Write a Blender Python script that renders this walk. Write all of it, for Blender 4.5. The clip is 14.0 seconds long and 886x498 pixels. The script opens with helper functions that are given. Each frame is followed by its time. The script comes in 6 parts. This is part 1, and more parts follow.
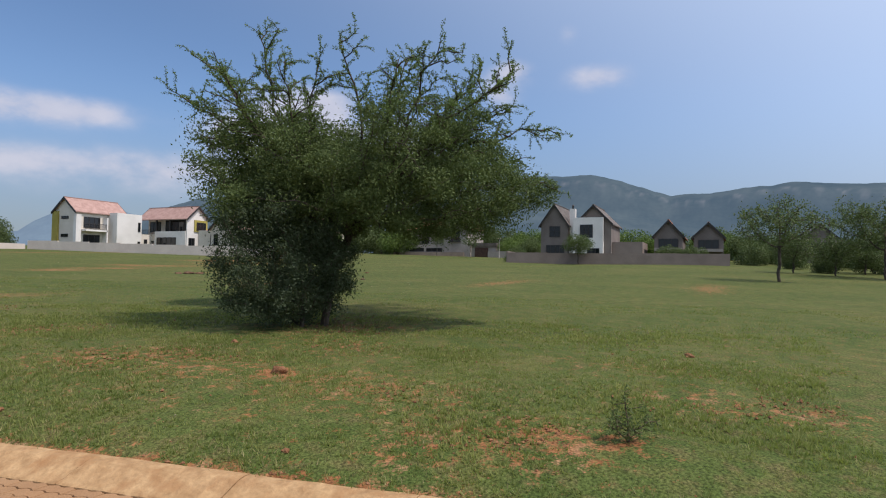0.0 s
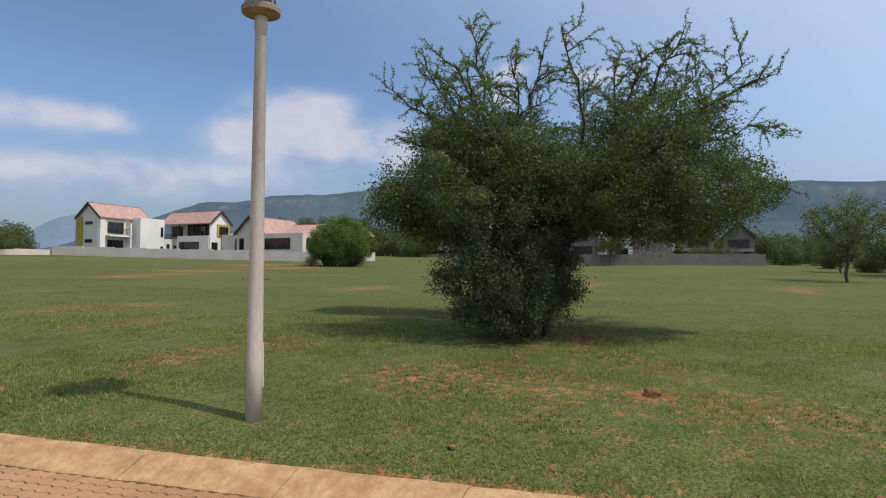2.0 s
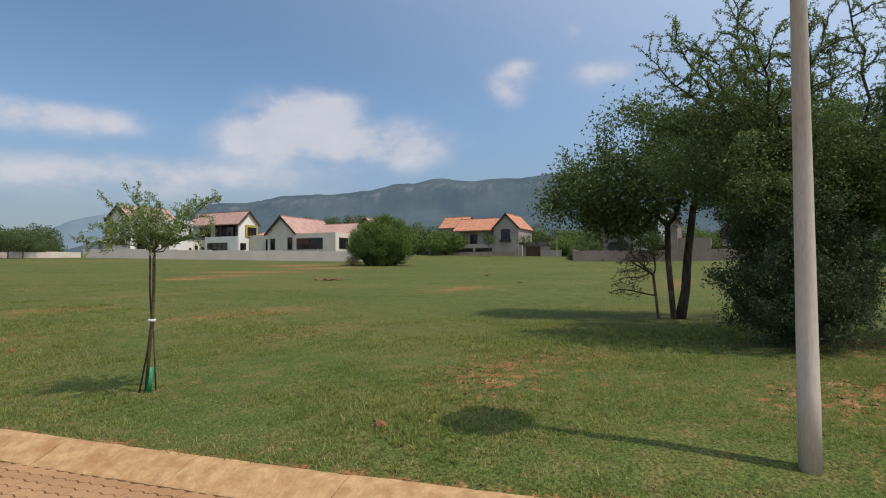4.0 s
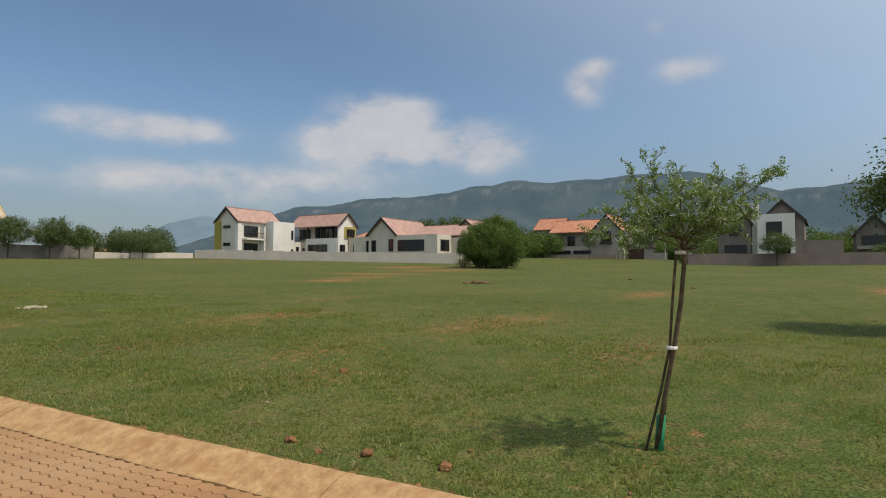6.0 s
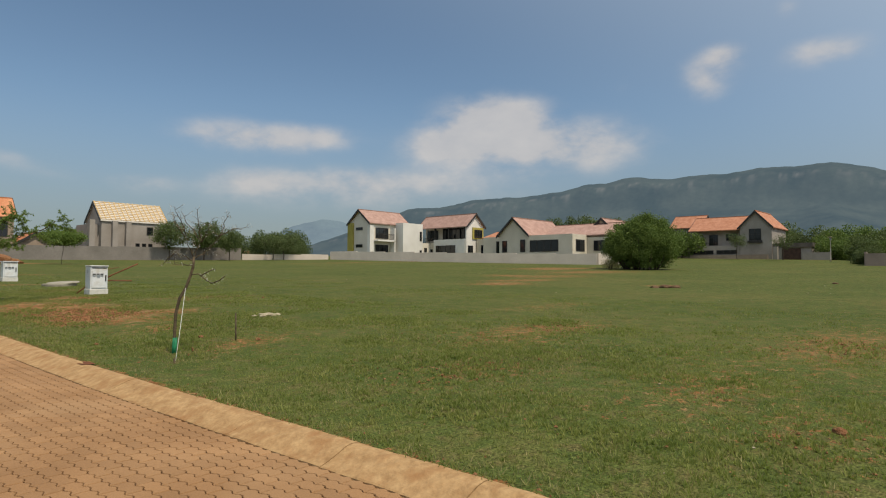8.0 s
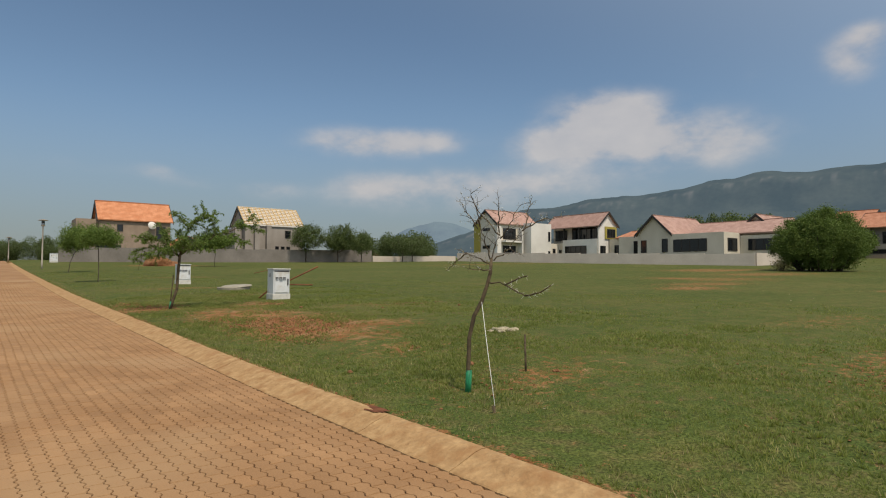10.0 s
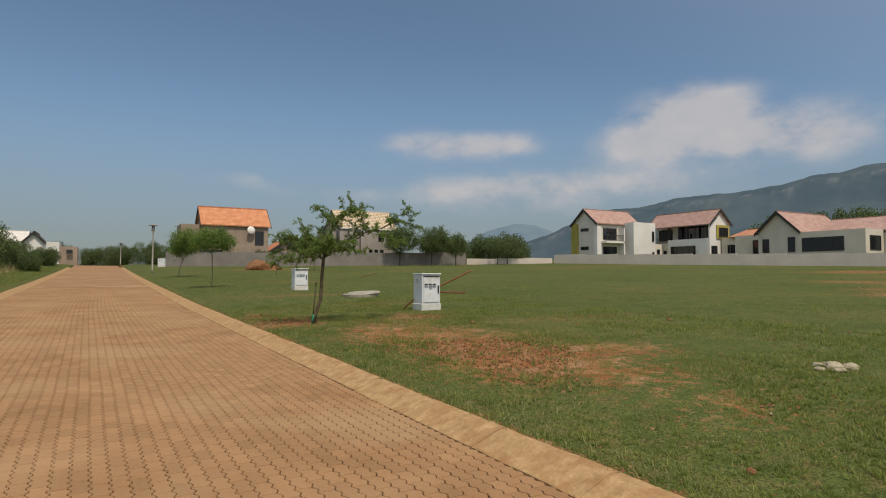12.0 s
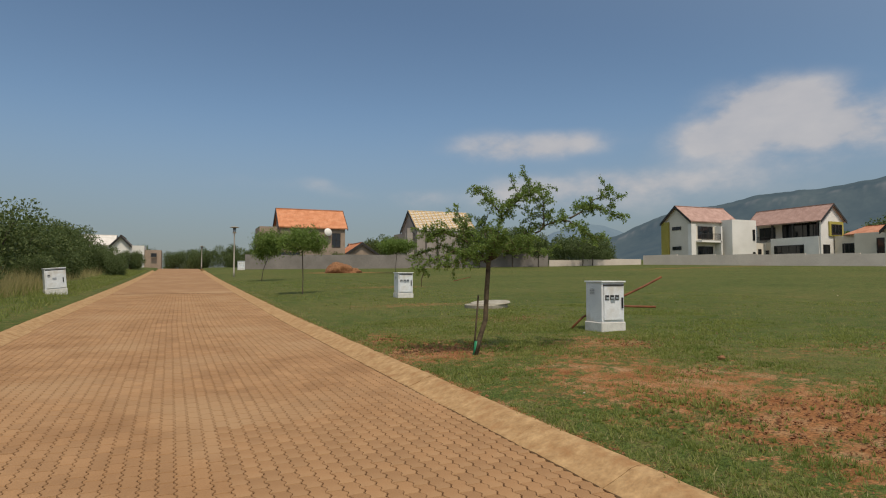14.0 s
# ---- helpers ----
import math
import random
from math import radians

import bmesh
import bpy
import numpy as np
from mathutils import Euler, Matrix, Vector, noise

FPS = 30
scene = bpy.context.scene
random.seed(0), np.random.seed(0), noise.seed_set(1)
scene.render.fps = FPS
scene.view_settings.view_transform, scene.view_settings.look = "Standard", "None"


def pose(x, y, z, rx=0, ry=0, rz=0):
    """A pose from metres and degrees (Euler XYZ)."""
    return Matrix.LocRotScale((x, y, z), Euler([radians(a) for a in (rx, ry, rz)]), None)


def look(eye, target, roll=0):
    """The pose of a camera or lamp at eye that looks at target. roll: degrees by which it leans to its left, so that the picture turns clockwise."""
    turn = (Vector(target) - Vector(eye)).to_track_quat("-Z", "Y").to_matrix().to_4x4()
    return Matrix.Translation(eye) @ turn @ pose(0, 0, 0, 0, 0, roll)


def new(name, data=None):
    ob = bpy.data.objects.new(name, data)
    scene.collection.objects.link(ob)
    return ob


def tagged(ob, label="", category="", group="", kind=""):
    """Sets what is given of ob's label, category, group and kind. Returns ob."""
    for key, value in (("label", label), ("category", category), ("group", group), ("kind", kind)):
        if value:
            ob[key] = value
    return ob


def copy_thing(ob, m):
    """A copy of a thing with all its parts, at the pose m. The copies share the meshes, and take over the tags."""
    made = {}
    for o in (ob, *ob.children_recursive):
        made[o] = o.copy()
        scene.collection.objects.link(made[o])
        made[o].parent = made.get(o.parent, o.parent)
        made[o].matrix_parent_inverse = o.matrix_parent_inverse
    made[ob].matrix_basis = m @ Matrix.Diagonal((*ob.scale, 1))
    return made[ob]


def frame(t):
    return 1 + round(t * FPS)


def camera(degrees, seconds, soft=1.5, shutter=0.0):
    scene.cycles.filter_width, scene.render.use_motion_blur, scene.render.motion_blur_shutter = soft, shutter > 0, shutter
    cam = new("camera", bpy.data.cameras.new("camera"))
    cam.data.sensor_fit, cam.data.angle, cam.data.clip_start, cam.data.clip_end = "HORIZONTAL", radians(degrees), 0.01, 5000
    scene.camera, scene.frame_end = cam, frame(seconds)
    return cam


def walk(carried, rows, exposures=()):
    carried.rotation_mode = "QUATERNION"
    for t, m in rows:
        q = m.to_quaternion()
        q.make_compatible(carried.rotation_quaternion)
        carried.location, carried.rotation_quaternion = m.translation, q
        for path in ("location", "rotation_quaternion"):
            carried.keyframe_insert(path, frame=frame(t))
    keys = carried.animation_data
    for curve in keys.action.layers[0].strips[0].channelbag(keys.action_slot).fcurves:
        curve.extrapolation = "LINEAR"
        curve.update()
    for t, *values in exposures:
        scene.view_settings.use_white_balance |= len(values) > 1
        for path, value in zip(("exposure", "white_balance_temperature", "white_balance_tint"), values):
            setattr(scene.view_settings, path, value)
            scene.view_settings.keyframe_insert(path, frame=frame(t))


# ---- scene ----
cam = camera(72.1, 14.0, soft=1.1)

PATH = [
    (0, (-0.443, 1.648, 0.893), (1.38, 2.467, 0.963), 0.9),
    (0.5, (-0.837, 2.454, 0.93), (0.979, 3.29, 1.004), 0.6),
    (1, (-1.15, 3.511, 0.936), (0.666, 4.345, 1.009), 0.7),
    (1.5, (-1.295, 4.542, 0.944), (0.523, 5.373, 1.02), 0.6),
    (2, (-1.437, 5.522, 0.947), (0.383, 6.348, 1.023), 0.4),
    (2.5, (-1.607, 6.562, 0.983), (0.217, 7.379, 1.049), -0.2),
    (3, (-1.777, 7.611, 0.985), (0.047, 8.429, 1.058), 0.3),
    (3.5, (-1.881, 8.581, 0.978), (-0.062, 9.409, 1.049), 0.0),
    (6, (-2.094, 14.153, 1.01), (-0.403, 15.219, 1.088), 0.2),
    (6.5, (-2.182, 15.203, 1.022), (-0.543, 16.345, 1.1), 0.2),
    (7, (-2.223, 16.182, 1.035), (-0.63, 17.388, 1.114), 0.2),
    (7.5, (-2.314, 17.096, 1.065), (-0.781, 18.377, 1.144), 0.2),
    (8, (-2.426, 18.011, 1.111), (-0.954, 19.363, 1.189), 0.3),
    (10.5, (-2.638, 22.945, 1.17), (-1.501, 24.588, 1.252), 0.2),
    (11, (-2.672, 23.991, 1.179), (-1.593, 25.673, 1.263), 0.1),
    (11.5, (-2.702, 25.047, 1.195), (-1.676, 26.762, 1.282), 0.1),
    (12, (-2.738, 26.082, 1.226), (-1.755, 27.822, 1.314), 0.1),
    (12.5, (-2.746, 27.177, 1.238), (-1.798, 28.936, 1.329), -0.0),
    (13, (-2.764, 28.299, 1.25), (-1.862, 30.082, 1.343), -0.1),
    (13.5, (-2.772, 29.399, 1.312), (-1.922, 31.207, 1.404), -0.1),
    (14, (-2.805, 30.51, 1.356), (-2.015, 32.345, 1.449), 0.0),
]
EXPOSURE = ((0, 0.24, 6350, 17), (3.5, 0.24, 6600, 13), (6.0, 0.10, 7050, 10), (8.0, 0.02, 7350, 9), (11.0, -0.08, 7250, 11), (14.0, -0.12, 7200, 11))
walk(cam, [(t, look(eye, target, roll)) for t, eye, target, roll in PATH], EXPOSURE)

# ---------------------------------------------------------------- light
SUN_AZ, SUN_EL = 184.0, 59.5            # degrees: azimuth from +Y towards +X, height
sun_to = Vector((math.sin(radians(SUN_AZ)) * math.cos(radians(SUN_EL)),
                 math.cos(radians(SUN_AZ)) * math.cos(radians(SUN_EL)), math.sin(radians(SUN_EL))))
sun = new("sun", bpy.data.lights.new("sun", "SUN"))
sun.data.energy, sun.data.angle, sun.data.color = 3.1, radians(1.0), (1.0, 0.94, 0.85)
sun.matrix_world = look(sun_to * 50, (0, 0, 0))

# clouds: azimuth, height, half width, half height (degrees), density
CLOUDS = ((28.0, 12.2, 4.2, 1.2, 0.9), (34.8, 12.3, 4.0, 1.0, 0.95), (31, 11.5, 4.5, 0.9, 0.5),
          (52, 12.6, 5.4, 2.7, 1.0), (59.5, 11.6, 6.0, 2.2, 1.1), (47.5, 11.8, 4.0, 1.5, 0.9), (52, 14.6, 4.2, 1.6, 0.9),
          (30.5, 8.1, 4.0, 1.2, 0.95), (38.5, 8.3, 4.6, 1.4, 0.85), (46.5, 8.3, 6.5, 1.2, 0.6), (38, 6.5, 14, 1.3, 0.35), (20.8, 7.5, 2.4, 0.8, 0.65),
          (71.0, 16.7, 1.9, 1.7, 0.95), (72.6, 18.2, 1.6, 0.9, 0.9), (80.0, 17.4, 3.0, 1.1, 0.85), (77.3, 21.2, 1.0, 0.9, 0.45),
          (64, 16.8, 1.3, 1.2, 0.2), (5, 8.5, 5, 1.0, 0.25), (11.5, 8.6, 1.6, 0.6, 0.45), (14.5, 7.9, 2.6, 0.7, 0.35),
          (-40, 11, 8, 1.5, 0.5), (-90, 14, 9, 2.0, 0.5), (150, 13, 8, 1.8, 0.5), (-150, 12, 9, 1.6, 0.5), (118, 12, 6, 1.5, 0.4))


def make_world():
    world = bpy.data.worlds.new("sky")
    scene.world = world
    world.use_nodes = True
    nt = world.node_tree
    nt.nodes.clear()
    N, L = nt.nodes.new, nt.links.new
    out, bg = N("ShaderNodeOutputWorld"), N("ShaderNodeBackground")
    sky = N("ShaderNodeTexSky")
    sky.sky_type, sky.sun_disc = "NISHITA", False
    sky.sun_elevation, sky.sun_rotation = radians(SUN_EL), radians(SUN_AZ)
    sky.altitude, sky.air_density, sky.dust_density, sky.ozone_density = 1300, 1.0, 2.4, 1.6
    co = N("ShaderNodeTexCoord")
    sep = N("ShaderNodeSeparateXYZ")
    L(co.outputs["Generated"], sep.inputs[0])

    def m(op, a, b=0.0, c=0.0):
        n = N("ShaderNodeMath")
        n.operation = op
        for i, v in enumerate((a, b, c)):
            if isinstance(v, (int, float)):
                n.inputs[i].default_value = v
            else:
                L(v, n.inputs[i])
        return n.outputs[0]
    az = m("MULTIPLY", m("ARCTAN2", sep.outputs[0], sep.outputs[1]), 180 / math.pi)
    el = m("MULTIPLY", m("ARCSINE", sep.outputs[2]), 180 / math.pi)
    no = N("ShaderNodeTexNoise")
    no.inputs["Scale"].default_value, no.inputs["Detail"].default_value, no.inputs["Roughness"].default_value = 11, 5, 0.55
    mp = N("ShaderNodeMapping")
    mp.inputs["Scale"].default_value = (1, 1, 1.9)
    L(co.outputs["Generated"], mp.inputs[0])
    L(mp.outputs[0], no.inputs[0])
    total = None
    for a, e, w, h_, d in CLOUDS:
        da = m("DIVIDE", m("SUBTRACT", az, a), w)
        de = m("DIVIDE", m("SUBTRACT", el, e), h_)
        q = m("ADD", m("MULTIPLY", da, da), m("MULTIPLY", de, de))
        g = m("MULTIPLY", m("POWER", 2.718, m("MULTIPLY", q, -0.9)), d)
        total = g if total is None else m("ADD", total, g)
    wob = m("MULTIPLY_ADD", no.outputs["Fac"], 2.1, -0.35)
    dens = m("MULTIPLY", total, wob)
    ramp = N("ShaderNodeMapRange")
    ramp.interpolation_type = "SMOOTHSTEP"
    ramp.inputs["From Min"].default_value, ramp.inputs["From Max"].default_value = 0.06, 0.9
    ramp.inputs["To Max"].default_value = 0.78
    L(dens, ramp.inputs["Value"])
    hz = N("ShaderNodeMapRange")                      # pale band of haze along the horizon
    hz.interpolation_type = "SMOOTHSTEP"
    hz.inputs["From Min"].default_value, hz.inputs["From Max"].default_value = 16.0, 1.0
    hz.inputs["To Max"].default_value = 0.75
    L(el, hz.inputs["Value"])
    mixh, mix = N("ShaderNodeMix"), N("ShaderNodeMix")
    for x in (mix, mixh):
        x.data_type = "RGBA"
    L(hz.outputs[0], mixh.inputs["Factor"])
    tint = N("ShaderNodeVectorMath")
    tint.operation = "MULTIPLY"
    L(sky.outputs[0], tint.inputs[0])
    tint.inputs[1].default_value = (0.99, 1.13, 1.17)
    L(tint.outputs[0], mixh.inputs["A"])
    mixh.inputs["B"].default_value = (1.98, 2.25, 2.62, 1)
    dot = N("ShaderNodeVectorMath")
    dot.operation = "DOT_PRODUCT"
    L(co.outputs["Generated"], dot.inputs[0])
    dot.inputs[1].default_value = sun_to
    gl = N("ShaderNodeMapRange")                      # paler, hazier sky on the sun's side
    gl.interpolation_type = "SMOOTHSTEP"
    gl.inputs["From Min"].default_value, gl.inputs["From Max"].default_value, gl.inputs["To Max"].default_value = -0.12, 0.75, 0.75
    L(dot.outputs["Value"], gl.inputs["Value"])
    mixg = N("ShaderNodeMix")
    mixg.data_type = "RGBA"
    L(gl.outputs[0], mixg.inputs["Factor"])
    L(mixh.outputs["Result"], mixg.inputs["A"])
    mixg.inputs["B"].default_value = (7.4, 8.7, 10.2, 1)
    L(ramp.outputs[0], mix.inputs["Factor"])
    L(mixg.outputs["Result"], mix.inputs["A"])
    tone = N("ShaderNodeMix")
    tone.data_type = "RGBA"
    L(no.outputs["Fac"], tone.inputs["Factor"])
    tone.inputs["A"].default_value, tone.inputs["B"].default_value = (4.0, 4.3, 5.1, 1), (6.6, 6.5, 6.7, 1)
    L(tone.outputs["Result"], mix.inputs["B"])
    L(mix.outputs["Result"], bg.inputs[0])
    bg.inputs[1].default_value = 0.10
    L(bg.outputs[0], out.inputs[0])


make_world()

# ---------------------------------------------------------------- materials


def material(name, dark, light, scale=8.0, rough=0.8, bump=0.15, detail=6.0, fine=60.0, metal=0.0, lo=0.35, hi=0.65,
             stretch=(1, 1, 1), coords="Object", bump_dist=0.01, vary=0.0, islands=False, spec=0.3, stain=None, stain_scale=1.2):
    """Two-scale mottled surface: broad mottling between two colours, fine grain as colour and relief."""
    mt = bpy.data.materials.new(name)
    mt.use_nodes = True
    nt = mt.node_tree
    N, L = nt.nodes.new, nt.links.new
    bs = nt.nodes["Principled BSDF"]
    co, mp = N("ShaderNodeTexCoord"), N("ShaderNodeMapping")
    mp.inputs["Scale"].default_value = stretch
    L(co.outputs[coords], mp.inputs[0])
    n1, n2 = N("ShaderNodeTexNoise"), N("ShaderNodeTexNoise")
    n1.inputs["Scale"].default_value, n1.inputs["Detail"].default_value = scale, detail
    n2.inputs["Scale"].default_value, n2.inputs["Detail"].default_value = fine, 3
    L(mp.outputs[0], n1.inputs[0])
    L(mp.outputs[0], n2.inputs[0])
    r = N("ShaderNodeValToRGB")
    r.color_ramp.elements[0].position, r.color_ramp.elements[1].position = lo, hi
    r.color_ramp.elements[0].color, r.color_ramp.elements[1].color = (*dark, 1), (*light, 1)
    L(n1.outputs["Fac"], r.inputs[0])
    g = N("ShaderNodeMapRange")
    g.inputs["To Min"].default_value, g.inputs["To Max"].default_value = 0.72, 1.28
    L(n2.outputs["Fac"], g.inputs["Value"])
    mul = N("ShaderNodeVectorMath")
    mul.operation = "SCALE"
    L(r.outputs[0], mul.inputs[0])
    L(g.outputs[0], mul.inputs["Scale"])
    col = mul.outputs[0]
    if vary:
        oi, vr, m2 = N("ShaderNodeObjectInfo"), N("ShaderNodeMapRange"), N("ShaderNodeVectorMath")
        vr.inputs["To Min"].default_value, vr.inputs["To Max"].default_value = 1 - vary, 1 + vary
        m2.operation = "SCALE"
        if islands:
            oi = N("ShaderNodeNewGeometry")
        L(oi.outputs["Random Per Island" if islands else "Random"], vr.inputs["Value"])
        L(col, m2.inputs[0])
        L(vr.outputs[0], m2.inputs["Scale"])
        col = m2.outputs[0]
    if stain:
        n3, rs, mx = N("ShaderNodeTexNoise"), N("ShaderNodeMapRange"), N("ShaderNodeMix")
        n3.inputs["Scale"].default_value, n3.inputs["Detail"].default_value = stain_scale, 8
        L(mp.outputs[0], n3.inputs[0])
        rs.inputs["From Min"].default_value, rs.inputs["From Max"].default_value = 0.5, 0.72
        L(n3.outputs["Fac"], rs.inputs["Value"])
        mx.data_type = "RGBA"
        L(rs.outputs[0], mx.inputs["Factor"])
        L(col, mx.inputs["A"])
        mx.inputs["B"].default_value = (*stain, 1)
        col = mx.outputs["Result"]
    L(col, bs.inputs["Base Color"])
    bs.inputs["Roughness"].default_value, bs.inputs["Metallic"].default_value = rough, metal
    bs.inputs["Specular IOR Level"].default_value = spec
    if bump:
        b = N("ShaderNodeBump")
        b.inputs["Strength"].default_value, b.inputs["Distance"].default_value = bump, bump_dist
        L(n2.outputs["Fac"], b.inputs["Height"])
        L(b.outputs[0], bs.inputs["Normal"])
    return mt


def leaf_material(name, dark, light, through_col, amount=0.35, patch=0.0):
    mt = bpy.data.materials.new(name)
    mt.use_nodes = True
    nt = mt.node_tree
    N, L = nt.nodes.new, nt.links.new
    nt.nodes.clear()
    out, d, t, mx = N("ShaderNodeOutputMaterial"), N("ShaderNodeBsdfPrincipled"), N("ShaderNodeBsdfTranslucent"), N("ShaderNodeMixShader")
    ge, r = N("ShaderNodeNewGeometry"), N("ShaderNodeValToRGB")
    r.color_ramp.elements[0].color, r.color_ramp.elements[1].color = (*dark, 1), (*light, 1)
    pick = ge.outputs["Random Per Island"]
    if patch:
        co, no, mr, mi = N("ShaderNodeTexCoord"), N("ShaderNodeTexNoise"), N("ShaderNodeMapRange"), N("ShaderNodeMix")
        no.inputs["Scale"].default_value, no.inputs["Detail"].default_value = patch, 5
        L(co.outputs["Object"], no.inputs[0])
        mr.inputs["From Min"].default_value, mr.inputs["From Max"].default_value = 0.32, 0.68
        L(no.outputs["Fac"], mr.inputs["Value"])
        mi.inputs["Factor"].default_value = 0.55
        L(pick, mi.inputs["A"])
        L(mr.outputs[0], mi.inputs["B"])
        pick = mi.outputs["Result"]
    L(pick, r.inputs[0])
    L(r.outputs[0], d.inputs["Base Color"])
    d.inputs["Roughness"].default_value = 0.55
    d.inputs["Specular IOR Level"].default_value = 0.12
    t.inputs[0].default_value = (*through_col, 1)
    mx.inputs[0].default_value = amount
    L(d.outputs[0], mx.inputs[1])
    L(t.outputs[0], mx.inputs[2])
    L(mx.outputs[0], out.inputs[0])
    return mt


def glass_dark(name):
    mt = bpy.data.materials.new(name)
    mt.use_nodes = True
    bs = mt.node_tree.nodes["Principled BSDF"]
    bs.inputs["Base Color"].default_value = (0.012, 0.014, 0.016, 1)
    bs.inputs["Roughness"].default_value = 0.06
    return mt


def ground_material():
    """Grass turf with bare red soil where the sheet's 'soil' values say so."""
    mt = bpy.data.materials.new("turf_and_red_soil")
    mt.use_nodes = True
    nt = mt.node_tree
    N, L = nt.nodes.new, nt.links.new
    bs = nt.nodes["Principled BSDF"]
    co = N("ShaderNodeTexCoord")

    def tex(scale, detail=5):
        n = N("ShaderNodeTexNoise")
        n.inputs["Scale"].default_value, n.inputs["Detail"].default_value = scale, detail
        L(co.outputs["Object"], n.inputs[0])
        return n.outputs["Fac"]

    def ramp(v, stops):
        r = N("ShaderNodeValToRGB")
        r.color_ramp.elements[0].position, r.color_ramp.elements[0].color = stops[0][0], (*stops[0][1], 1)
        r.color_ramp.elements[1].position, r.color_ramp.elements[1].color = stops[-1][0], (*stops[-1][1], 1)
        for p, c in stops[1:-1]:
            r.color_ramp.elements.new(p).color = (*c, 1)
        L(v, r.inputs[0])
        return r.outputs[0]

    def blend(f, a, b, kind="MIX"):
        x = N("ShaderNodeMix")
        x.data_type, x.blend_type = "RGBA", kind
        if isinstance(f, float):
            x.inputs["Factor"].default_value = f
        else:
            L(f, x.inputs["Factor"])
        L(a, x.inputs["A"])
        L(b, x.inputs["B"])
        return x.outputs["Result"]
    green = ramp(tex(0.16, 6), ((0.32, (0.052, 0.080, 0.018)), (0.5, (0.074, 0.098, 0.025)), (0.7, (0.122, 0.116, 0.038))))
    green2 = ramp(tex(2.3, 6), ((0.3, (0.044, 0.066, 0.015)), (0.5, (0.078, 0.096, 0.026)), (0.72, (0.150, 0.130, 0.046))))
    green = blend(0.5, green, green2)
    thatch = ramp(tex(60, 3), ((0.35, (0.085, 0.056, 0.026)), (0.65, (0.215, 0.155, 0.075))))
    worn = N("ShaderNodeMapRange")
    worn.inputs["From Min"].default_value, worn.inputs["From Max"].default_value, worn.inputs["To Max"].default_value = 0.49, 0.68, 0.5
    L(tex(5.5, 8), worn.inputs["Value"])
    green = blend(worn.outputs[0], green, thatch)
    blades = ramp(tex(42, 5), ((0.32, (0.42, 0.44, 0.40)), (0.68, (1.55, 1.55, 1.5))))
    green = blend(1.0, green, blades, "MULTIPLY")
    soil = ramp(tex(3.0, 8), ((0.3, (0.22, 0.086, 0.033)), (0.5, (0.295, 0.134, 0.056)), (0.72, (0.34, 0.205, 0.108))))
    clod = ramp(tex(35, 5), ((0.3, (0.55, 0.55, 0.55)), (0.7, (1.3, 1.3, 1.3))))
    soil = blend(1.0, soil, clod, "MULTIPLY")
    at = N("ShaderNodeAttribute")
    at.attribute_name = "soil"
    add = N("ShaderNodeMath")
    add.operation = "MULTIPLY_ADD"
    ragged = N("ShaderNodeMix")
    ragged.inputs["Factor"].default_value = 0.42
    L(tex(7, 6), ragged.inputs["A"])
    L(tex(38, 4), ragged.inputs["B"])
    L(ragged.outputs["Result"], add.inputs[0])
    add.inputs[1].default_value = 2.6
    L(at.outputs["Fac"], add.inputs[2])
    st = N("ShaderNodeMapRange")
    st.interpolation_type = "SMOOTHSTEP"
    st.inputs["From Min"].default_value, st.inputs["From Max"].default_value = 1.66, 1.98
    L(add.outputs[0], st.inputs["Value"])
    L(blend(st.outputs[0], green, soil), bs.inputs["Base Color"])
    bs.inputs["Roughness"].default_value, bs.inputs["Specular IOR Level"].default_value = 0.95, 0.1
    b = N("ShaderNodeBump")
    b.inputs["Strength"].default_value, b.inputs["Distance"].default_value = 0.7, 0.04
    L(tex(30, 5), b.inputs["Height"])
    L(b.outputs[0], bs.inputs["Normal"])
    return mt


M_GROUND = ground_material()
M_KERB = material("concrete_kerb", (0.30, 0.170, 0.074), (0.46, 0.290, 0.140), 9.0, 0.9, 0.8, fine=30, detail=10, stain=(0.31, 0.160, 0.066), stain_scale=5.0, lo=0.28, hi=0.72)
PAVER_LOOK = dict(dark=(0.285, 0.150, 0.066), light=(0.35, 0.193, 0.090), scale=1.1, rough=0.85, bump=0.5, fine=90, stain=(0.36, 0.215, 0.108), stain_scale=0.5, coords="Object")
M_PAVER = material("clay_paver", vary=0.09, **PAVER_LOOK)
M_PAVER_J = material("clay_paver_field", vary=0.09, islands=True, **PAVER_LOOK)
M_PAVER_FAR = material("clay_paver_far", **{**PAVER_LOOK, "dark": (0.262, 0.138, 0.061), "light": (0.318, 0.175, 0.081)})
M_JOINT = material("sandy_joint", (0.07, 0.032, 0.015), (0.14, 0.068, 0.032), 5, 0.95, 0.3)
M_POST = material("cream_painted_steel", (0.42, 0.37, 0.32), (0.52, 0.47, 0.41), 3, 0.5, 0.05, stretch=(1, 1, 0.2), stain=(0.33, 0.24, 0.17), stain_scale=2)
M_GALV = material("galvanised_metal", (0.35, 0.37, 0.4), (0.6, 0.62, 0.65), 9, 0.35, 0.05, metal=0.8)
M_RIM = material("weathered_lamp_metal", (0.20, 0.15, 0.10), (0.34, 0.27, 0.19), 9, 0.6, 0.1)
M_BLACK = material("black_plastic", (0.012, 0.012, 0.013), (0.025, 0.025, 0.027), 9, 0.5, 0.1)
M_BARK = material("grey_brown_bark", (0.035, 0.026, 0.019), (0.10, 0.078, 0.058), 14, 0.95, 0.8, stretch=(1, 1, 0.25), bump_dist=0.02)
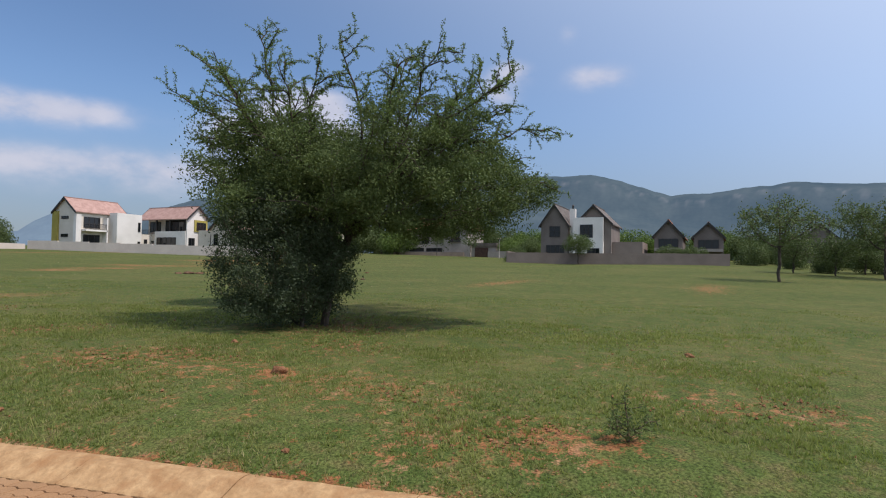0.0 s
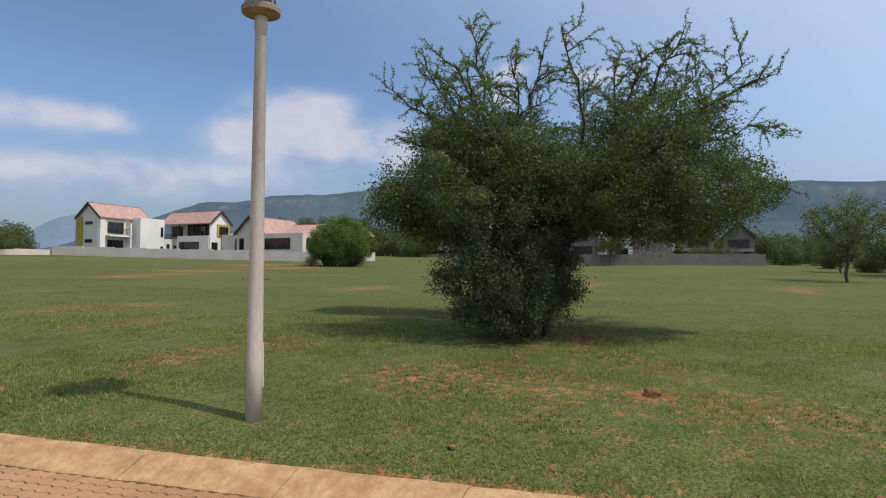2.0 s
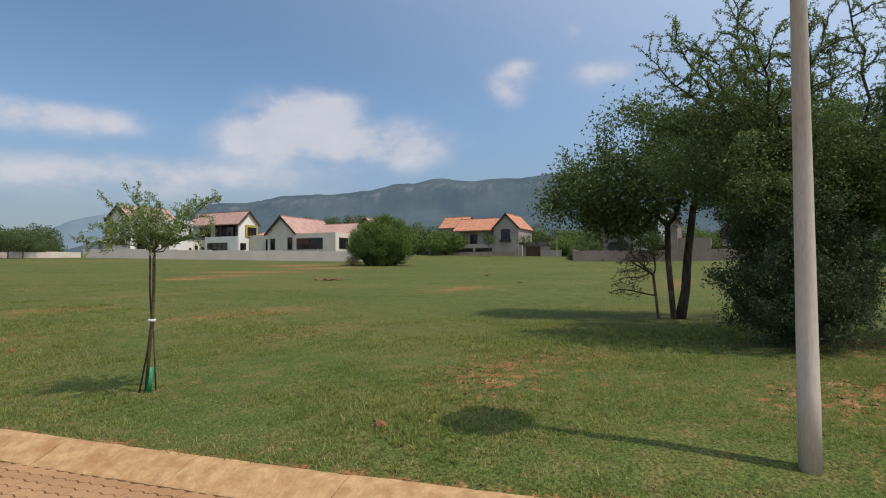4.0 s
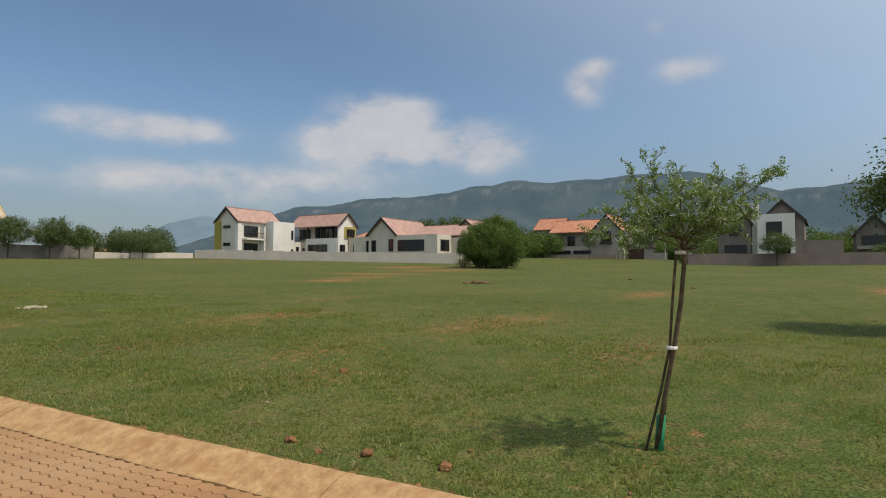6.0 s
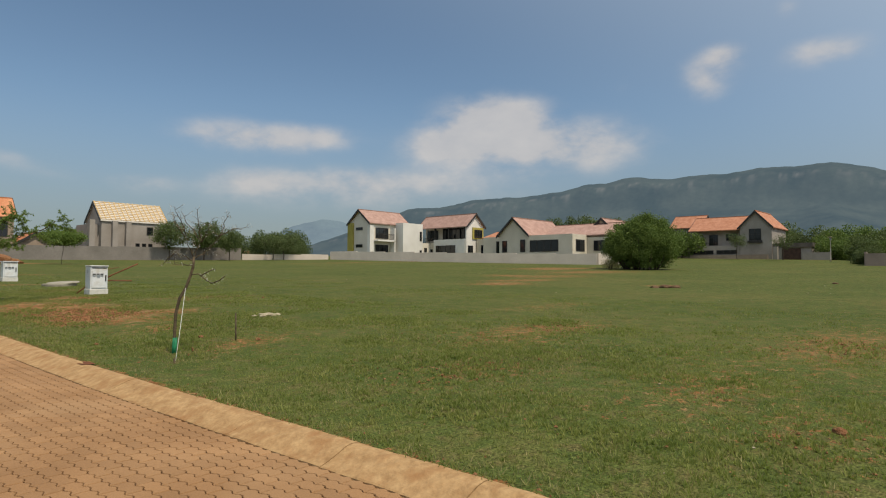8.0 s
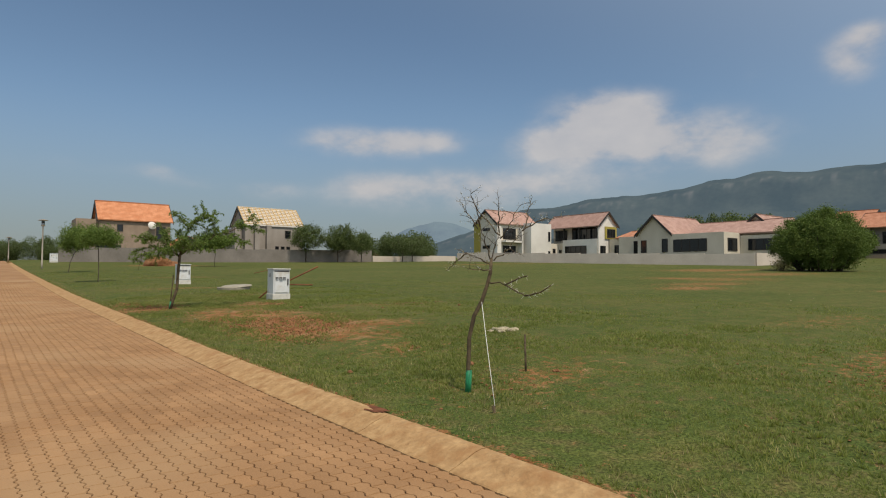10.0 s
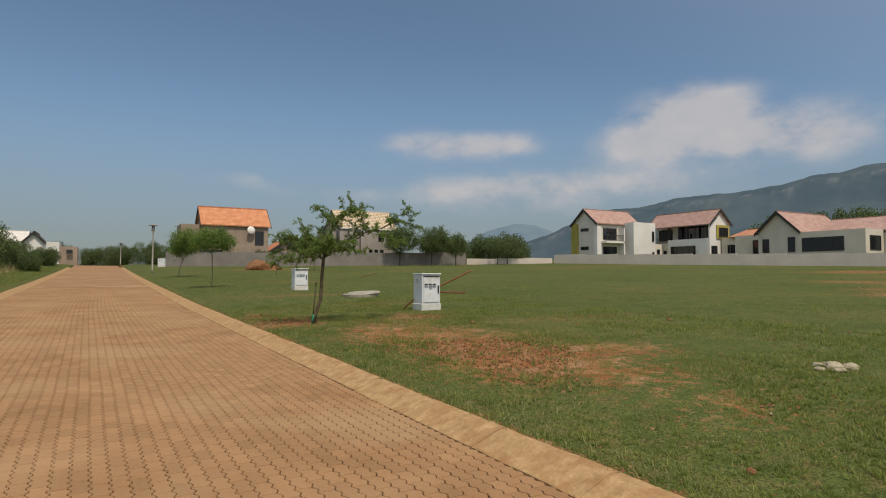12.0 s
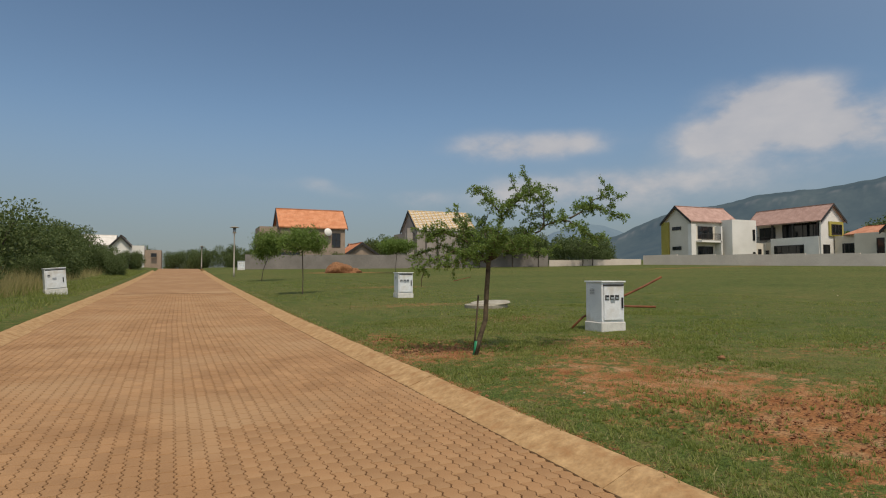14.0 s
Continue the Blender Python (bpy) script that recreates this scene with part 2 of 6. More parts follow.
M_TWIG = material("dark_twig", (0.055, 0.04, 0.026), (0.125, 0.092, 0.055), 14, 0.95, 0.3)
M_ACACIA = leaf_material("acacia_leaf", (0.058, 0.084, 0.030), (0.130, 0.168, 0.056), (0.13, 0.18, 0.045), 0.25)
# lighter copy of the leaf above: sun on the upper sprays put into the colour
M_ACACIA_LIT = leaf_material("acacia_leaf_lit_copy", (0.075, 0.112, 0.032), (0.150, 0.205, 0.060), (0.17, 0.25, 0.055), 0.34)
M_SHRUB = leaf_material("grey_green_leaf", (0.034, 0.050, 0.025), (0.078, 0.100, 0.052), (0.08, 0.115, 0.04), 0.25)
M_FRESH = leaf_material("fresh_green_leaf", (0.085, 0.135, 0.032), (0.185, 0.25, 0.07), (0.22, 0.32, 0.07), 0.4)
M_BUSH = leaf_material("bright_bush_leaf", (0.062, 0.102, 0.024), (0.150, 0.20, 0.050), (0.14, 0.22, 0.045), 0.25)
M_FAR = leaf_material("far_tree_leaf", (0.060, 0.088, 0.034), (0.135, 0.165, 0.065), (0.13, 0.18, 0.05), 0.3)
M_GRASS = leaf_material("grass_blade", (0.078, 0.124, 0.028), (0.33, 0.315, 0.105), (0.25, 0.31, 0.06), 0.42, 2.2)
M_DRY = leaf_material("dry_long_grass", (0.22, 0.19, 0.08), (0.42, 0.36, 0.17), (0.34, 0.30, 0.12), 0.35)
M_DRYLEAF = leaf_material("dead_brown_leaf", (0.08, 0.045, 0.022), (0.19, 0.11, 0.055), (0.14, 0.08, 0.03), 0.2)
M_WALLP = material("plaster_boundary_wall", (0.52, 0.45, 0.39), (0.60, 0.525, 0.455), 0.4, 0.9, 0.2, fine=12)
M_WALLB = material("brown_plaster_wall", (0.20, 0.155, 0.13), (0.26, 0.205, 0.17), 0.4, 0.9, 0.2, fine=12)
M_WALLG = material("grey_block_wall", (0.17, 0.152, 0.135), (0.225, 0.20, 0.18), 0.5, 0.95, 0.3, fine=8)
M_CREAM = material("cream_plaster", (0.60, 0.54, 0.45), (0.67, 0.61, 0.52), 0.5, 0.85, 0.1, fine=10)
M_WHITE = material("white_plaster", (0.64, 0.61, 0.56), (0.72, 0.69, 0.64), 0.5, 0.8, 0.1, fine=10)
M_BEIGE = material("beige_plaster", (0.54, 0.48, 0.385), (0.61, 0.55, 0.45), 0.5, 0.85, 0.1, fine=10)
M_OLIVE = material("mustard_plaster", (0.30, 0.25, 0.05), (0.37, 0.31, 0.08), 0.5, 0.85, 0.1, fine=10)
M_GREY = material("warm_grey_plaster", (0.27, 0.235, 0.205), (0.34, 0.30, 0.265), 0.5, 0.9, 0.15, fine=10)
# dark plaster tone with the shadow on the gable fronts mixed into the colour
M_GREYD = material("dark_plaster_with_shade", (0.150, 0.125, 0.108), (0.195, 0.165, 0.145), 0.5, 0.9, 0.15, fine=10)
M_TAN = material("tan_face_brick", (0.26, 0.195, 0.145), (0.33, 0.25, 0.19), 0.8, 0.9, 0.2, fine=9)
M_FRAME = material("dark_window_frame", (0.025, 0.022, 0.02), (0.045, 0.04, 0.036), 4, 0.5, 0.0)
M_GLASS = glass_dark("window_glass")
M_DOOR = material("dark_wood_door", (0.05, 0.025, 0.018), (0.09, 0.045, 0.03), 3, 0.6, 0.1)
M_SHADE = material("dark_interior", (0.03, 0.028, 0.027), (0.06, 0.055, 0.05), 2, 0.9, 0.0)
M_BOX = material("white_painted_kiosk", (0.60, 0.62, 0.64), (0.72, 0.73, 0.74), 2.5, 0.45, 0.05, stain=(0.5, 0.46, 0.40), stain_scale=3)
M_PLINTH = material("pale_concrete", (0.50, 0.48, 0.44), (0.62, 0.60, 0.56), 6, 0.9, 0.3)
M_RING = material("weathered_concrete", (0.25, 0.22, 0.17), (0.37, 0.335, 0.27), 5, 0.95, 0.4)
M_PIPE = material("orange_brown_conduit", (0.13, 0.042, 0.018), (0.22, 0.075, 0.03), 8, 0.55, 0.1)
M_SLEEVE = material("green_plastic_sleeve", (0.01, 0.16, 0.07), (0.02, 0.24, 0.11), 8, 0.5, 0.1)
M_TIE = material("white_strap", (0.65, 0.64, 0.6), (0.75, 0.74, 0.7), 8, 0.7, 0.1)
M_STONE = material("pale_rubble_stone", (0.27, 0.225, 0.15), (0.42, 0.36, 0.25), 9, 0.95, 0.6)
M_SOILP = material("red_soil_clods", (0.165, 0.070, 0.030), (0.29, 0.142, 0.068), 5, 0.97, 0.9, fine=40, bump_dist=0.03)
M_HEAP = material("brown_heaped_soil", (0.105, 0.058, 0.032), (0.19, 0.112, 0.066), 5, 0.97, 0.9, fine=30, bump_dist=0.05)
M_SPILL = material("dark_red_silt", (0.10, 0.032, 0.013), (0.19, 0.066, 0.028), 9, 0.95, 0.5, fine=60)


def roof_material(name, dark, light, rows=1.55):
    """Concrete roof tiles: rows as relief, tile to tile colour change, row shading painted into the colour."""
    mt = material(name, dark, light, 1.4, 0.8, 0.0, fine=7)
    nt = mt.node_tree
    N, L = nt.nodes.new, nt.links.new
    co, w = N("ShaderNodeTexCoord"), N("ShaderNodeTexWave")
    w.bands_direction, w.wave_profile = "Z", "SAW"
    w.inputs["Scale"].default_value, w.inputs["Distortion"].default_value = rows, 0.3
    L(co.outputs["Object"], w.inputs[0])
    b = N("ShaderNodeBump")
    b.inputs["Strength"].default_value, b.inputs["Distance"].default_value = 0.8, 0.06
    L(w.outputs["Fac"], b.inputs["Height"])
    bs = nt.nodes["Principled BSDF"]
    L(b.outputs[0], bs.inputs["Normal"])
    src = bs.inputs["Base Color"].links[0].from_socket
    # painted shading: each row runs dark to light like overlap shadow and lit edge
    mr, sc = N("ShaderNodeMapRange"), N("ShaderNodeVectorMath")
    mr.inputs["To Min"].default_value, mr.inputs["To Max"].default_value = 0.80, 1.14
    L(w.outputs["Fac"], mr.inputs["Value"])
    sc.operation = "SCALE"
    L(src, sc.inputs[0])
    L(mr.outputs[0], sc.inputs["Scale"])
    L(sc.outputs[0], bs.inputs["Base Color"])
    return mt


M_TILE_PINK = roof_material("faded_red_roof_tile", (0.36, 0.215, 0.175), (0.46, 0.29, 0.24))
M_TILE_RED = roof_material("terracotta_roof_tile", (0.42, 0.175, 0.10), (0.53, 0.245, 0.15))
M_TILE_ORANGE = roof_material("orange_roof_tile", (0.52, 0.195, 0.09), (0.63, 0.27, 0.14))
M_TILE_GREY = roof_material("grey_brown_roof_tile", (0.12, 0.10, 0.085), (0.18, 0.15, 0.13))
M_TIMBER = material("new_roof_timber", (0.55, 0.36, 0.16), (0.68, 0.48, 0.24), 6, 0.8, 0.1)
M_MEMBRANE = material("pale_roof_underlay", (0.55, 0.50, 0.44), (0.66, 0.61, 0.55), 2, 0.7, 0.1)


def hill_material(name, dark, light, rock, glow, haze_glow):
    """Far wooded hillside, a plain distant backdrop with bands of bare rock; bluish air painted as emission."""
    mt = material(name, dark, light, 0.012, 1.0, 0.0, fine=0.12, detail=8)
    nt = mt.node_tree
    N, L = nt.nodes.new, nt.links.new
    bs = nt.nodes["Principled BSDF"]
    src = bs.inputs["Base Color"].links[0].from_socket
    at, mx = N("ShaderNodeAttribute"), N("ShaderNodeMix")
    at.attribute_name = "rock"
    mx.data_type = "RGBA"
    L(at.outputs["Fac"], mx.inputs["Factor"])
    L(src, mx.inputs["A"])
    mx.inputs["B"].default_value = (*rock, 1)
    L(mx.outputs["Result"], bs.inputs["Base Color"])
    # distance haze put in as an even bluish glow of the surface
    bs.inputs["Emission Color"].default_value = (*haze_glow, 1)
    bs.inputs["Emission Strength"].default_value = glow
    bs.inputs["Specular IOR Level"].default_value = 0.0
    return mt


M_HILL = hill_material("wooded_hillside_painted_haze", (0.019, 0.028, 0.026), (0.043, 0.052, 0.044), (0.19, 0.17, 0.155), 1.0, (0.046, 0.073, 0.108))
M_HILL_FAR = hill_material("far_hill_painted_haze", (0.04, 0.06, 0.07), (0.06, 0.085, 0.09), (0.12, 0.12, 0.13), 1.0, (0.115, 0.158, 0.215))

# ---------------------------------------------------------------- building helpers
BASE = {}
rng = np.random.default_rng(7)


def link_mesh(name, verts, faces, mat, smooth=False):
    me = bpy.data.meshes.new(name)
    me.from_pydata(verts, [], faces)
    if smooth:
        me.polygons.foreach_set("use_smooth", np.ones(len(me.polygons), dtype=bool))
    me.materials.append(mat)
    return new(name, me)


def thing(name, x, y, z, label, category, group="", kind=""):
    ob = new(name)
    ob.location = (x, y, z)
    ob.empty_display_size = 0.2
    BASE[ob.name] = Vector((x, y, z))
    return tagged(ob, label, category, group, kind)


def part(name, bm, mat, parent, label="", smooth=False):
    """Links a bmesh, drawn in world places, as one mesh under a thing or a part."""
    b = BASE[parent.name]
    for v in bm.verts:
        v.co -= b
    me = bpy.data.meshes.new(name)
    bm.normal_update()
    bm.to_mesh(me)
    bm.free()
    if smooth:
        me.polygons.foreach_set("use_smooth", np.ones(len(me.polygons), dtype=bool))
    me.materials.append(mat)
    ob = new(name, me)
    ob.parent = parent
    BASE[ob.name] = b
    if label:
        tagged(ob, label)
    return ob


def part_np(name, verts, faces, mat, parent, label="", smooth=False):
    b = np.array(BASE[parent.name])
    ob = link_mesh(name, (np.asarray(verts) - b).tolist(), faces, mat, smooth)
    ob.parent = parent
    BASE[ob.name] = Vector(b)
    if label:
        tagged(ob, label)
    return ob


def box(bm, x0, x1, y0, y1, z0, z1, bevel=0.0):
    m = pose((x0 + x1) / 2, (y0 + y1) / 2, (z0 + z1) / 2) @ Matrix.Diagonal((abs(x1 - x0), abs(y1 - y0), abs(z1 - z0), 1))
    r = bmesh.ops.create_cube(bm, size=1, matrix=m)
    if bevel:
        es = {e for v in r["verts"] for e in v.link_edges}
        bmesh.ops.bevel(bm, geom=list(es), offset=bevel, segments=1, affect="EDGES")
    return bm


def a_box(*a, **k):
    return box(bmesh.new(), *a, **k)


def prism(bm, profile, axis, a, b):
    """A closed outline drawn in the two other axes, pulled along axis from a to b."""
    def at(p, q):
        return (q, p[0], p[1]) if axis == "x" else (p[0], q, p[1])
    lo = [bm.verts.new(at(p, a)) for p in profile]
    hi = [bm.verts.new(at(p, b)) for p in profile]
    n = len(profile)
    bm.faces.new(lo)
    bm.faces.new(hi[::-1])
    for i in range(n):
        bm.faces.new((lo[i], hi[i], hi[(i + 1) % n], lo[(i + 1) % n]))
    bmesh.ops.recalc_face_normals(bm, faces=bm.faces)
    return bm


def tube_rings(pts, radii, sides=8):
    """Verts and faces of one tapered tube along points."""
    pts = [Vector(p) for p in pts]
    vs, fs = [], []
    for i, p in enumerate(pts):
        d = (pts[min(i + 1, len(pts) - 1)] - pts[max(i - 1, 0)]).normalized()
        a = d.cross(Vector((0.31, 0.95, 0.07))).normalized()
        b = d.cross(a)
        for k in range(sides):
            t = 2 * math.pi * k / sides
            vs.append(tuple(p + (a * math.cos(t) + b * math.sin(t)) * radii[i]))
    for i in range(len(pts) - 1):
        for k in range(sides):
            k2 = (k + 1) % sides
            fs.append((i * sides + k, i * sides + k2, (i + 1) * sides + k2, (i + 1) * sides + k))
    fs.append(tuple(range(sides))[::-1])
    fs.append(tuple(range((len(pts) - 1) * sides, len(pts) * sides)))
    return vs, fs


def lathe(bm, profile, x, y, sides=24):
    """Turns (radius, height) pairs round a vertical axis."""
    rings = []
    for r, z in profile:
        rings.append([bm.verts.new((x + r * math.cos(2 * math.pi * k / sides), y + r * math.sin(2 * math.pi * k / sides), z)) for k in range(sides)])
    for a, b in zip(rings, rings[1:]):
        for k in range(sides):
            bm.faces.new((a[k], a[(k + 1) % sides], b[(k + 1) % sides], b[k]))
    bm.faces.new(rings[0][::-1])
    bm.faces.new(rings[-1])
    bmesh.ops.recalc_face_normals(bm, faces=bm.faces)
    return bm


# ---------------------------------------------------------------- the lie of the land


# how far the kerb strays from its even curve, and the verge from its even slope, along the road
KERB_BEND = ((3, 6, 9, 11, 13, 16, 18.5, 21, 26, 30, 34, 37, 41, 47), (0.02, 0.02, -0.08, -0.14, -0.14, -0.10, -0.05, 0.04, 0.085, 0.14, 0.185, 0.15, 0.09, 0.0))
VERGE_RISE = ((3, 7, 9, 11.5, 13.5, 15.5, 18, 23, 27, 32, 37), (0.0, 0.02, 0.065, 0.04, -0.05, -0.11, -0.08, -0.05, -0.06, -0.03, 0.0))


def kerb_x(y):
    """The kerb's back edge: the road bends gently and then runs straight."""
    y = np.asarray(y, float)
    return np.where(y > 36, 0.0, np.where(y > -5, 0.003 * (36 - y) ** 2, 5.043 + 0.246 * (-5 - y))) + np.interp(y, *KERB_BEND)


def road_z(y):
    d = np.clip(np.asarray(y, float) - 32, -400, 96)
    past = np.maximum(np.asarray(y, float) - 128, 0)
    return np.where(d < 0, 0.0206 * d, 0.0206 * d + 0.00008 * d * d) - 0.006 * np.minimum(past, 60)


def height(x, y):
    x, y = np.asarray(x, float), np.asarray(y, float)
    u = x - kerb_x(y)
    s = np.clip((25 - y) / 25, 0, 1)
    s = s * s * (3 - 2 * s)
    v = np.clip(u, 0, 110)
    up = 0.10 * s * (1 - np.exp(-np.maximum(u, 0) / 0.5)) + 0.15 * (1 - np.exp(-np.maximum(u, 0) / 2)) + (0.009 + 0.005 * s) * v + 0.00018 * v * v + np.clip(u - 110, 0, 250) * 0.01
    up = up + np.interp(y, *VERGE_RISE) * np.exp(-np.maximum(u, 0) / 6) * (1 - np.exp(-np.maximum(u, 0) / 0.4))
    w = np.maximum(-6.0 - u, 0)
    left = 0.12 * (1 - np.exp(-w / 2)) + 0.01 * np.minimum(w, 80)
    return road_z(y) + np.where(u > 0, up, left)


def H(x, y):
    return float(height(x, y))

# ---------------------------------------------------------------- ground
# bare patches: x, y, half length across, half length along, strength
BARE = ((2.2, 35.6, 1.2, 1.2, 0.6), (1.8, 36.9, 0.6, 0.8, 0.4), (3.6, 38.6, 0.8, 0.8, 0.42), (2.6, 37.6, 0.9, 0.7, 0.36), (2.5, 34.1, 1.2, 0.9, 0.7), (2.4, 32.9, 1.3, 0.9, 0.72), (2.1, 32.1, 1.0, 0.8, 0.64), (2.5, 31.2, 0.8, 0.7, 0.42), (2.3, 29.6, 0.7, 0.5, 0.3), (3.6, 32.6, 0.9, 0.8, 0.4), (0.8, 39.4, 0.8, 1.0, 0.75), (0.6, 40.9, 0.5, 1.2, 0.5), (3.0, 38.5, 1.2, 0.8, 0.35), (6.5, 36.5, 2.0, 0.7, 0.28), (22.8, 37.2, 2.4, 1.3, 0.55), (54, 52, 6, 2, 0.5), (4.3, 43.0, 1.4, 1.0, 0.3),
        (5.1, 6.15, 0.25, 0.22, 0.7), (5.2, 7.4, 0.9, 1.4, 0.24), (5.0, 5.0, 0.8, 1.6, 0.25), (4.4, 2.9, 0.5, 0.6, 0.46), (4.55, 2.35, 0.3, 0.3, 0.5), (6.2, 1.2, 0.7, 1.4, 0.36), (4.0, 3.5, 0.5, 0.6, 0.36), (7.0, 6.6, 1.0, 1.0, 0.26), (7.6, 2.6, 0.7, 1.4, 0.26), (4.6, 8.6, 0.8, 0.9, 0.26),
        (28, 31, 1.6, 0.9, 0.4), (46, 45, 6, 3.0, 0.45), (36, 42, 4, 2.5, 0.42), (33.7, 44.6, 2.5, 2.0, 0.5), (22, 20, 3, 0.8, 0.4), (30, 12, 5, 0.9, 0.4), (32, 2, 5, 1.0, 0.35),
        (7.5, 24.5, 2.6, 0.8, 0.34), (9.5, 20, 3.0, 0.9, 0.34), (4.2, 20.4, 1.6, 0.7, 0.27), (3.4, 22.9, 1.2, 0.7, 0.28), (5.7, 24.1, 1.6, 0.7, 0.28), (3.3, 19.2, 0.9, 0.6, 0.28), (5.4, 8.2, 1.0, 0.6, 0.26), (6.0, 11.2, 1.2, 0.6, 0.26), (28, 39, 3.5, 1.6, 0.4), (53, 54, 5, 2.5, 0.5), (12, 27.5, 2.6, 0.7, 0.3), (5.0, 12.0, 1.8, 0.7, 0.34),
        (2.6, 26.9, 0.9, 0.5, 0.32), (2.9, 15.2, 0.7, 0.4, 0.20), (12.5, 92.4, 3.5, 1.6, 0.8), (7, 60, 3, 1.2, 0.4), (4, 48, 2.0, 0.9, 0.45), (9.5, 8.0, 2.2, 1.4, 0.35),
        (55, 86, 12, 2.2, 0.4), (6.6, 16.5, 2.2, 0.7, 0.3))


def soil_amount(x, y):
    """How bare the turf is, 0 to 1: the worn patches, a band along the kerb, and scattered thin places."""
    s = np.zeros_like(x)
    for cx, cy, rx, ry, a in BARE:
        q = ((x - cx) / rx) ** 2 + ((y - cy) / ry) ** 2
        s = np.maximum(s, a * np.exp(-0.7 * q))
    u = x - kerb_x(y)
    s = np.maximum(s, np.where(u > -0.5, 0.42 * np.exp(-(np.maximum(u, 0) / 0.10) ** 2), 0))
    w = -6.0 - u
    s = np.maximum(s, np.where(w > 0, 0.5 * np.exp(-(w / 0.35) ** 2), 0))
    return s


def spaced(stops):
    """Coordinates from (start, step) pairs, the last start closing the run."""
    out = []
    for (a, d), (b, _) in zip(stops, stops[1:]):
        out += list(np.linspace(a, b, max(1, round((b - a) / d)), endpoint=False))
    return np.array(out + [stops[-1][0]])


def make_ground():
    us = spaced(((-4000, 700), (-800, 160), (-160, 20), (-40, 4), (-12, 0.8), (-6.45, 0.45), (-6.0, 0.12), (-5.88, 2.8), (-0.25, 0.13), (0, 0.12), (10, 0.25), (20, 0.7), (50, 2.5), (130, 14), (400, 160), (800, 700), (4000, 1)))
    ys = spaced(((-4000, 700), (-800, 150), (-150, 15), (-30, 3), (-6, 0.3), (0, 0.15), (48, 0.4), (70, 1.2), (130, 4), (200, 40), (800, 700), (4000, 1)))
    U, Y = np.meshgrid(us, ys)
    X = U + kerb_x(np.maximum(Y, -40))
    Z = height(X, Y)
    under = (U < -0.06) & (U > -5.95)
    soil = soil_amount(X, Y)
    bumpy = np.array([noise.fractal(Vector((a * 0.55, b * 0.55, 0.3)), 1.0, 2.0, 3) if -12 < u_ < 40 and -8 < b < 80 else 0
                      for a, b, u_ in zip(X.ravel(), Y.ravel(), U.ravel())]).reshape(X.shape)
    edge = np.clip(np.abs(U + 3) - 3.0, 0, 1)
    Z = Z + bumpy * 0.035 * edge - 0.02 * np.clip(soil - 0.3, 0, 1)
    Z = np.where(under, road_z(Y) - 0.25, Z)
    n, m = U.shape
    idx = np.arange(n * m).reshape(n, m)
    f = np.stack((idx[:-1, :-1], idx[:-1, 1:], idx[1:, 1:], idx[1:, :-1]), -1).reshape(-1, 4)
    ob = link_mesh("ground", np.stack((X, Y, Z), -1).reshape(-1, 3).tolist(), f.tolist(), M_GROUND, True)
    a = ob.data.attributes.new("soil", "FLOAT", "POINT")
    thin = np.array([0.16 * noise.fractal(Vector((p * 0.13, q * 0.13, 4.0)), 1.0, 2.0, 3) if -60 < p < 140 and -60 < q < 140 else 0 for p, q in zip(X.ravel(), Y.ravel())])
    a.data.foreach_set("value", (soil.ravel() * 1.05 + thin + 0.10).astype(np.float32))
    return tagged(ob, "short green turf with bare red soil patches", "ground", kind="structure")


make_ground()


def strip(name, prof, y0, y1, step, mat, label, category, smooth=False):
    """A profile of (offset from the kerb's back edge, height above the road line) swept along the road."""
    ys = np.arange(y0, y1 + 1e-6, step)
    vs, fs = [], []
    n = len(prof)
    for y in ys:
        kx, z = float(kerb_x(y)), float(road_z(y))
        vs += [(kx + u, y, z + dz) for u, dz in prof]
    for i in range(len(ys) - 1):
        fs += [(i * n + k, i * n + k + 1, (i + 1) * n + k + 1, (i + 1) * n + k) for k in range(n - 1)]
    ob = link_mesh(name, vs, [f[::-1] for f in fs], mat, smooth)
    return tagged(ob, label, category, kind="structure")


ROAD_DROP = 0.10
strip("road", [(u, -ROAD_DROP - 0.014) for u in np.linspace(-5.74, -0.34, 9)], -60, 300, 1.0, M_JOINT, "sandy bed of the red brick paved road", "road")
for y0, y1 in ((-60, 2), (62, 300)):
    strip("road_surface", [(u, -ROAD_DROP) for u in np.linspace(-5.71, -0.37, 9)], y0, y1, 1.0, M_PAVER_FAR, "worn red brick paving of the road", "road")

KERB_PROFILE = ((0.01, -0.16), (0.005, 0.0), (-0.02, 0.010), (-0.07, 0.012), (-0.13, 0.0), (-0.21, -0.035), (-0.30, -0.074), (-0.355, -0.092), (-0.368, -0.10), (-0.37, -0.16))


def kerb_block(y0, y1, side, seed):
    """One precast mountable kerb stone, chipped and slightly out of line."""
    r = random.Random(seed)
    bm = bmesh.new()
    rings = []
    dz, du = r.uniform(-0.003, 0.003), r.uniform(-0.004, 0.004)
    for i in range(17):
        y = y0 + (y1 - y0) * i / 16
        kx, z = float(kerb_x(y)), float(road_z(y))
        ring = []
        for u, h_ in KERB_PROFILE:
            uu = u + du if side > 0 else -6.08 - u - du
            w = 0.006 * noise.noise(Vector((u * 9, y * 2.1, 0.5))) + 0.006 * noise.noise(Vector((u * 31, y * 13, 2.5)))
            ring.append(bm.verts.new((kx + uu, y, z + h_ + dz + (w if h_ > -0.15 else 0))))
        rings.append(ring)
    n = len(KERB_PROFILE)
    for a, b in zip(rings, rings[1:]):
        for k in range(n - 1):
            bm.faces.new((a[k], a[k + 1], b[k + 1], b[k]))
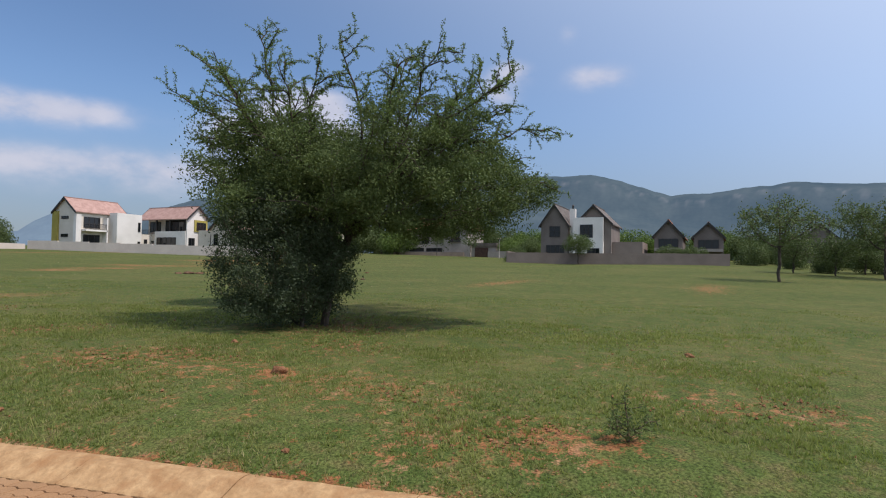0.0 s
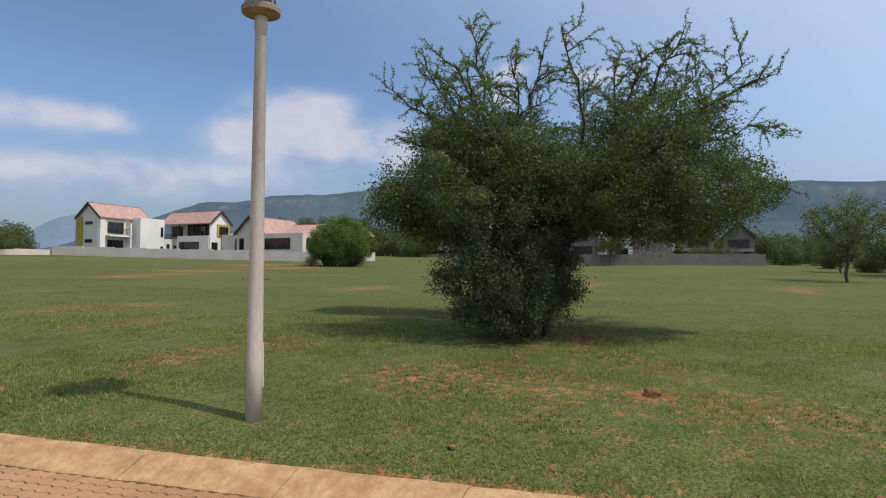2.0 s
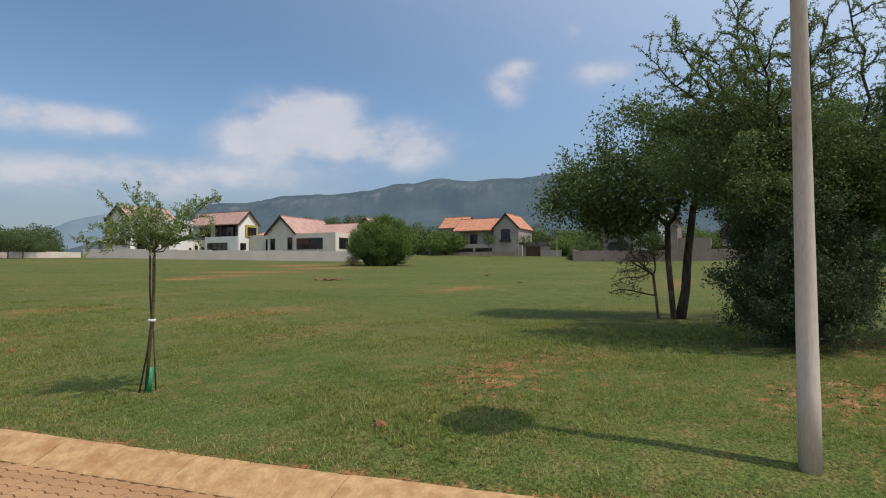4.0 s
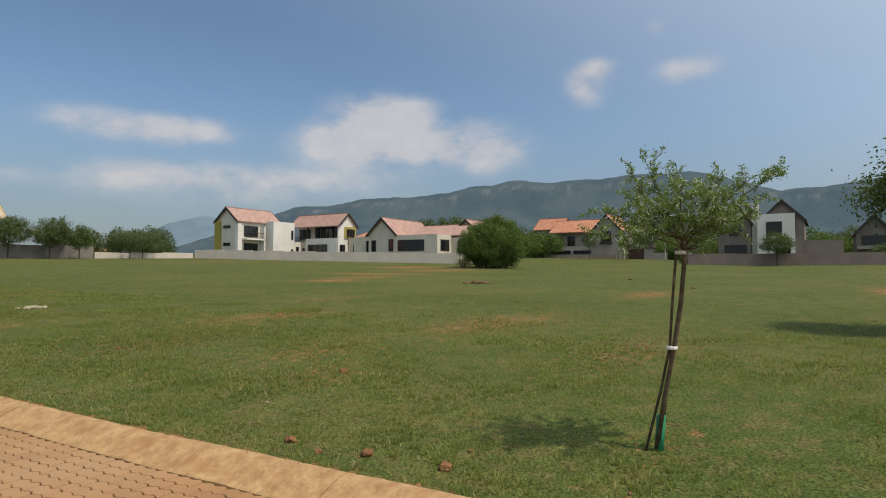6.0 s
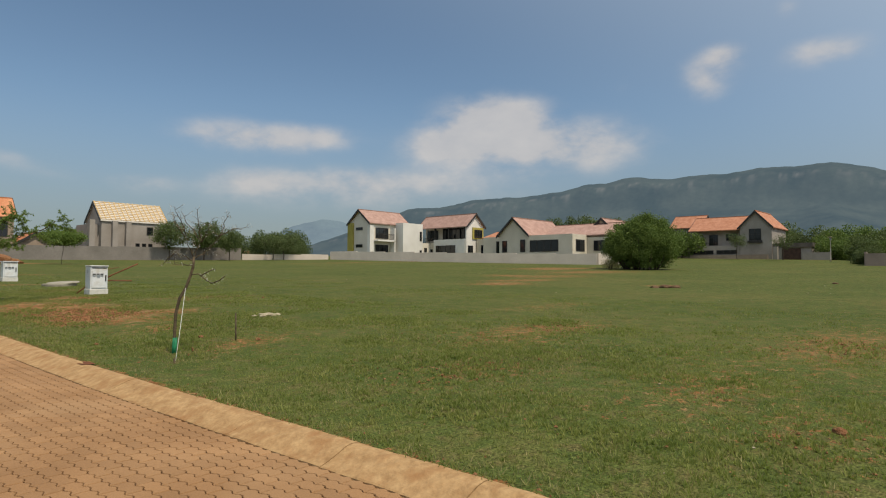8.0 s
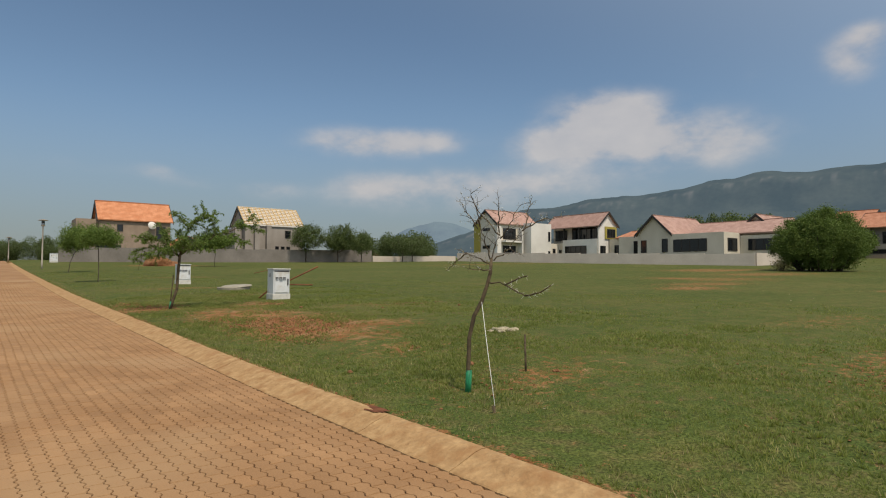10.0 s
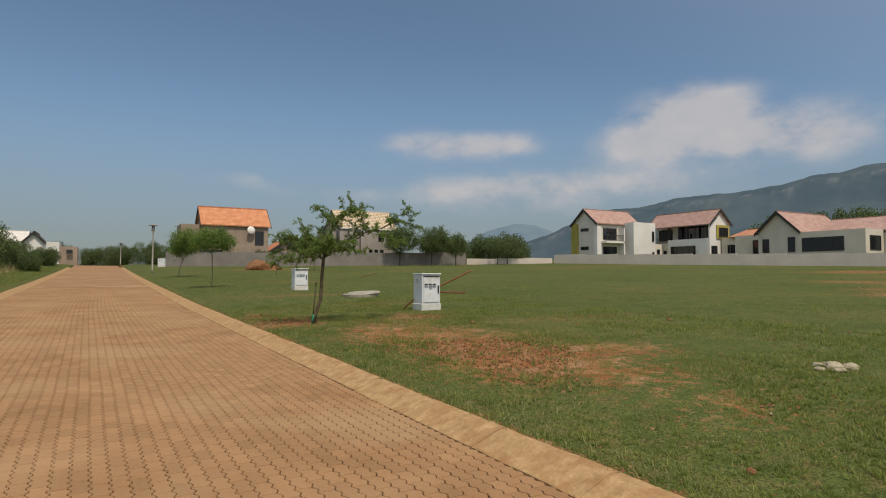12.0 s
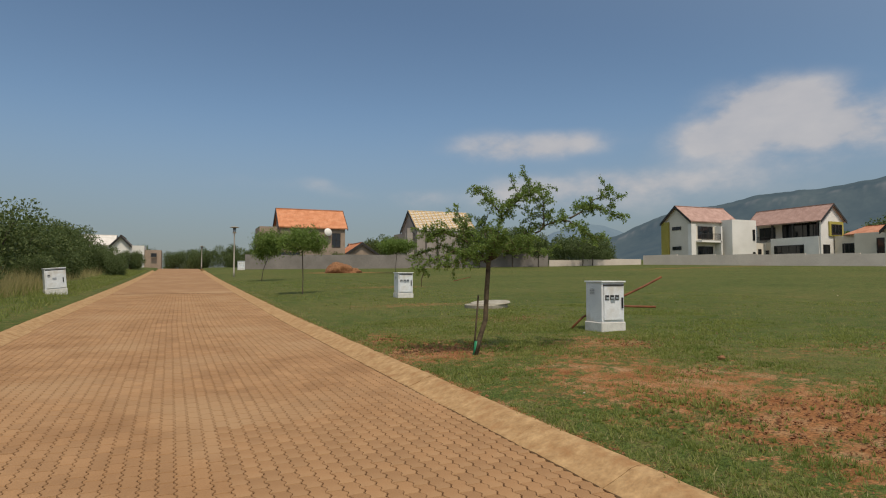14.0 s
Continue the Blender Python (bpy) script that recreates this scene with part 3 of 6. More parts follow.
    bm.faces.new(rings[0])
    bm.faces.new(rings[-1])
    bmesh.ops.recalc_face_normals(bm, faces=bm.faces)
    return bm


def make_kerb(side, name, label):
    kerb = thing(name, 0, 0, 0, label, "kerb", kind="structure")
    step, gap = 1.22, 0.004
    n0, n1 = (-8, 90) if side > 0 else (26, 90)
    for i in range(n0, n1):
        y0 = 30.25 + (i - 22) * step
        bm = kerb_block(y0 + gap, y0 + step - gap, side, i * side + 100)
        part("kerb_stone", bm, M_KERB, kerb, smooth=False)


make_kerb(1, "kerb", "soil-stained concrete mountable kerb beside the grass")
make_kerb(-1, "kerb_far_side", "soil-stained concrete kerb beside the overgrown verge")

# ---------------------------------------------------------------- hills


def profile(points, a):
    return float(np.interp(a, [p[0] for p in points], [p[1] for p in points]))


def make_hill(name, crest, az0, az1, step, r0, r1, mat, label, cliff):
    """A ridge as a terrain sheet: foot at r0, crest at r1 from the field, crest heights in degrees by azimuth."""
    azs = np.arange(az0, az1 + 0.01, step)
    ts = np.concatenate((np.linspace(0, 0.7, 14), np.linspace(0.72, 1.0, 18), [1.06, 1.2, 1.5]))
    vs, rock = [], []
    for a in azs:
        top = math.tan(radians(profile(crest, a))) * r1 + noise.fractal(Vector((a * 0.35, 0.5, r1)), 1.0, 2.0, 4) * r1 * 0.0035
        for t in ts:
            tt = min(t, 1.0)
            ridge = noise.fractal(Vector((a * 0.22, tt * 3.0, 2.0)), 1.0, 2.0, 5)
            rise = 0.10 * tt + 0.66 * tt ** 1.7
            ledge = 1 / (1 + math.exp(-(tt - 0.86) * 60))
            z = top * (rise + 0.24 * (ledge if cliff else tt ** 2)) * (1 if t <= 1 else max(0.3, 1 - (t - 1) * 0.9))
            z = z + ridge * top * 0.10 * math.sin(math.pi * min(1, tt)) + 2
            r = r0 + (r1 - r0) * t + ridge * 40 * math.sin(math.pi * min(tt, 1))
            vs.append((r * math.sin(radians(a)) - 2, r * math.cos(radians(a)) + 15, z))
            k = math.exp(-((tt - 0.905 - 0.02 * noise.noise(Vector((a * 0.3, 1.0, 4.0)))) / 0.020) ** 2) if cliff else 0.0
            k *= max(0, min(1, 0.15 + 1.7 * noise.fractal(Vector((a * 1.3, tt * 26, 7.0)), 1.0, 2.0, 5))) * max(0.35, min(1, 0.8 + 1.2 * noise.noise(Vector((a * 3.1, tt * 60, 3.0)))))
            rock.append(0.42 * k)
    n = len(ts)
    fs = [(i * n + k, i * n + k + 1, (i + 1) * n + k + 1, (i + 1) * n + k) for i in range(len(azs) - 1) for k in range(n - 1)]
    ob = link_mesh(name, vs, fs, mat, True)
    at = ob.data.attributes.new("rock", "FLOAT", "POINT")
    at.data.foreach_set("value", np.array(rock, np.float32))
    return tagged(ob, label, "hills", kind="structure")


CREST = ((30, 1.0), (35, 2.4), (38, 3.4), (40, 4.2), (42, 5.1), (44, 5.9), (47, 6.0), (50, 6.75), (54.3, 7.05), (58, 7.4), (61, 8.1), (64, 8.5), (68, 8.35), (71.5, 8.55), (75, 8.75), (80, 8.85), (83, 8.1), (87, 6.9), (90, 6.95), (93, 7.35), (97, 7.5), (103, 7.1), (110, 6.4), (118, 4.5), (126, 2))
make_hill("backdrop_ridge", CREST, 30, 126, 0.2, 520, 1400, M_HILL, "long wooded mountain ridge with rock bands and painted bluish haze", True)
make_hill("backdrop_far_hill", ((18, 1.2), (24, 1.9), (28, 2.1), (31, 2.6), (33.5, 4.2), (36, 4.75), (38, 4.6), (40, 3.9), (43, 3.6), (48, 3.0)), 18, 48, 0.5, 1900, 2600, M_HILL_FAR, "far rounded hill, pale with painted haze", False)

# ---------------------------------------------------------------- boundary walls


def wall_line(name, pts, tall, mat, label, thick=0.22, coping=0.0):
    """A plastered wall along points on the ground, stepped with the slope."""
    bm = bmesh.new()
    for (x0, y0), (x1, y1) in zip(pts, pts[1:]):
        L_ = math.hypot(x1 - x0, y1 - y0)
        n = max(1, round(L_ / 6))
        for i in range(n):
            a, b = i / n, (i + 1) / n
            p, q = Vector((x0 + (x1 - x0) * a, y0 + (y1 - y0) * a)), Vector((x0 + (x1 - x0) * b, y0 + (y1 - y0) * b))
            z0 = min(H(*p), H(*q)) - 0.3
            z1 = (H(*p) + H(*q)) / 2 + tall
            d = (q - p).normalized()
            nrm = Vector((-d.y, d.x)) * thick / 2
            vs = [bm.verts.new((*(c + s * nrm), z)) for z in (z0, z1) for c, s in ((p, 1), (p, -1), (q, -1), (q, 1))]
            for f in ((0, 1, 2, 3), (7, 6, 5, 4), (0, 4, 5, 1), (1, 5, 6, 2), (2, 6, 7, 3), (3, 7, 4, 0)):
                bm.faces.new([vs[k] for k in f])
    bmesh.ops.recalc_face_normals(bm, faces=bm.faces)
    me = bpy.data.meshes.new(name)
    bm.to_mesh(me)
    bm.free()
    me.materials.append(mat)
    return tagged(new(name, me), label, "wall", kind="structure")


wall_line("wall_front", ((62.3, 104.0), (71.3, 57.8)), 1.45, M_WALLP, "low plastered boundary wall in front of the cream houses")
wall_line("wall_front_return", ((71.5, 57.8), (84, 56.5)), 1.45, M_WALLP, "plastered side of the boundary wall in sun")
wall_line("wall_brown", ((88, 0.0), (86.5, 30.2), (100, 31.5)), 1.55, M_WALLB, "long brown plastered boundary wall beyond the field")
wall_line("wall_grey", ((4.8, 113), (24, 111), (47, 107)), 1.9, M_WALLG, "grey unplastered boundary wall beyond the field")
wall_line("wall_orchard", ((47.2, 107), (62.0, 104.3)), 0.9, M_WALLP, "far low pale wall behind the trees")

# ---------------------------------------------------------------- houses


def window(house, axis, at, a0, a1, z0, z1, cols=2, rows=1, out=-1, name="window"):
    """A framed window on a wall face: axis 'x' lies in a plane of constant x. out: the way it faces."""
    f = 0.09
    def bx(p0, p1, q0, q1, d0, d1):
        lo, hi = sorted((at + out * d0, at + out * d1))
        return a_box(lo, hi, p0, p1, q0, q1) if axis == "x" else a_box(p0, p1, lo, hi, q0, q1)
    win = part(name, bx(a0, a1, z0, z1, -0.12, 0.012), M_SHADE, house)
    bm = bmesh.new()
    def add(p0, p1, q0, q1):
        lo, hi = sorted((at + out * 0.0, at + out * 0.07))
        if axis == "x":
            box(bm, lo, hi, p0, p1, q0, q1)
        else:
            box(bm, p0, p1, lo, hi, q0, q1)
    add(a0, a1, z0, z0 + f), add(a0, a1, z1 - f, z1)
    for i in range(cols + 1):
        c = a0 + (a1 - a0) * i / cols
        c = min(max(c, a0 + f / 2), a1 - f / 2)
        add(c - f / 2, c + f / 2, z0 + f, z1 - f)
    for j in range(1, rows):
        c = z0 + (z1 - z0) * j / rows
        add(a0 + f, a1 - f, c - f / 3, c + f / 3)
    part("frame", bm, M_FRAME, win)
    for i in range(cols):
        p0, p1 = a0 + (a1 - a0) * i / cols + f / 2, a0 + (a1 - a0) * (i + 1) / cols - f / 2
        part("pane", bx(p0, p1, z0 + f, z1 - f, 0.014, 0.03), M_GLASS, win)
    return win


def gable_roof(house, mat, along, a0, a1, b0, b1, eave, ridge, over=0.35, thick=0.16, label="", hip=(0.0, 0.0)):
    """Two roof slopes with a ridge along the axis: a0..a1 its run, b0..b1 the span across. hip: how far the ridge is cut back at each end."""
    mid = (b0 + b1) / 2
    slope = (ridge - eave) / ((b1 - b0) / 2)
    bm = bmesh.new()
    def at(a, b, z):
        return (a, b, z) if along == "x" else (b, a, z)
    A0, A1 = a0 - over, a1 + over
    for s in (-1, 1):
        e = mid + s * ((b1 - b0) / 2 + over)
        ez = eave - slope * over
        top = [at(A0, e, ez), at(A1, e, ez), at(A1 - hip[1], mid, ridge), at(A0 + hip[0], mid, ridge)]
        vs = [bm.verts.new(Vector(p) + Vector((0, 0, dz))) for dz in (0.02, 0.02 + thick) for p in top]
        for f in ((3, 2, 1, 0), (4, 5, 6, 7), (0, 1, 5, 4), (1, 2, 6, 5), (2, 3, 7, 6), (3, 0, 4, 7)):
            bm.faces.new([vs[k] for k in f])
    for a, hc, sg in ((A0, hip[0], 1), (A1, hip[1], -1)):
        if hc:
            ez = eave - slope * over
            t = [at(a, b0 - over, ez), at(a, b1 + over, ez), at(a + sg * hc, mid, ridge)]
            vs = [bm.verts.new(Vector(p) + Vector((0, 0, dz))) for dz in (0.03, 0.03 + thick) for p in t]
            for f in ((2, 1, 0), (3, 4, 5), (0, 1, 4, 3), (1, 2, 5, 4), (2, 0, 3, 5)):
                bm.faces.new([vs[k] for k in f])
    bmesh.ops.recalc_face_normals(bm, faces=bm.faces)
    roof = part("roof", bm, mat, house, label)
    bm = bmesh.new()
    cap = at(A0 + hip[0], mid, ridge + thick)
    cap2 = at(A1 - hip[1], mid, ridge + thick)
    if along == "x":
        box(bm, cap[0], cap2[0], mid - 0.14, mid + 0.14, ridge + thick - 0.06, ridge + thick + 0.06)
    else:
        box(bm, mid - 0.14, mid + 0.14, cap[1], cap2[1], ridge + thick - 0.06, ridge + thick + 0.06)
    part("ridge_cap", bm, mat, roof)
    if not any(hip):
        for a in (A0 - 0.03, A1 + 0.03):
            bm = bmesh.new()
            d = 0.3
            prof = [(b0 - over, eave - slope * over - d + 0.1), (mid, ridge - d + 0.12), (b1 + over, eave - slope * over - d + 0.1), (b1 + over, eave - slope * over + 0.2), (mid, ridge + 0.2), (b0 - over, eave - slope * over + 0.2)]
            prism(bm, prof, along, a - 0.04, a + 0.04)
            part("fascia", bm, M_FRAME, roof)
    return roof


def gable_block(house, mat, along, a0, a1, b0, b1, z0, eave, ridge, name="wall", label=""):
    """A wall block with gables at both ends."""
    mid = (b0 + b1) / 2
    return part(name, prism(bmesh.new(), [(b0, z0), (b1, z0), (b1, eave), (mid, ridge - 0.05), (b0, eave)], along, a0, a1), mat, house, label)


def wall_block(house, mat, x0, x1, y0, y1, z0, z1, label="", name="wall"):
    return part(name, a_box(x0, x1, y0, y1, z0, z1), mat, house, label)


def balustrade(house, axis, at, a0, a1, z0, z1):
    bm = bmesh.new()
    def add(p0, p1, q0, q1, t=0.03):
        if axis == "x":
            box(bm, at - t, at + t, p0, p1, q0, q1)
        else:
            box(bm, p0, p1, at - t, at + t, q0, q1)
    add(a0, a1, z1 - 0.07, z1)
    add(a0, a1, z0, z0 + 0.05)
    n = max(2, round((a1 - a0) / 0.22))
    for i in range(n + 1):
        c = a0 + (a1 - a0) * i / n
        add(c - 0.025, c + 0.025, z0 + 0.05, z1 - 0.07, 0.015)
    return part("balustrade", bm, M_FRAME, house, "dark metal balcony railing")


def house_tall():
    """The tall gabled house with the mustard pier."""
    z0 = H(68, 101) - 0.4
    ho = thing("house", 66.7, 101.6, z0, "two-storey cream plastered house with faded red tile roof", "house")
    gable_block(ho, M_CREAM, "x", 66.7, 76.0, 98.8, 104.4, z0, 9.85, 12.1)
    gable_roof(ho, M_TILE_PINK, "x", 66.7, 76.0, 98.8, 104.4, 9.85, 12.1, label="faded red tiled gable roof")
    wall_block(ho, M_OLIVE, 66.45, 68.0, 103.1, 104.62, z0, 9.9, "mustard yellow corner pier", "pier")
    wall_block(ho, M_WHITE, 66.6, 67.5, 98.62, 99.3, z0, 9.3, "white corner pier", "pier")
    wall_block(ho, M_WHITE, 72.6, 77.6, 96.6, 98.78, z0, 10.0, "white flat-topped tower", "tower")
    window(ho, "x", 66.7, 100.7, 102.5, 8.55, 9.05, 2)
    window(ho, "x", 66.7, 100.7, 102.5, 5.5, 6.05, 2)
    window(ho, "y", 98.8, 68.0, 71.0, 7.1, 9.0, 3)
    window(ho, "y", 98.8, 68.0, 71.0, 4.0, 6.0, 3)
    window(ho, "y", 98.8, 71.7, 72.2, 5.4, 9.0, 1)
    window(ho, "y", 96.6, 76.8, 77.3, 6.9, 8.6, 1)
    window(ho, "y", 96.6, 76.8, 77.3, 4.2, 5.2, 1)
    part("balcony", a_box(67.6, 71.6, 97.6, 98.78, 6.55, 6.85), M_WHITE, ho)
    balustrade(ho, "y", 97.65, 67.6, 71.6, 6.85, 7.85)
    wall_block(ho, M_WHITE, 71.45, 71.7, 97.6, 98.78, z0, 9.0, name="pier")
    wall_block(ho, M_CREAM, 77.6, 80.5, 97.2, 101.0, z0, 6.6)
    window(ho, "y", 97.2, 78.6, 79.3, 4.9, 5.7, 1)
    return ho


def house_balcony():
    """The broad house with the deep upper balcony."""
    z0 = H(81, 94) - 0.4
    ho = thing("house", 80, 94, z0, "two-storey house with a deep shaded balcony under a broad tiled roof", "house")
    wall_block(ho, M_CREAM, 81.8, 84.7, 88.3, 99.9, z0, 9.6)
    wall_block(ho, M_BEIGE, 80.3, 81.78, 96.2, 99.9, z0, 6.75)
    wall_block(ho, M_WHITE, 79.9, 81.78, 88.35, 96.0, z0, 7.2, "white plastered front with balcony parapet", "balcony")
    gable_block(ho, M_WHITE, "y", 88.1, 88.3, 80.0, 84.8, z0, 9.5, 11.7, "gable_wall", "white plastered gable")
    gable_roof(ho, M_TILE_PINK, "y", 88.1, 100.0, 80.0, 84.8, 9.55, 11.7, label="broad faded red tiled roof")
    for y in (88.6, 92.4, 95.8):
        part("column", a_box(80.0, 80.26, y - 0.13, y + 0.13, 7.2, 9.55), M_FRAME, ho)
    window(ho, "x", 81.8, 88.8, 95.4, 7.2, 9.4, 4)
    window(ho, "x", 81.8, 96.6, 99.4, 7.2, 9.1, 3)
    balustrade(ho, "x", 80.35, 96.2, 99.9, 6.75, 7.6)
    window(ho, "x", 80.3, 96.6, 99.4, 3.95, 5.5, 3)
    window(ho, "x", 79.9, 90.6, 95.4, 4.2, 6.1, 4)
    window(ho, "y", 88.1, 80.4, 81.8, 4.2, 6.0, 2)
    wall_block(ho, M_OLIVE, 81.6, 84.6, 87.9, 88.08, 7.2, 9.3, "mustard upper wall band")
    window(ho, "y", 87.9, 82.0, 84.2, 7.4, 8.9, 3)
    wall_block(ho, M_BEIGE, 82.6, 88.0, 79.6, 87.88, z0, 7.2, "beige single-storey wing")
    window(ho, "x", 82.6, 84.0, 86.8, 4.4, 6.1, 3)
    return ho


def house_low():
    """The single-storey house with the front gable."""
    z0 = H(74, 66) - 0.5
    ho = thing("house", 73.5, 68, z0, "single-storey beige house with a front gable and faded red tiles", "house")
    gable_block(ho, M_BEIGE, "x", 73.5, 84.0, 70.4, 75.8, z0, 7.0, 9.5)
    gable_roof(ho, M_TILE_PINK, "x", 73.5, 84.0, 70.4, 75.8, 7.0, 9.5, label="faded red tiled gable roof")
    window(ho, "x", 73.5, 74.3, 75.2, 4.3, 6.1, 1)
    window(ho, "x", 73.5, 70.9, 71.8, 4.3, 6.2, 1)
    wall_block(ho, M_BEIGE, 73.3, 80.0, 62.7, 70.38, z0, 6.75, "flat parapet wing with a wide window")
    window(ho, "x", 73.3, 65.0, 69.9, 4.3, 6.0, 4)
    window(ho, "y", 62.7, 74.2, 76.6, 4.3, 6.0, 2)
    wall_block(ho, M_BEIGE, 77.4, 82.0, 57.0, 62.68, z0, 6.4, "beige plastered wing")
    window(ho, "x", 77.4, 58.6, 61.6, 4.4, 5.9, 3)
    window(ho, "y", 57.0, 78.4, 79.2, 4.4, 5.8, 1)
    window(ho, "y", 57.0, 80.0, 80.8, 4.4, 5.8, 1)
    gable_roof(ho, M_TILE_PINK, "y", 57.4, 70.0, 77.6, 84.6, 6.75, 8.5, label="long faded red tiled roof", hip=(0.5, 0.0))
    wall_block(ho, M_BEIGE, 77.9, 84.2, 58.0, 69.8, z0, 6.7)
    gable_roof(ho, M_TILE_PINK, "x", 81.0, 88.0, 60.2, 64.2, 7.6, 9.3)
    gable_block(ho, M_BEIGE, "x", 81.0, 88.0, 60.2, 64.2, z0, 7.6, 9.3)
    wall_block(ho, M_BEIGE, 75.5, 82.0, 76.0, 80.6, z0, 6.9, "beige linking wing with a wooden door")
    window(ho, "x", 75.5, 76.9, 77.9, 4.2, 6.2, 1, name="door")
    gable_roof(ho, M_TILE_RED, "y", 77.0, 86.0, 82.5, 87.0, 7.3, 8.3, label="terracotta roof, half tiled", hip=(1.5, 1.5))
    return ho


def house_terracotta():
    """The house with the terracotta roof and the garage, past the round bush."""
    x = 112.0
    k = (x + 2.4) / (127 + 2.4)
    z0 = H(x, 46) - 0.5
    def Y(y):
        return 18.3 + (y - 18.3) * k
    def Z(z):
        return 1.1 + (z - 1.1) * k
    ho = thing("house", x, Y(55), z0, "two-storey warm grey house with terracotta roof and projecting gable", "house")
    gable_block(ho, M_GREY, "x", x, x + 9, Y(50.6), Y(56.4), z0, Z(10.5), Z(13.5))
    gable_roof(ho, M_TILE_RED, "x", x, x + 9, Y(50.6), Y(56.4), Z(10.5), Z(13.5))
    window(ho, "x", x, Y(52.5), Y(54.7), Z(7.8), Z(10.1), 2, 2)
    part("window_box", a_box(x - 0.35, x - 0.02, Y(52.3), Y(54.9), Z(7.3), Z(7.75)), M_FRAME, ho)
    wall_block(ho, M_GREY, x + 2.2, x + 8.5, Y(56.4) + 0.01, Y(67.0), z0, Z(10.4))
    gable_roof(ho, M_TILE_RED, "y", Y(56.0), Y(66.6), x + 1.2, x + 9.2, Z(10.2), Z(13.0), label="terracotta tiled roof over the balcony")
    wall_block(ho, M_GREY, x + 0.3, x + 2.18, Y(56.5), Y(67.0), z0, Z(6.9), "balcony front wall")
    window(ho, "x", x + 2.2, Y(61.4), Y(63.2), Z(7.1), Z(9.3), 2, name="door")
    window(ho, "x", x + 2.2, Y(57.6), Y(59.8), Z(8.0), Z(9.4), 3)
    for a, b in ((57.0, 61.0), (61.6, 66.4)):
        window(ho, "x", x + 0.3, Y(a), Y(b), Z(5.2), Z(6.0), 3)
    wall_block(ho, M_TAN, x - 0.6, x - 0.3, Y(51.2), Y(70), z0, Z(5.0), "low tan plinth wall", "terrace")
    gable_roof(ho, M_TILE_RED, "y", Y(67.0), Y(73.5), x + 7, x + 14, Z(11.5), Z(14.2))
    gable_block(ho, M_GREY, "y", Y(67.0), Y(73.5), x + 7, x + 14, z0, Z(11.5), Z(14.2))
    wall_block(ho, M_GREY, x + 0.5, x + 6, Y(44.0), Y(50.58), z0, Z(6.6), "flat-roofed garage", "garage")
    part("fascia", a_box(x + 0.2, x + 6.2, Y(43.8), Y(50.5), Z(6.3), Z(7.1)), M_TILE_GREY, ho)
    part("garage_door", a_box(x + 0.42, x + 0.54, Y(45.8), Y(49.0), z0, Z(6.1)), M_DOOR, ho, "dark brown garage door")
    part("pillar", a_box(x - 1.4, x - 0.7, Y(49.3), Y(50.0), z0, Z(6.4)), M_GREY, ho)
    part("pillar", a_box(x - 1.2, x - 0.4, Y(40.8), Y(45.2), z0, Z(5.2)), M_GREY, ho)
    return ho


def house_twin():
    """The grey house with two gables."""
    x = 97.0
    k = (x + 0.4) / 111.4
    z0 = H(x, 24) - 0.5
    def Y(y):
        return 1.65 + (y - 1.65) * k
    def Z(z):
        return 0.9 + (z - 0.9) * k
    ho = thing("house", x, Y(25), z0, "grey two-storey house with twin gables and white centre", "house")
    gable_block(ho, M_GREYD, "x", x, x + 10, Y(26.6), Y(31.6), z0, Z(9.8), Z(13.4))
    gable_roof(ho, M_TILE_GREY, "x", x, x + 10, Y(26.6), Y(31.6), Z(9.8), Z(13.4))
    window(ho, "x", x, Y(28.0), Y(30.0), Z(7.4), Z(9.4), 2, 2)
    window(ho, "x", x, Y(27.2), Y(30.6), Z(4.4), Z(5.9), 4)
    gable_block(ho, M_GREYD, "x", x + 0.6, x + 10, Y(18.9), Y(25.2), z0, Z(9.9), Z(13.1))
    gable_roof(ho, M_TILE_GREY, "x", x + 0.6, x + 10, Y(18.9), Y(25.2), Z(9.9), Z(13.1))
    wall_block(ho, M_WHITE, x - 0.2, x + 0.58, Y(20.2), Y(25.6), z0, Z(10.9), "white plastered front panel")
    window(ho, "x", x - 0.2, Y(22.0), Y(24.3), Z(7.2), Z(9.6), 3, 3)
    window(ho, "x", x - 0.2, Y(20.8), Y(23.0), Z(4.0), Z(5.3), 3)
    part("chimney", a_box(x + 1, x + 2.0, Y(25.5), Y(26.5), z0, Z(12.7)), M_WHITE, ho)
    bm = bmesh.new()
    lathe(bm, ((0.16, Z(12.7)), (0.16, Z(13.2)), (0.26, Z(13.25)), (0.1, Z(13.5))), x + 1.5, Y(26), 10)
    part("flue", bm, M_FRAME, ho)
    part("side_wall", a_box(x + 1.5, x + 9, Y(13.6), Y(18.85), z0, Z(6.5)), M_WALLB, ho)
    return ho


def house_small(xg, y0, y1, eave, ridge, mat, label, depth=9.0):
    z0 = H(xg, (y0 + y1) / 2) - 0.4
    ho = thing("house", xg, (y0 + y1) / 2, z0, label, "house")
    gable_block(ho, M_GREYD, "x", xg, xg + depth, y0, y1, z0, eave, ridge)
    gable_roof(ho, mat, "x", xg, xg + depth, y0, y1, eave, ridge)
    w = y1 - y0
    window(ho, "x", xg, y0 + 0.15 * w, y1 - 0.15 * w, eave - 1.9, eave - 0.5, 3)
    part("balcony", a_box(xg - 1.0, xg - 0.02, y0 + 0.1, y1 - 0.1, eave - 2.4, eave - 1.95), M_GREY, ho)
    window(ho, "x", xg, y0 + 0.2 * w, y1 - 0.3 * w, eave - 4.2, eave - 2.9, 3)
    return ho


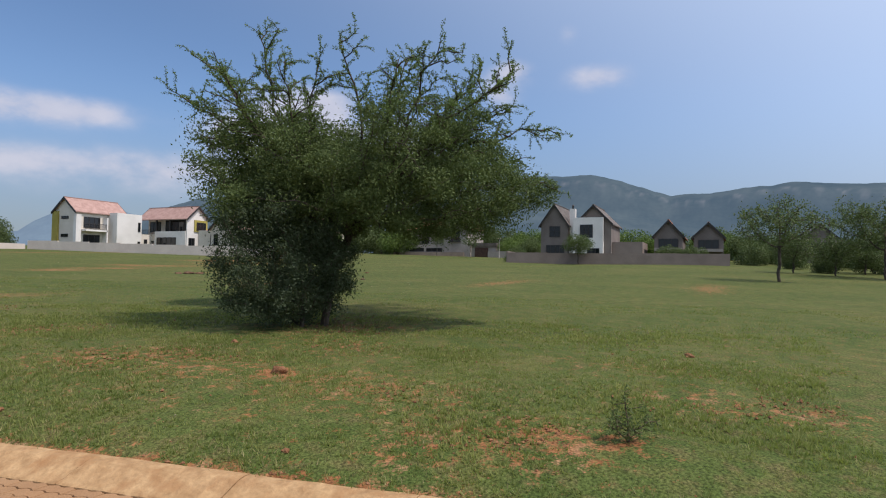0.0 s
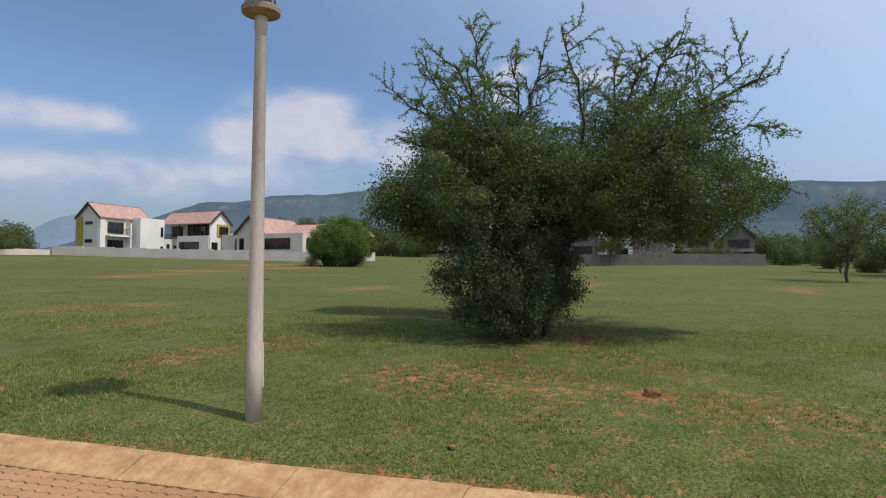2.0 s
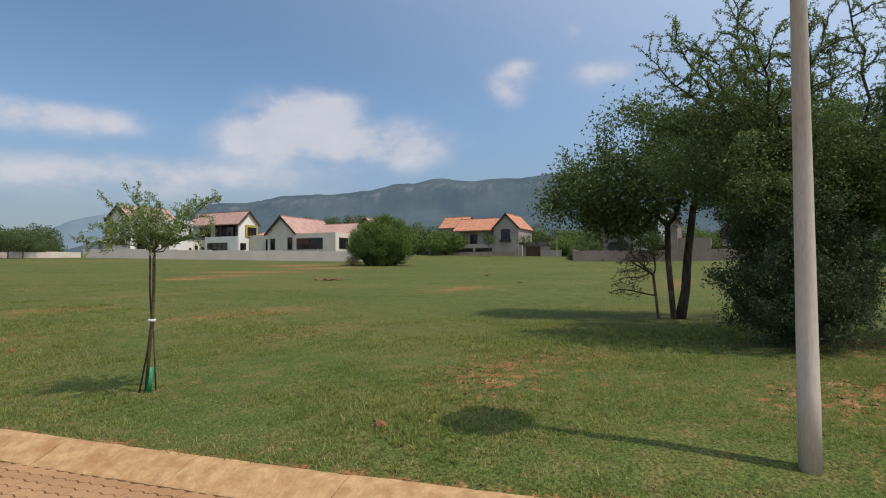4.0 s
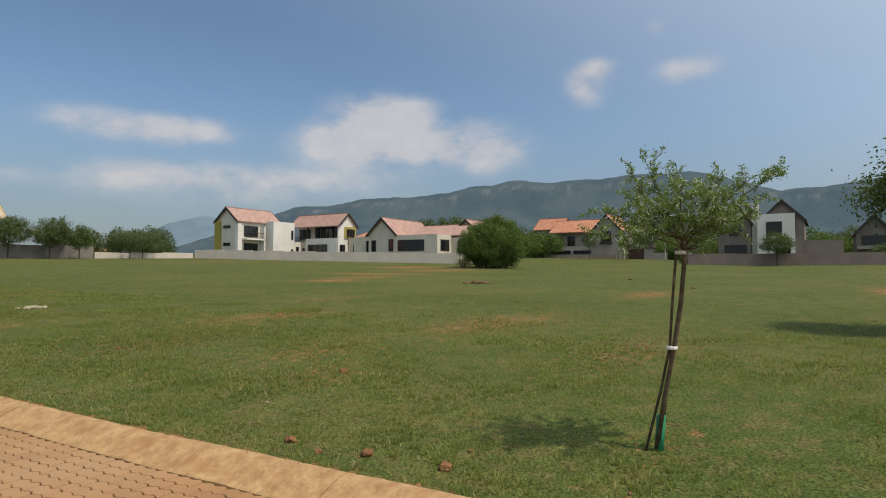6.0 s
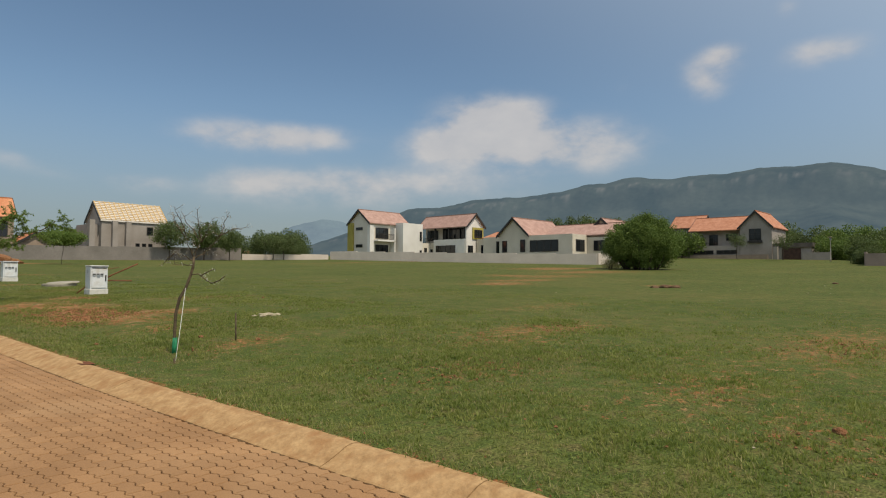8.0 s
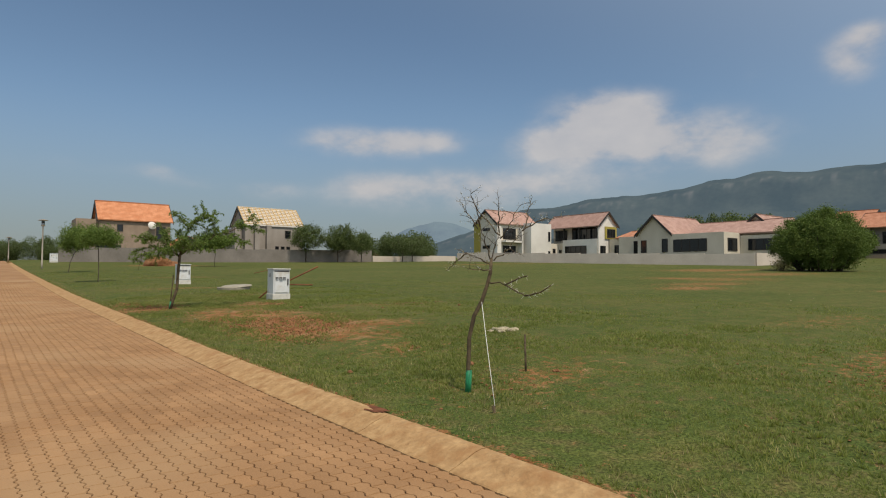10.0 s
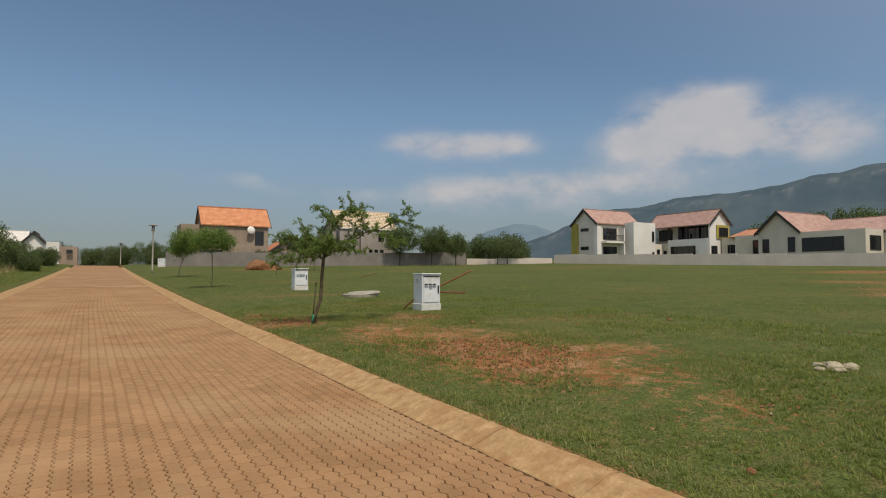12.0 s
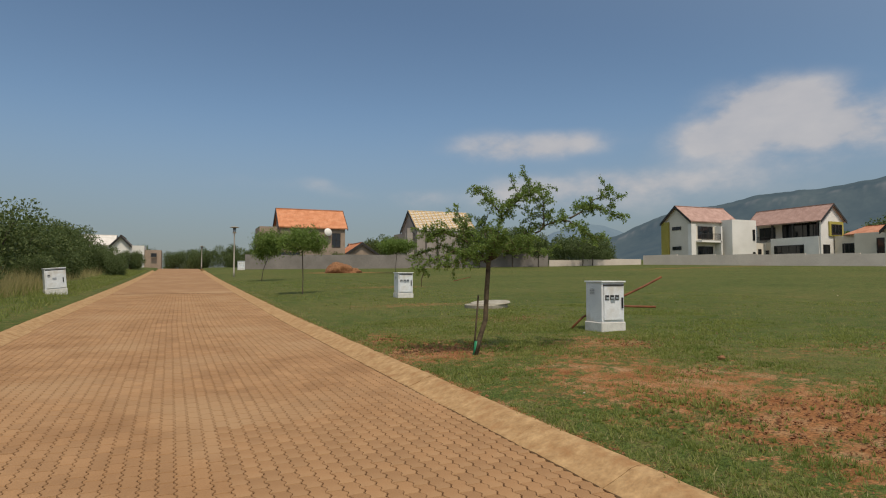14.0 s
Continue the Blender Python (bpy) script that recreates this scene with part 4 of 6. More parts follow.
def house_orange():
    """The plain tan house with the orange roof beside the road."""
    y = 116.0
    k = (y - 30.5) / (119.5 - 30.5)
    def X(x):
        return -2.8 + (x + 2.8) * k
    def Z(z):
        return 1.36 + (z - 1.36) * k
    z0 = H(14, y) - 0.4
    ho = thing("house", X(14), y, z0, "tan two-storey house with a bright orange tiled roof", "house")
    gable_block(ho, M_TAN, "x", X(10.2), X(19.6), y, y + 5.4, z0, Z(8.65), Z(11.3), "gable_wall")
    gable_roof(ho, M_TILE_ORANGE, "x", X(10.2), X(19.6), y, y + 5.4, Z(8.75), Z(11.35), over=0.3, label="bright orange tiled roof")
    wall_block(ho, M_TAN, X(7.4), X(10.2) - 0.01, y + 0.8, y + 6, z0, Z(8.65))
    window(ho, "y", y, X(17.6), X(18.9), Z(5.8), Z(7.9), 2, 2)
    window(ho, "y", y, X(12.4), X(13.2), Z(7.0), Z(8.0), 1)
    window(ho, "y", y, X(9.8), X(13.0), Z(4.3), Z(5.0), 3)
    bm = bmesh.new()
    bmesh.ops.create_uvsphere(bm, u_segments=16, v_segments=8, radius=0.62)
    bmesh.ops.delete(bm, geom=[v for v in bm.verts if v.co.z > -0.18], context="VERTS")
    bmesh.ops.transform(bm, matrix=pose(X(16.9), y - 0.45, Z(7.95), -105, 0, 12) @ Matrix.Diagonal((1, 1, 0.6, 1)), verts=bm.verts)
    dish = part("satellite_dish", bm, M_WHITE, ho, "white satellite dish", True)
    part("bracket", a_box(X(16.85), X(16.95), y - 0.4, y, Z(7.5), Z(7.6)), M_GALV, dish)
    gable_roof(ho, M_TILE_ORANGE, "y", y + 1, y + 7, X(19.9), X(25.0), Z(4.8), Z(6.5), label="low orange roof with gable")
    gable_block(ho, M_TAN, "y", y + 1, y + 7, X(19.9), X(25.0), z0, Z(4.8), Z(6.5), "gable_wall")
    return ho


def house_unfinished():
    """The grey shell house whose roof is still bare battens."""
    y = 113.0
    k = (y - 18.3) / (121 - 18.3)
    def X(x):
        return -2.45 + (x + 2.45) * k
    def Z(z):
        return 1.12 + (z - 1.12) * k
    z0 = H(34, y) - 0.4
    ho = thing("house", X(35), y, z0, "unfinished grey plastered house with bare timber roof battens", "house")
    gable_block(ho, M_GREY, "x", X(31.2), X(41.2), y, y + 6.5, z0, Z(9.0), Z(12.0), "gable_wall")
    gable_roof(ho, M_MEMBRANE, "x", X(31.2), X(41.2), y, y + 6.5, Z(9.05), Z(12.05), over=0.2, label="pale roof underlay")
    bm = bmesh.new()
    rise = (Z(12.05) - Z(9.05)) / 3.25
    for i in range(11):
        yy = y - 0.1 + i * 0.32
        zz = Z(9.05) + 0.2 + (yy - y) * rise
        box(bm, X(31.0), X(41.4), yy - 0.05, yy + 0.05, zz, zz + 0.08)
    part("batten", bm, M_TIMBER, ho, "new timber roof battens")
    for i in range(15):
        xx = X(31.1) + i * (X(41.3) - X(31.1)) / 14
        bm = bmesh.new()
        prism(bm, [(y - 0.15, Z(9.05) + 0.1), (y + 3.2, Z(12.05) + 0.17), (y + 3.2, Z(12.05) + 0.27), (y - 0.15, Z(9.05) + 0.2)], "x", xx - 0.05, xx + 0.05)
        part("rafter", bm, M_TIMBER, ho)
    wall_block(ho, M_GREY, X(29.6), X(31.2) - 0.01, y + 1, y + 6, z0, Z(8.4))
    for a in (29.3, 32.6, 34.6):
        part("pier", a_box(X(a), X(a) + 0.7, y - 0.7, y - 0.01, z0, Z(9.0)), M_GREY, ho)
    window(ho, "y", y, X(38.0), X(39.0), Z(7.0), Z(8.3), 1, 2)
    for a in (36.3, 37.3, 38.3):
        window(ho, "y", y, X(a), X(a) + 0.6, Z(5.0), Z(5.6), 1)
    return ho


def house_white_far():
    """The pale house past the thicket."""
    y = 132.0
    z0 = H(-12, y) - 0.4
    ho = thing("house", -12, y, z0, "far pale house with a light grey roof", "house")
    gable_block(ho, M_WHITE, "y", y, y + 8, -12.2, -9.9, z0, 6.2, 7.4)
    gable_block(ho, M_WHITE, "x", -20, -12.2, y + 0.4, y + 7, z0, 6.1, 7.6)
    gable_roof(ho, M_TILE_GREY, "y", y, y + 8, -12.2, -9.9, 6.2, 7.4)
    gable_roof(ho, M_MEMBRANE, "x", -20, -12.2, y + 0.4, y + 7, 6.1, 7.6)
    wall_block(ho, M_WHITE, -9.88, -7.9, y, y + 6, z0, 6.1)
    wall_block(ho, M_TAN, -7.88, -5.6, y + 0.5, y + 6, z0, 5.5)
    window(ho, "y", y, -7.0, -6.2, 4.4, 5.0, 1)
    return ho


house_tall(), house_balcony(), house_low(), house_terracotta(), house_twin()
house_small(101, 6.4, 10.6, 6.9, 9.2, M_TILE_RED, "warm grey house with red tiled gable and shaded balcony")
house_small(103, 0.6, 4.9, 6.8, 8.9, M_TILE_RED, "warm grey house with a sunlit red roof and balcony")
house_small(118, -17, -11.5, 7.0, 9.6, M_TILE_GREY, "far blue-grey gabled house among trees")
house_orange(), house_unfinished(), house_white_far()
house_small(70, 152.5, 156.0, 4.9, 6.0, M_TILE_RED, "far small white house with a red roof beyond trees", 6.0)
house_small(26, 139.0, 143.0, 6.0, 7.4, M_TILE_RED, "far pale house with a red roof beyond the wall", 5.0)

# ---------------------------------------------------------------- plants


def colonize(trunk, cloud, step, reach, kill, rise=0.05, rounds=90):
    """Grows branches from a trunk towards scattered points. Returns nodes and the parent of each."""
    nodes = [np.array(p, float) for p in trunk]
    par = [-1] + list(range(len(trunk) - 1))
    pts = np.array(cloud)
    P = np.array(nodes)
    d = np.linalg.norm(pts[:, None] - P[None], axis=2)
    near, nd = d.argmin(1), d.min(1)
    for _ in range(rounds):
        act = nd < reach
        if not act.any():
            break
        P = np.array(nodes)
        v = pts[act] - P[near[act]]
        v /= np.linalg.norm(v, axis=1)[:, None] + 1e-9
        acc = np.zeros_like(P)
        np.add.at(acc, near[act], v)
        fresh = []
        for i in np.unique(near[act]):
            g = acc[i] + np.array((0, 0, rise)) + rng.normal(0, 0.12, 3)
            q = P[i] + step * g / (np.linalg.norm(g) + 1e-9)
            fresh.append(q)
            par.append(int(i))
        k0 = len(nodes)
        nodes += fresh
        F = np.array(fresh)
        d = np.linalg.norm(pts[:, None] - F[None], axis=2)
        j, m_ = d.argmin(1), d.min(1)
        better = m_ < nd
        near[better], nd[better] = k0 + j[better], m_[better]
        keep = nd > kill
        pts, near, nd = pts[keep], near[keep], nd[keep]
        if len(pts) == 0:
            break
    return np.array(nodes), par


def limb_mesh(nodes, par, tip, power=2.35, most=1.0, sides=6):
    """Tapered tubes along the branches, thick where many twigs join. Returns verts, faces, radii."""
    n = len(nodes)
    area = np.zeros(n)
    for i in range(n - 1, -1, -1):
        if area[i] == 0:
            area[i] = tip ** power
        if par[i] >= 0:
            area[par[i]] += area[i]
    rad = np.minimum(area ** (1 / power), most)
    seg = [i for i in range(n) if par[i] >= 0]
    vs, fs = [], []
    ang = np.linspace(0, 2 * math.pi, sides, endpoint=False)
    for i in seg:
        a, b = nodes[par[i]], nodes[i]
        d = b - a
        d = d / (np.linalg.norm(d) + 1e-9)
        s = np.cross(d, (0.31, 0.12, 0.94) if abs(d[2]) < 0.9 else (1, 0, 0))
        s /= np.linalg.norm(s)
        t = np.cross(d, s)
        ring = np.cos(ang)[:, None] * s + np.sin(ang)[:, None] * t
        k = len(vs)
        vs += list(a - d * rad[i] * 0.3 + ring * min(rad[par[i]], rad[i] * 1.35)) + list(b + ring * rad[i])
        fs += [(k + q, k + (q + 1) % sides, k + sides + (q + 1) % sides, k + sides + q) for q in range(sides)]
        fs.append(tuple(k + sides + q for q in range(sides)))
    return np.array(vs), fs, rad


def leaf_cards(centres, size, ratio=0.45, flat=0.0, jitter=0.3):
    """A small pointed leaf, folded on nothing, at each place, turned at random."""
    n = len(centres)
    d = rng.normal(0, 1, (n, 3))
    d[:, 2] *= 1 - flat
    d /= np.linalg.norm(d, axis=1)[:, None]
    e = rng.normal(0, 1, (n, 3))
    if flat:
        e[:, 2] *= 1 - flat
    s = np.cross(d, e)
    if flat:
        s = np.cross(d, np.cross(d, s) * 1.0 + 0)
        up = np.tile((0, 0, 1.0), (n, 1)) + rng.normal(0, 0.5, (n, 3))
        s = np.cross(d, up)
    s /= np.linalg.norm(s, axis=1)[:, None] + 1e-9
    L_ = (size * rng.uniform(1 - jitter, 1 + jitter, n))[:, None]
    c = np.asarray(centres)
    v = np.stack((c - d * L_ * 0.5, c + s * L_ * ratio * 0.5 - d * L_ * 0.05, c + d * L_ * 0.5, c - s * L_ * ratio * 0.5 - d * L_ * 0.05), 1).reshape(-1, 3)
    f = np.arange(4 * n).reshape(n, 4)
    return v, f.tolist()


def ellipsoid_points(blobs):
    """Points scattered in ellipsoids: centre, half axes, number."""
    out = []
    for cx, cy, cz, rx, ry, rz, n in blobs:
        p = rng.normal(0, 1, (n, 3))
        p /= np.linalg.norm(p, axis=1)[:, None]
        p *= (rng.uniform(0, 1, n) ** (1 / 2.4))[:, None]
        out.append(p * (rx, ry, rz) + (cx, cy, cz))
    return np.concatenate(out)


def spray(nodes, rad, limit, per, spread, lean=None):
    """Leaf places round the thin twigs."""
    thin = np.where(rad < limit)[0]
    k = np.repeat(thin, per)
    return nodes[k] + rng.normal(0, spread, (len(k), 3))


def tree(name, base, trunk, blobs, label, category="tree", step=0.2, reach=1.2, kill=0.25, tip=0.006, limit=0.02, per=20, spread=0.09,
         leaf=0.06, ratio=0.45, mat=None, group="", most=0.2, rise=0.05, bark=None, flat=0.0, fill=0, fill_spread=0.14, fill_below=99.0):
    x, y = base
    z = H(x, y)
    tr = [(x + a, y + b, z + c) for a, b, c in trunk]
    cloud = ellipsoid_points([(x + a, y + b, z + c, *r) for a, b, c, *r in blobs])
    nodes, par = colonize(tr, cloud, step, reach, kill, rise)
    v, f, rad = limb_mesh(nodes, par, tip, most=most)
    ob = thing(name, x, y, z, label, category, group)
    part_np("trunk", v, f, bark or M_BARK, ob, "", True)
    if per:
        c = spray(nodes[len(trunk):], rad[len(trunk):], limit, per, spread)
        if fill:
            low = cloud[cloud[:, 2] < z + fill_below]
            c = np.concatenate((c, np.repeat(low, fill, 0) + rng.normal(0, fill_spread, (len(low) * fill, 3))))
        v, f = leaf_cards(c, leaf, ratio, flat)
        part_np("crown", v, f, mat or M_ACACIA, ob)
    return ob


def join_tubes(tubes):
    vs, fs = [], []
    for v, f in tubes:
        k = len(vs)
        fs += [tuple(t + k for t in g) for g in f]
        vs += v
    return vs, fs


def bent(p, q, n, bow, crook):
    """Points from p to q, bowed upwards and crooked like thorn wood."""
    p, q = np.array(p, float), np.array(q, float)
    L_ = np.linalg.norm(q - p)
    t = np.linspace(0, 1, n)[:, None]
    pts = p + (q - p) * t + np.array((0, 0, bow * L_)) * np.sin(math.pi * t)
    pts[1:-1] += rng.normal(0, crook * L_, (n - 2, 3))
    return pts


def along(pts, every):
    """Places and directions at even steps along a line of points."""
    d = np.diff(pts, axis=0)
    seg = np.linalg.norm(d, axis=1)
    at = np.concatenate(([0], np.cumsum(seg)))
    t = np.arange(every * rng.uniform(0.2, 1), at[-1], every)
    return np.stack([np.interp(t, at, pts[:, k]) for k in range(3)], 1), (d / seg[:, None])[np.clip(np.searchsorted(at, t) - 1, 0, len(d) - 1)], t / at[-1]


def feathered(ob, limbs, radius, mat, bark, side=(0, 0.8), twig=(0.09, 0.4), leaf=(0.03, 5, 0.05), droop=0.0, clear=0.35, spread=0.025, thorn=0.0, lift=0.15):
    """Crooked limbs with side limbs, twigs and small leaves set along the twigs. limbs: start, end, bow."""
    tubes, leaves, spikes = [], [], []
    runs = []
    for p, q, bow in limbs:
        pts = bent(p, q, 9, bow, 0.022)
        tubes.append(tube_rings(pts.tolist(), list(np.linspace(radius, radius * 0.22, 9)), 6))
        runs.append((pts, clear))
        at, way, frac = along(pts, np.linalg.norm(pts[-1] - pts[0]) / (side[0] + 1)) if side[0] else ((), (), ())
        for c, w, fr in zip(at, way, frac):
            if fr < clear * 0.8:
                continue
            d = w * 0.6 + rng.normal(0, 0.65, 3) * (1, 1, 0.45) + (0, 0, lift)
            d /= np.linalg.norm(d)
            e = c + d * side[1] * rng.uniform(0.6, 1.2) * (1.15 - 0.5 * fr)
            r = bent(c, e, 6, 0.05, 0.03)
            tubes.append(tube_rings(r.tolist(), list(np.linspace(radius * 0.42, radius * 0.14, 6)), 5))
            runs.append((r, 0.15))
    for pts, c0 in runs:
        at, way, frac = along(pts, twig[0])
        for c, w, fr in zip(at, way, frac):
            if fr < c0:
                continue
            d = w * 0.55 + rng.normal(0, 0.7, 3) * (1, 1, 0.4) + (0, 0, lift - droop)
            d /= np.linalg.norm(d)
            L_ = twig[1] * rng.uniform(0.4, 1.2)
            r = bent(c, c + d * L_ - np.array((0, 0, droop * L_ * 0.5)), 4, 0.06 + droop * 0.4, 0.05)
            tubes.append(tube_rings(r.tolist(), list(np.linspace(radius * 0.17, radius * 0.07, 4)), 4))
            if leaf[1]:
                a, _, _ = along(r, leaf[0])
                leaves.append(np.repeat(a, leaf[1], 0))
            if thorn:
                a, _, _ = along(r, 0.035)
                for g in a:
                    t = rng.normal(0, 1, 3)
                    spikes.append(tube_rings([g.tolist(), (g + t / np.linalg.norm(t) * thorn).tolist()], [0.0016, 0.0006], 3))
    v, f = join_tubes(tubes)
    part_np("branchwork", v, f, bark, ob, "", True)
    if leaves:
        c = np.concatenate(leaves)
        v, f = leaf_cards(c + rng.normal(0, spread, c.shape), leaf[2], 0.4)
        tagged(part_np("leafage", v, f, mat, ob), kind="stuff")
    if spikes:
        v, f = join_tubes(spikes)
        tagged(part_np("thorn_cover", v, f, M_TIE, ob, "long white thorns"), kind="stuff")


def pads(ob, centres, wide, tall, per, leaf, mat, name="crown"):
    """Flat leaf masses, one over another, as thorn trees carry them."""
    k = len(centres)
    p = rng.normal(0, 1, (k, per, 3))
    p /= np.linalg.norm(p, axis=2)[:, :, None]
    p *= rng.uniform(0.1, 1, (k, per, 1)) ** 0.5
    size = rng.uniform(0.6, 1.3, (k, 1, 1))
    c = (np.asarray(centres)[:, None] + p * (wide, wide, tall) * size).reshape(-1, 3)
    v, f = leaf_cards(c, leaf, 0.42)
    part_np(name, v, f, mat, ob)


# directions as seen on the first steps: r to the right of the view, q away from it
RX, RY, QX, QY = 0.41, -0.912, 0.912, 0.41


def rq(r, q, z):
    return (r * RX + q * QX, r * RY + q * QY, z)


def blob(r, q, z, rr, rz, n, rd=None):
    a, b, c = rq(r, q, z)
    return (a, b, c, (rd or rr * 1.75), rr * 1.05, rz, n)


# the big thorn tree: two feathery upper lobes over a dense dark skirt
TX, TY = 9.0, 8.3
TZ = H(TX, TY)
BODY = [blob(-1.3, 0.1, 3.4, 0.9, 0.6, 110), blob(-1.2, 0.2, 2.7, 1.05, 0.5, 130), blob(-0.1, 0.2, 3.1, 0.9, 0.75, 150), blob(-0.7, 0.0, 2.2, 1.0, 0.4, 110),
        blob(1.9, 0.1, 3.5, 1.35, 0.65, 220), blob(2.4, 0.2, 2.8, 1.4, 0.62, 230), blob(1.0, 0.3, 2.75, 1.1, 0.65, 190), blob(3.55, 0.1, 2.6, 0.55, 0.35, 40),
        blob(0.3, 2.2, 3.2, 1.7, 0.6, 140), blob(2.2, 2.4, 3.4, 1.5, 0.55, 120), blob(-0.9, 1.9, 3.2, 1.1, 0.6, 80), blob(1.5, 0.0, 2.15, 0.95, 0.3, 70), blob(2.8, 0.1, 2.2, 0.8, 0.25, 50), blob(0.5, -0.3, 2.2, 0.6, 0.35, 50), blob(1.5, 0.0, 1.88, 0.9, 0.24, 64), blob(2.6, 0.0, 1.92, 0.75, 0.22, 44)]
thorn = tree("thorn_tree", (TX, TY), [rq(0, 0, -0.1), rq(0.08, 0.05, 0.5), rq(0.18, 0.1, 1.0), rq(0.36, 0.15, 1.5), rq(0.5, 0.2, 1.9)], BODY,
             "large spreading thorn tree with feathery crown and dark limbs", step=0.15, reach=1.3, kill=0.22, tip=0.0065, limit=0.018, per=24, spread=0.07, rise=-0.05,
             leaf=0.052, ratio=0.42, most=0.16, fill=30, fill_spread=0.13, fill_below=4.1)
centres = ellipsoid_points([(TX + a, TY + b, TZ + c, rx * 1.04, ry * 1.04, rz * 1.1, n // 4) for a, b, c, rx, ry, rz, n in BODY])
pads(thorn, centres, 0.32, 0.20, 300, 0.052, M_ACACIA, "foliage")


def from_tree(r, q, z):
    a, b, c = rq(r, q, z)
    return (TX + a, TY + b, TZ + c)


LEFT_TIPS = ((-1.57, 0.0, 5.85), (-2.6, 0.3, 5.25), (-3.0, -0.3, 4.4), (-2.8, 0.5, 3.6), (-1.1, 0.9, 5.0), (-0.15, -0.4, 5.0), (-1.9, -1.3, 4.6), (-0.8, 1.6, 4.8), (-0.7, -0.9, 4.9), (-2.1, 0.0, 4.7))
RIGHT_TIPS = ((0.24, -0.3, 5.5), (1.45, 0.3, 5.3), (2.1, -0.9, 5.15), (2.9, 0.4, 5.1), (3.44, -0.2, 4.9), (3.5, 0.6, 4.3), (4.07, 0.0, 3.75), (4.2, 0.2, 2.75), (0.9, 1.5, 4.9), (2.4, 1.9, 4.7), (1.4, -1.2, 4.7), (3.1, -1.3, 4.2))
limbs = [(from_tree(-0.35 + 0.12 * r, 0.25 * q + 0.1, 2.7), from_tree(r * 0.86, q, 2.7 + (z - 2.7) * 0.88), 0.07 if z < 4.5 else 0.0) for r, q, z in LEFT_TIPS]
limbs += [(from_tree(0.75 + 0.18 * r, 0.25 * q + 0.1, 2.7), from_tree(r, q, 2.7 + (z - 2.7) * 0.95), 0.09 if z < 4.5 else 0.0) for r, q, z in RIGHT_TIPS]
feathered(thorn, limbs, 0.036, M_ACACIA_LIT, M_BARK, side=(8, 0.75), twig=(0.085, 0.36), leaf=(0.026, 4, 0.042), droop=0.04, clear=0.42, spread=0.017, lift=0.06)
for x in (-0.55, 0.3, 1.1, 1.5):
    v, f = tube_rings([from_tree(0.45, 0.15, 1.7), from_tree(0.5 * x + 0.2, 0.15, 2.2), from_tree(x, 0.1, 2.75)], [0.11, 0.08, 0.05], 8)
    part_np("bough", v, f, M_BARK, thorn, "", True)

# the broad-leaved shrub under it
tree("shrub", (8.55, 8.45), [(0, 0, -0.05), (0.02, 0, 0.3)],
     [blob(-0.25, 0, 1.0, 1.0, 0.8, 210), blob(-0.45, 0, 1.75, 0.85, 0.6, 130), blob(-0.2, 0, 0.5, 0.9, 0.42, 130), blob(0.35, 0, 1.2, 0.55, 0.65, 60), blob(-1.2, 0, 1.0, 0.35, 0.3, 24),
      blob(-1.0, 0, 1.7, 0.3, 0.25, 18), blob(0.75, 0, 0.75, 0.25, 0.3, 22), blob(0.5, 0, 1.75, 0.3, 0.25, 16), blob(-1.05, 0, 0.45, 0.3, 0.2, 18), blob(0.7, 0, 1.35, 0.25, 0.15, 14), blob(-0.3, 0, 2.35, 0.5, 0.2, 22)],
     "dense grey-green shrub growing under the thorn tree", "shrub", step=0.1, reach=0.9, kill=0.12, tip=0.004, limit=0.018, per=42, spread=0.06, leaf=0.047, ratio=0.42, mat=M_SHRUB, most=0.06, fill=40, fill_spread=0.09)

# the slender tree behind it, with a second stem and dead twigs at its foot
slim = tree("slender_tree", (11.9, 10.7), [(0, 0, -0.1), (0.02, 0.05, 0.6), (-0.02, 0.1, 1.3), (0.0, 0.1, 2.0)],
     [(0.2, 0.9, 3.0, 1.6, 1.8, 0.9, 190), (0, 1.8, 2.6, 1.2, 1.2, 0.6, 100), (0.2, -0.6, 3.5, 1.5, 1.5, 0.8, 120), (0, 0.4, 4.2, 1.2, 1.2, 0.5, 50), (0, 1.0, 2.1, 0.8, 0.9, 0.35, 60)],
     "slender thorn tree with twin stems behind the shrub", step=0.2, reach=1.3, kill=0.28, tip=0.0085, limit=0.022, per=30, spread=0.12, leaf=0.085, most=0.13, fill=46, fill_spread=0.18)
z = H(11.9, 10.7)
v, f = tube_rings([(11.97, 10.6, z - 0.1), (12.02, 10.47, z + 0.6), (12.04, 10.42, z + 1.3), (12.1, 10.3, z + 2.3), (12.15, 10.1, z + 3.2)], [0.12, 0.095, 0.085, 0.07, 0.045], 10)
part_np("stem", v, f, M_BARK, slim, "", True)
tree("dead_brush", (11.8, 11.0), [(0, 0, -0.05), (0.0, 0.05, 0.5), (0.0, 0.1, 0.95)],
     [(0, 0.45, 1.15, 0.4, 0.5, 0.35, 330), (0, 0.65, 0.7, 0.3, 0.45, 0.3, 200), (0, 0.2, 1.5, 0.4, 0.5, 0.25, 160)],
     "tangle of dead brown thorn twigs at a tree's foot", "dead branches", step=0.05, reach=0.9, kill=0.06, tip=0.0038, limit=0.005, per=3, spread=0.025, leaf=0.04, mat=M_DRYLEAF, most=0.03, bark=M_TWIG, rise=-0.3)

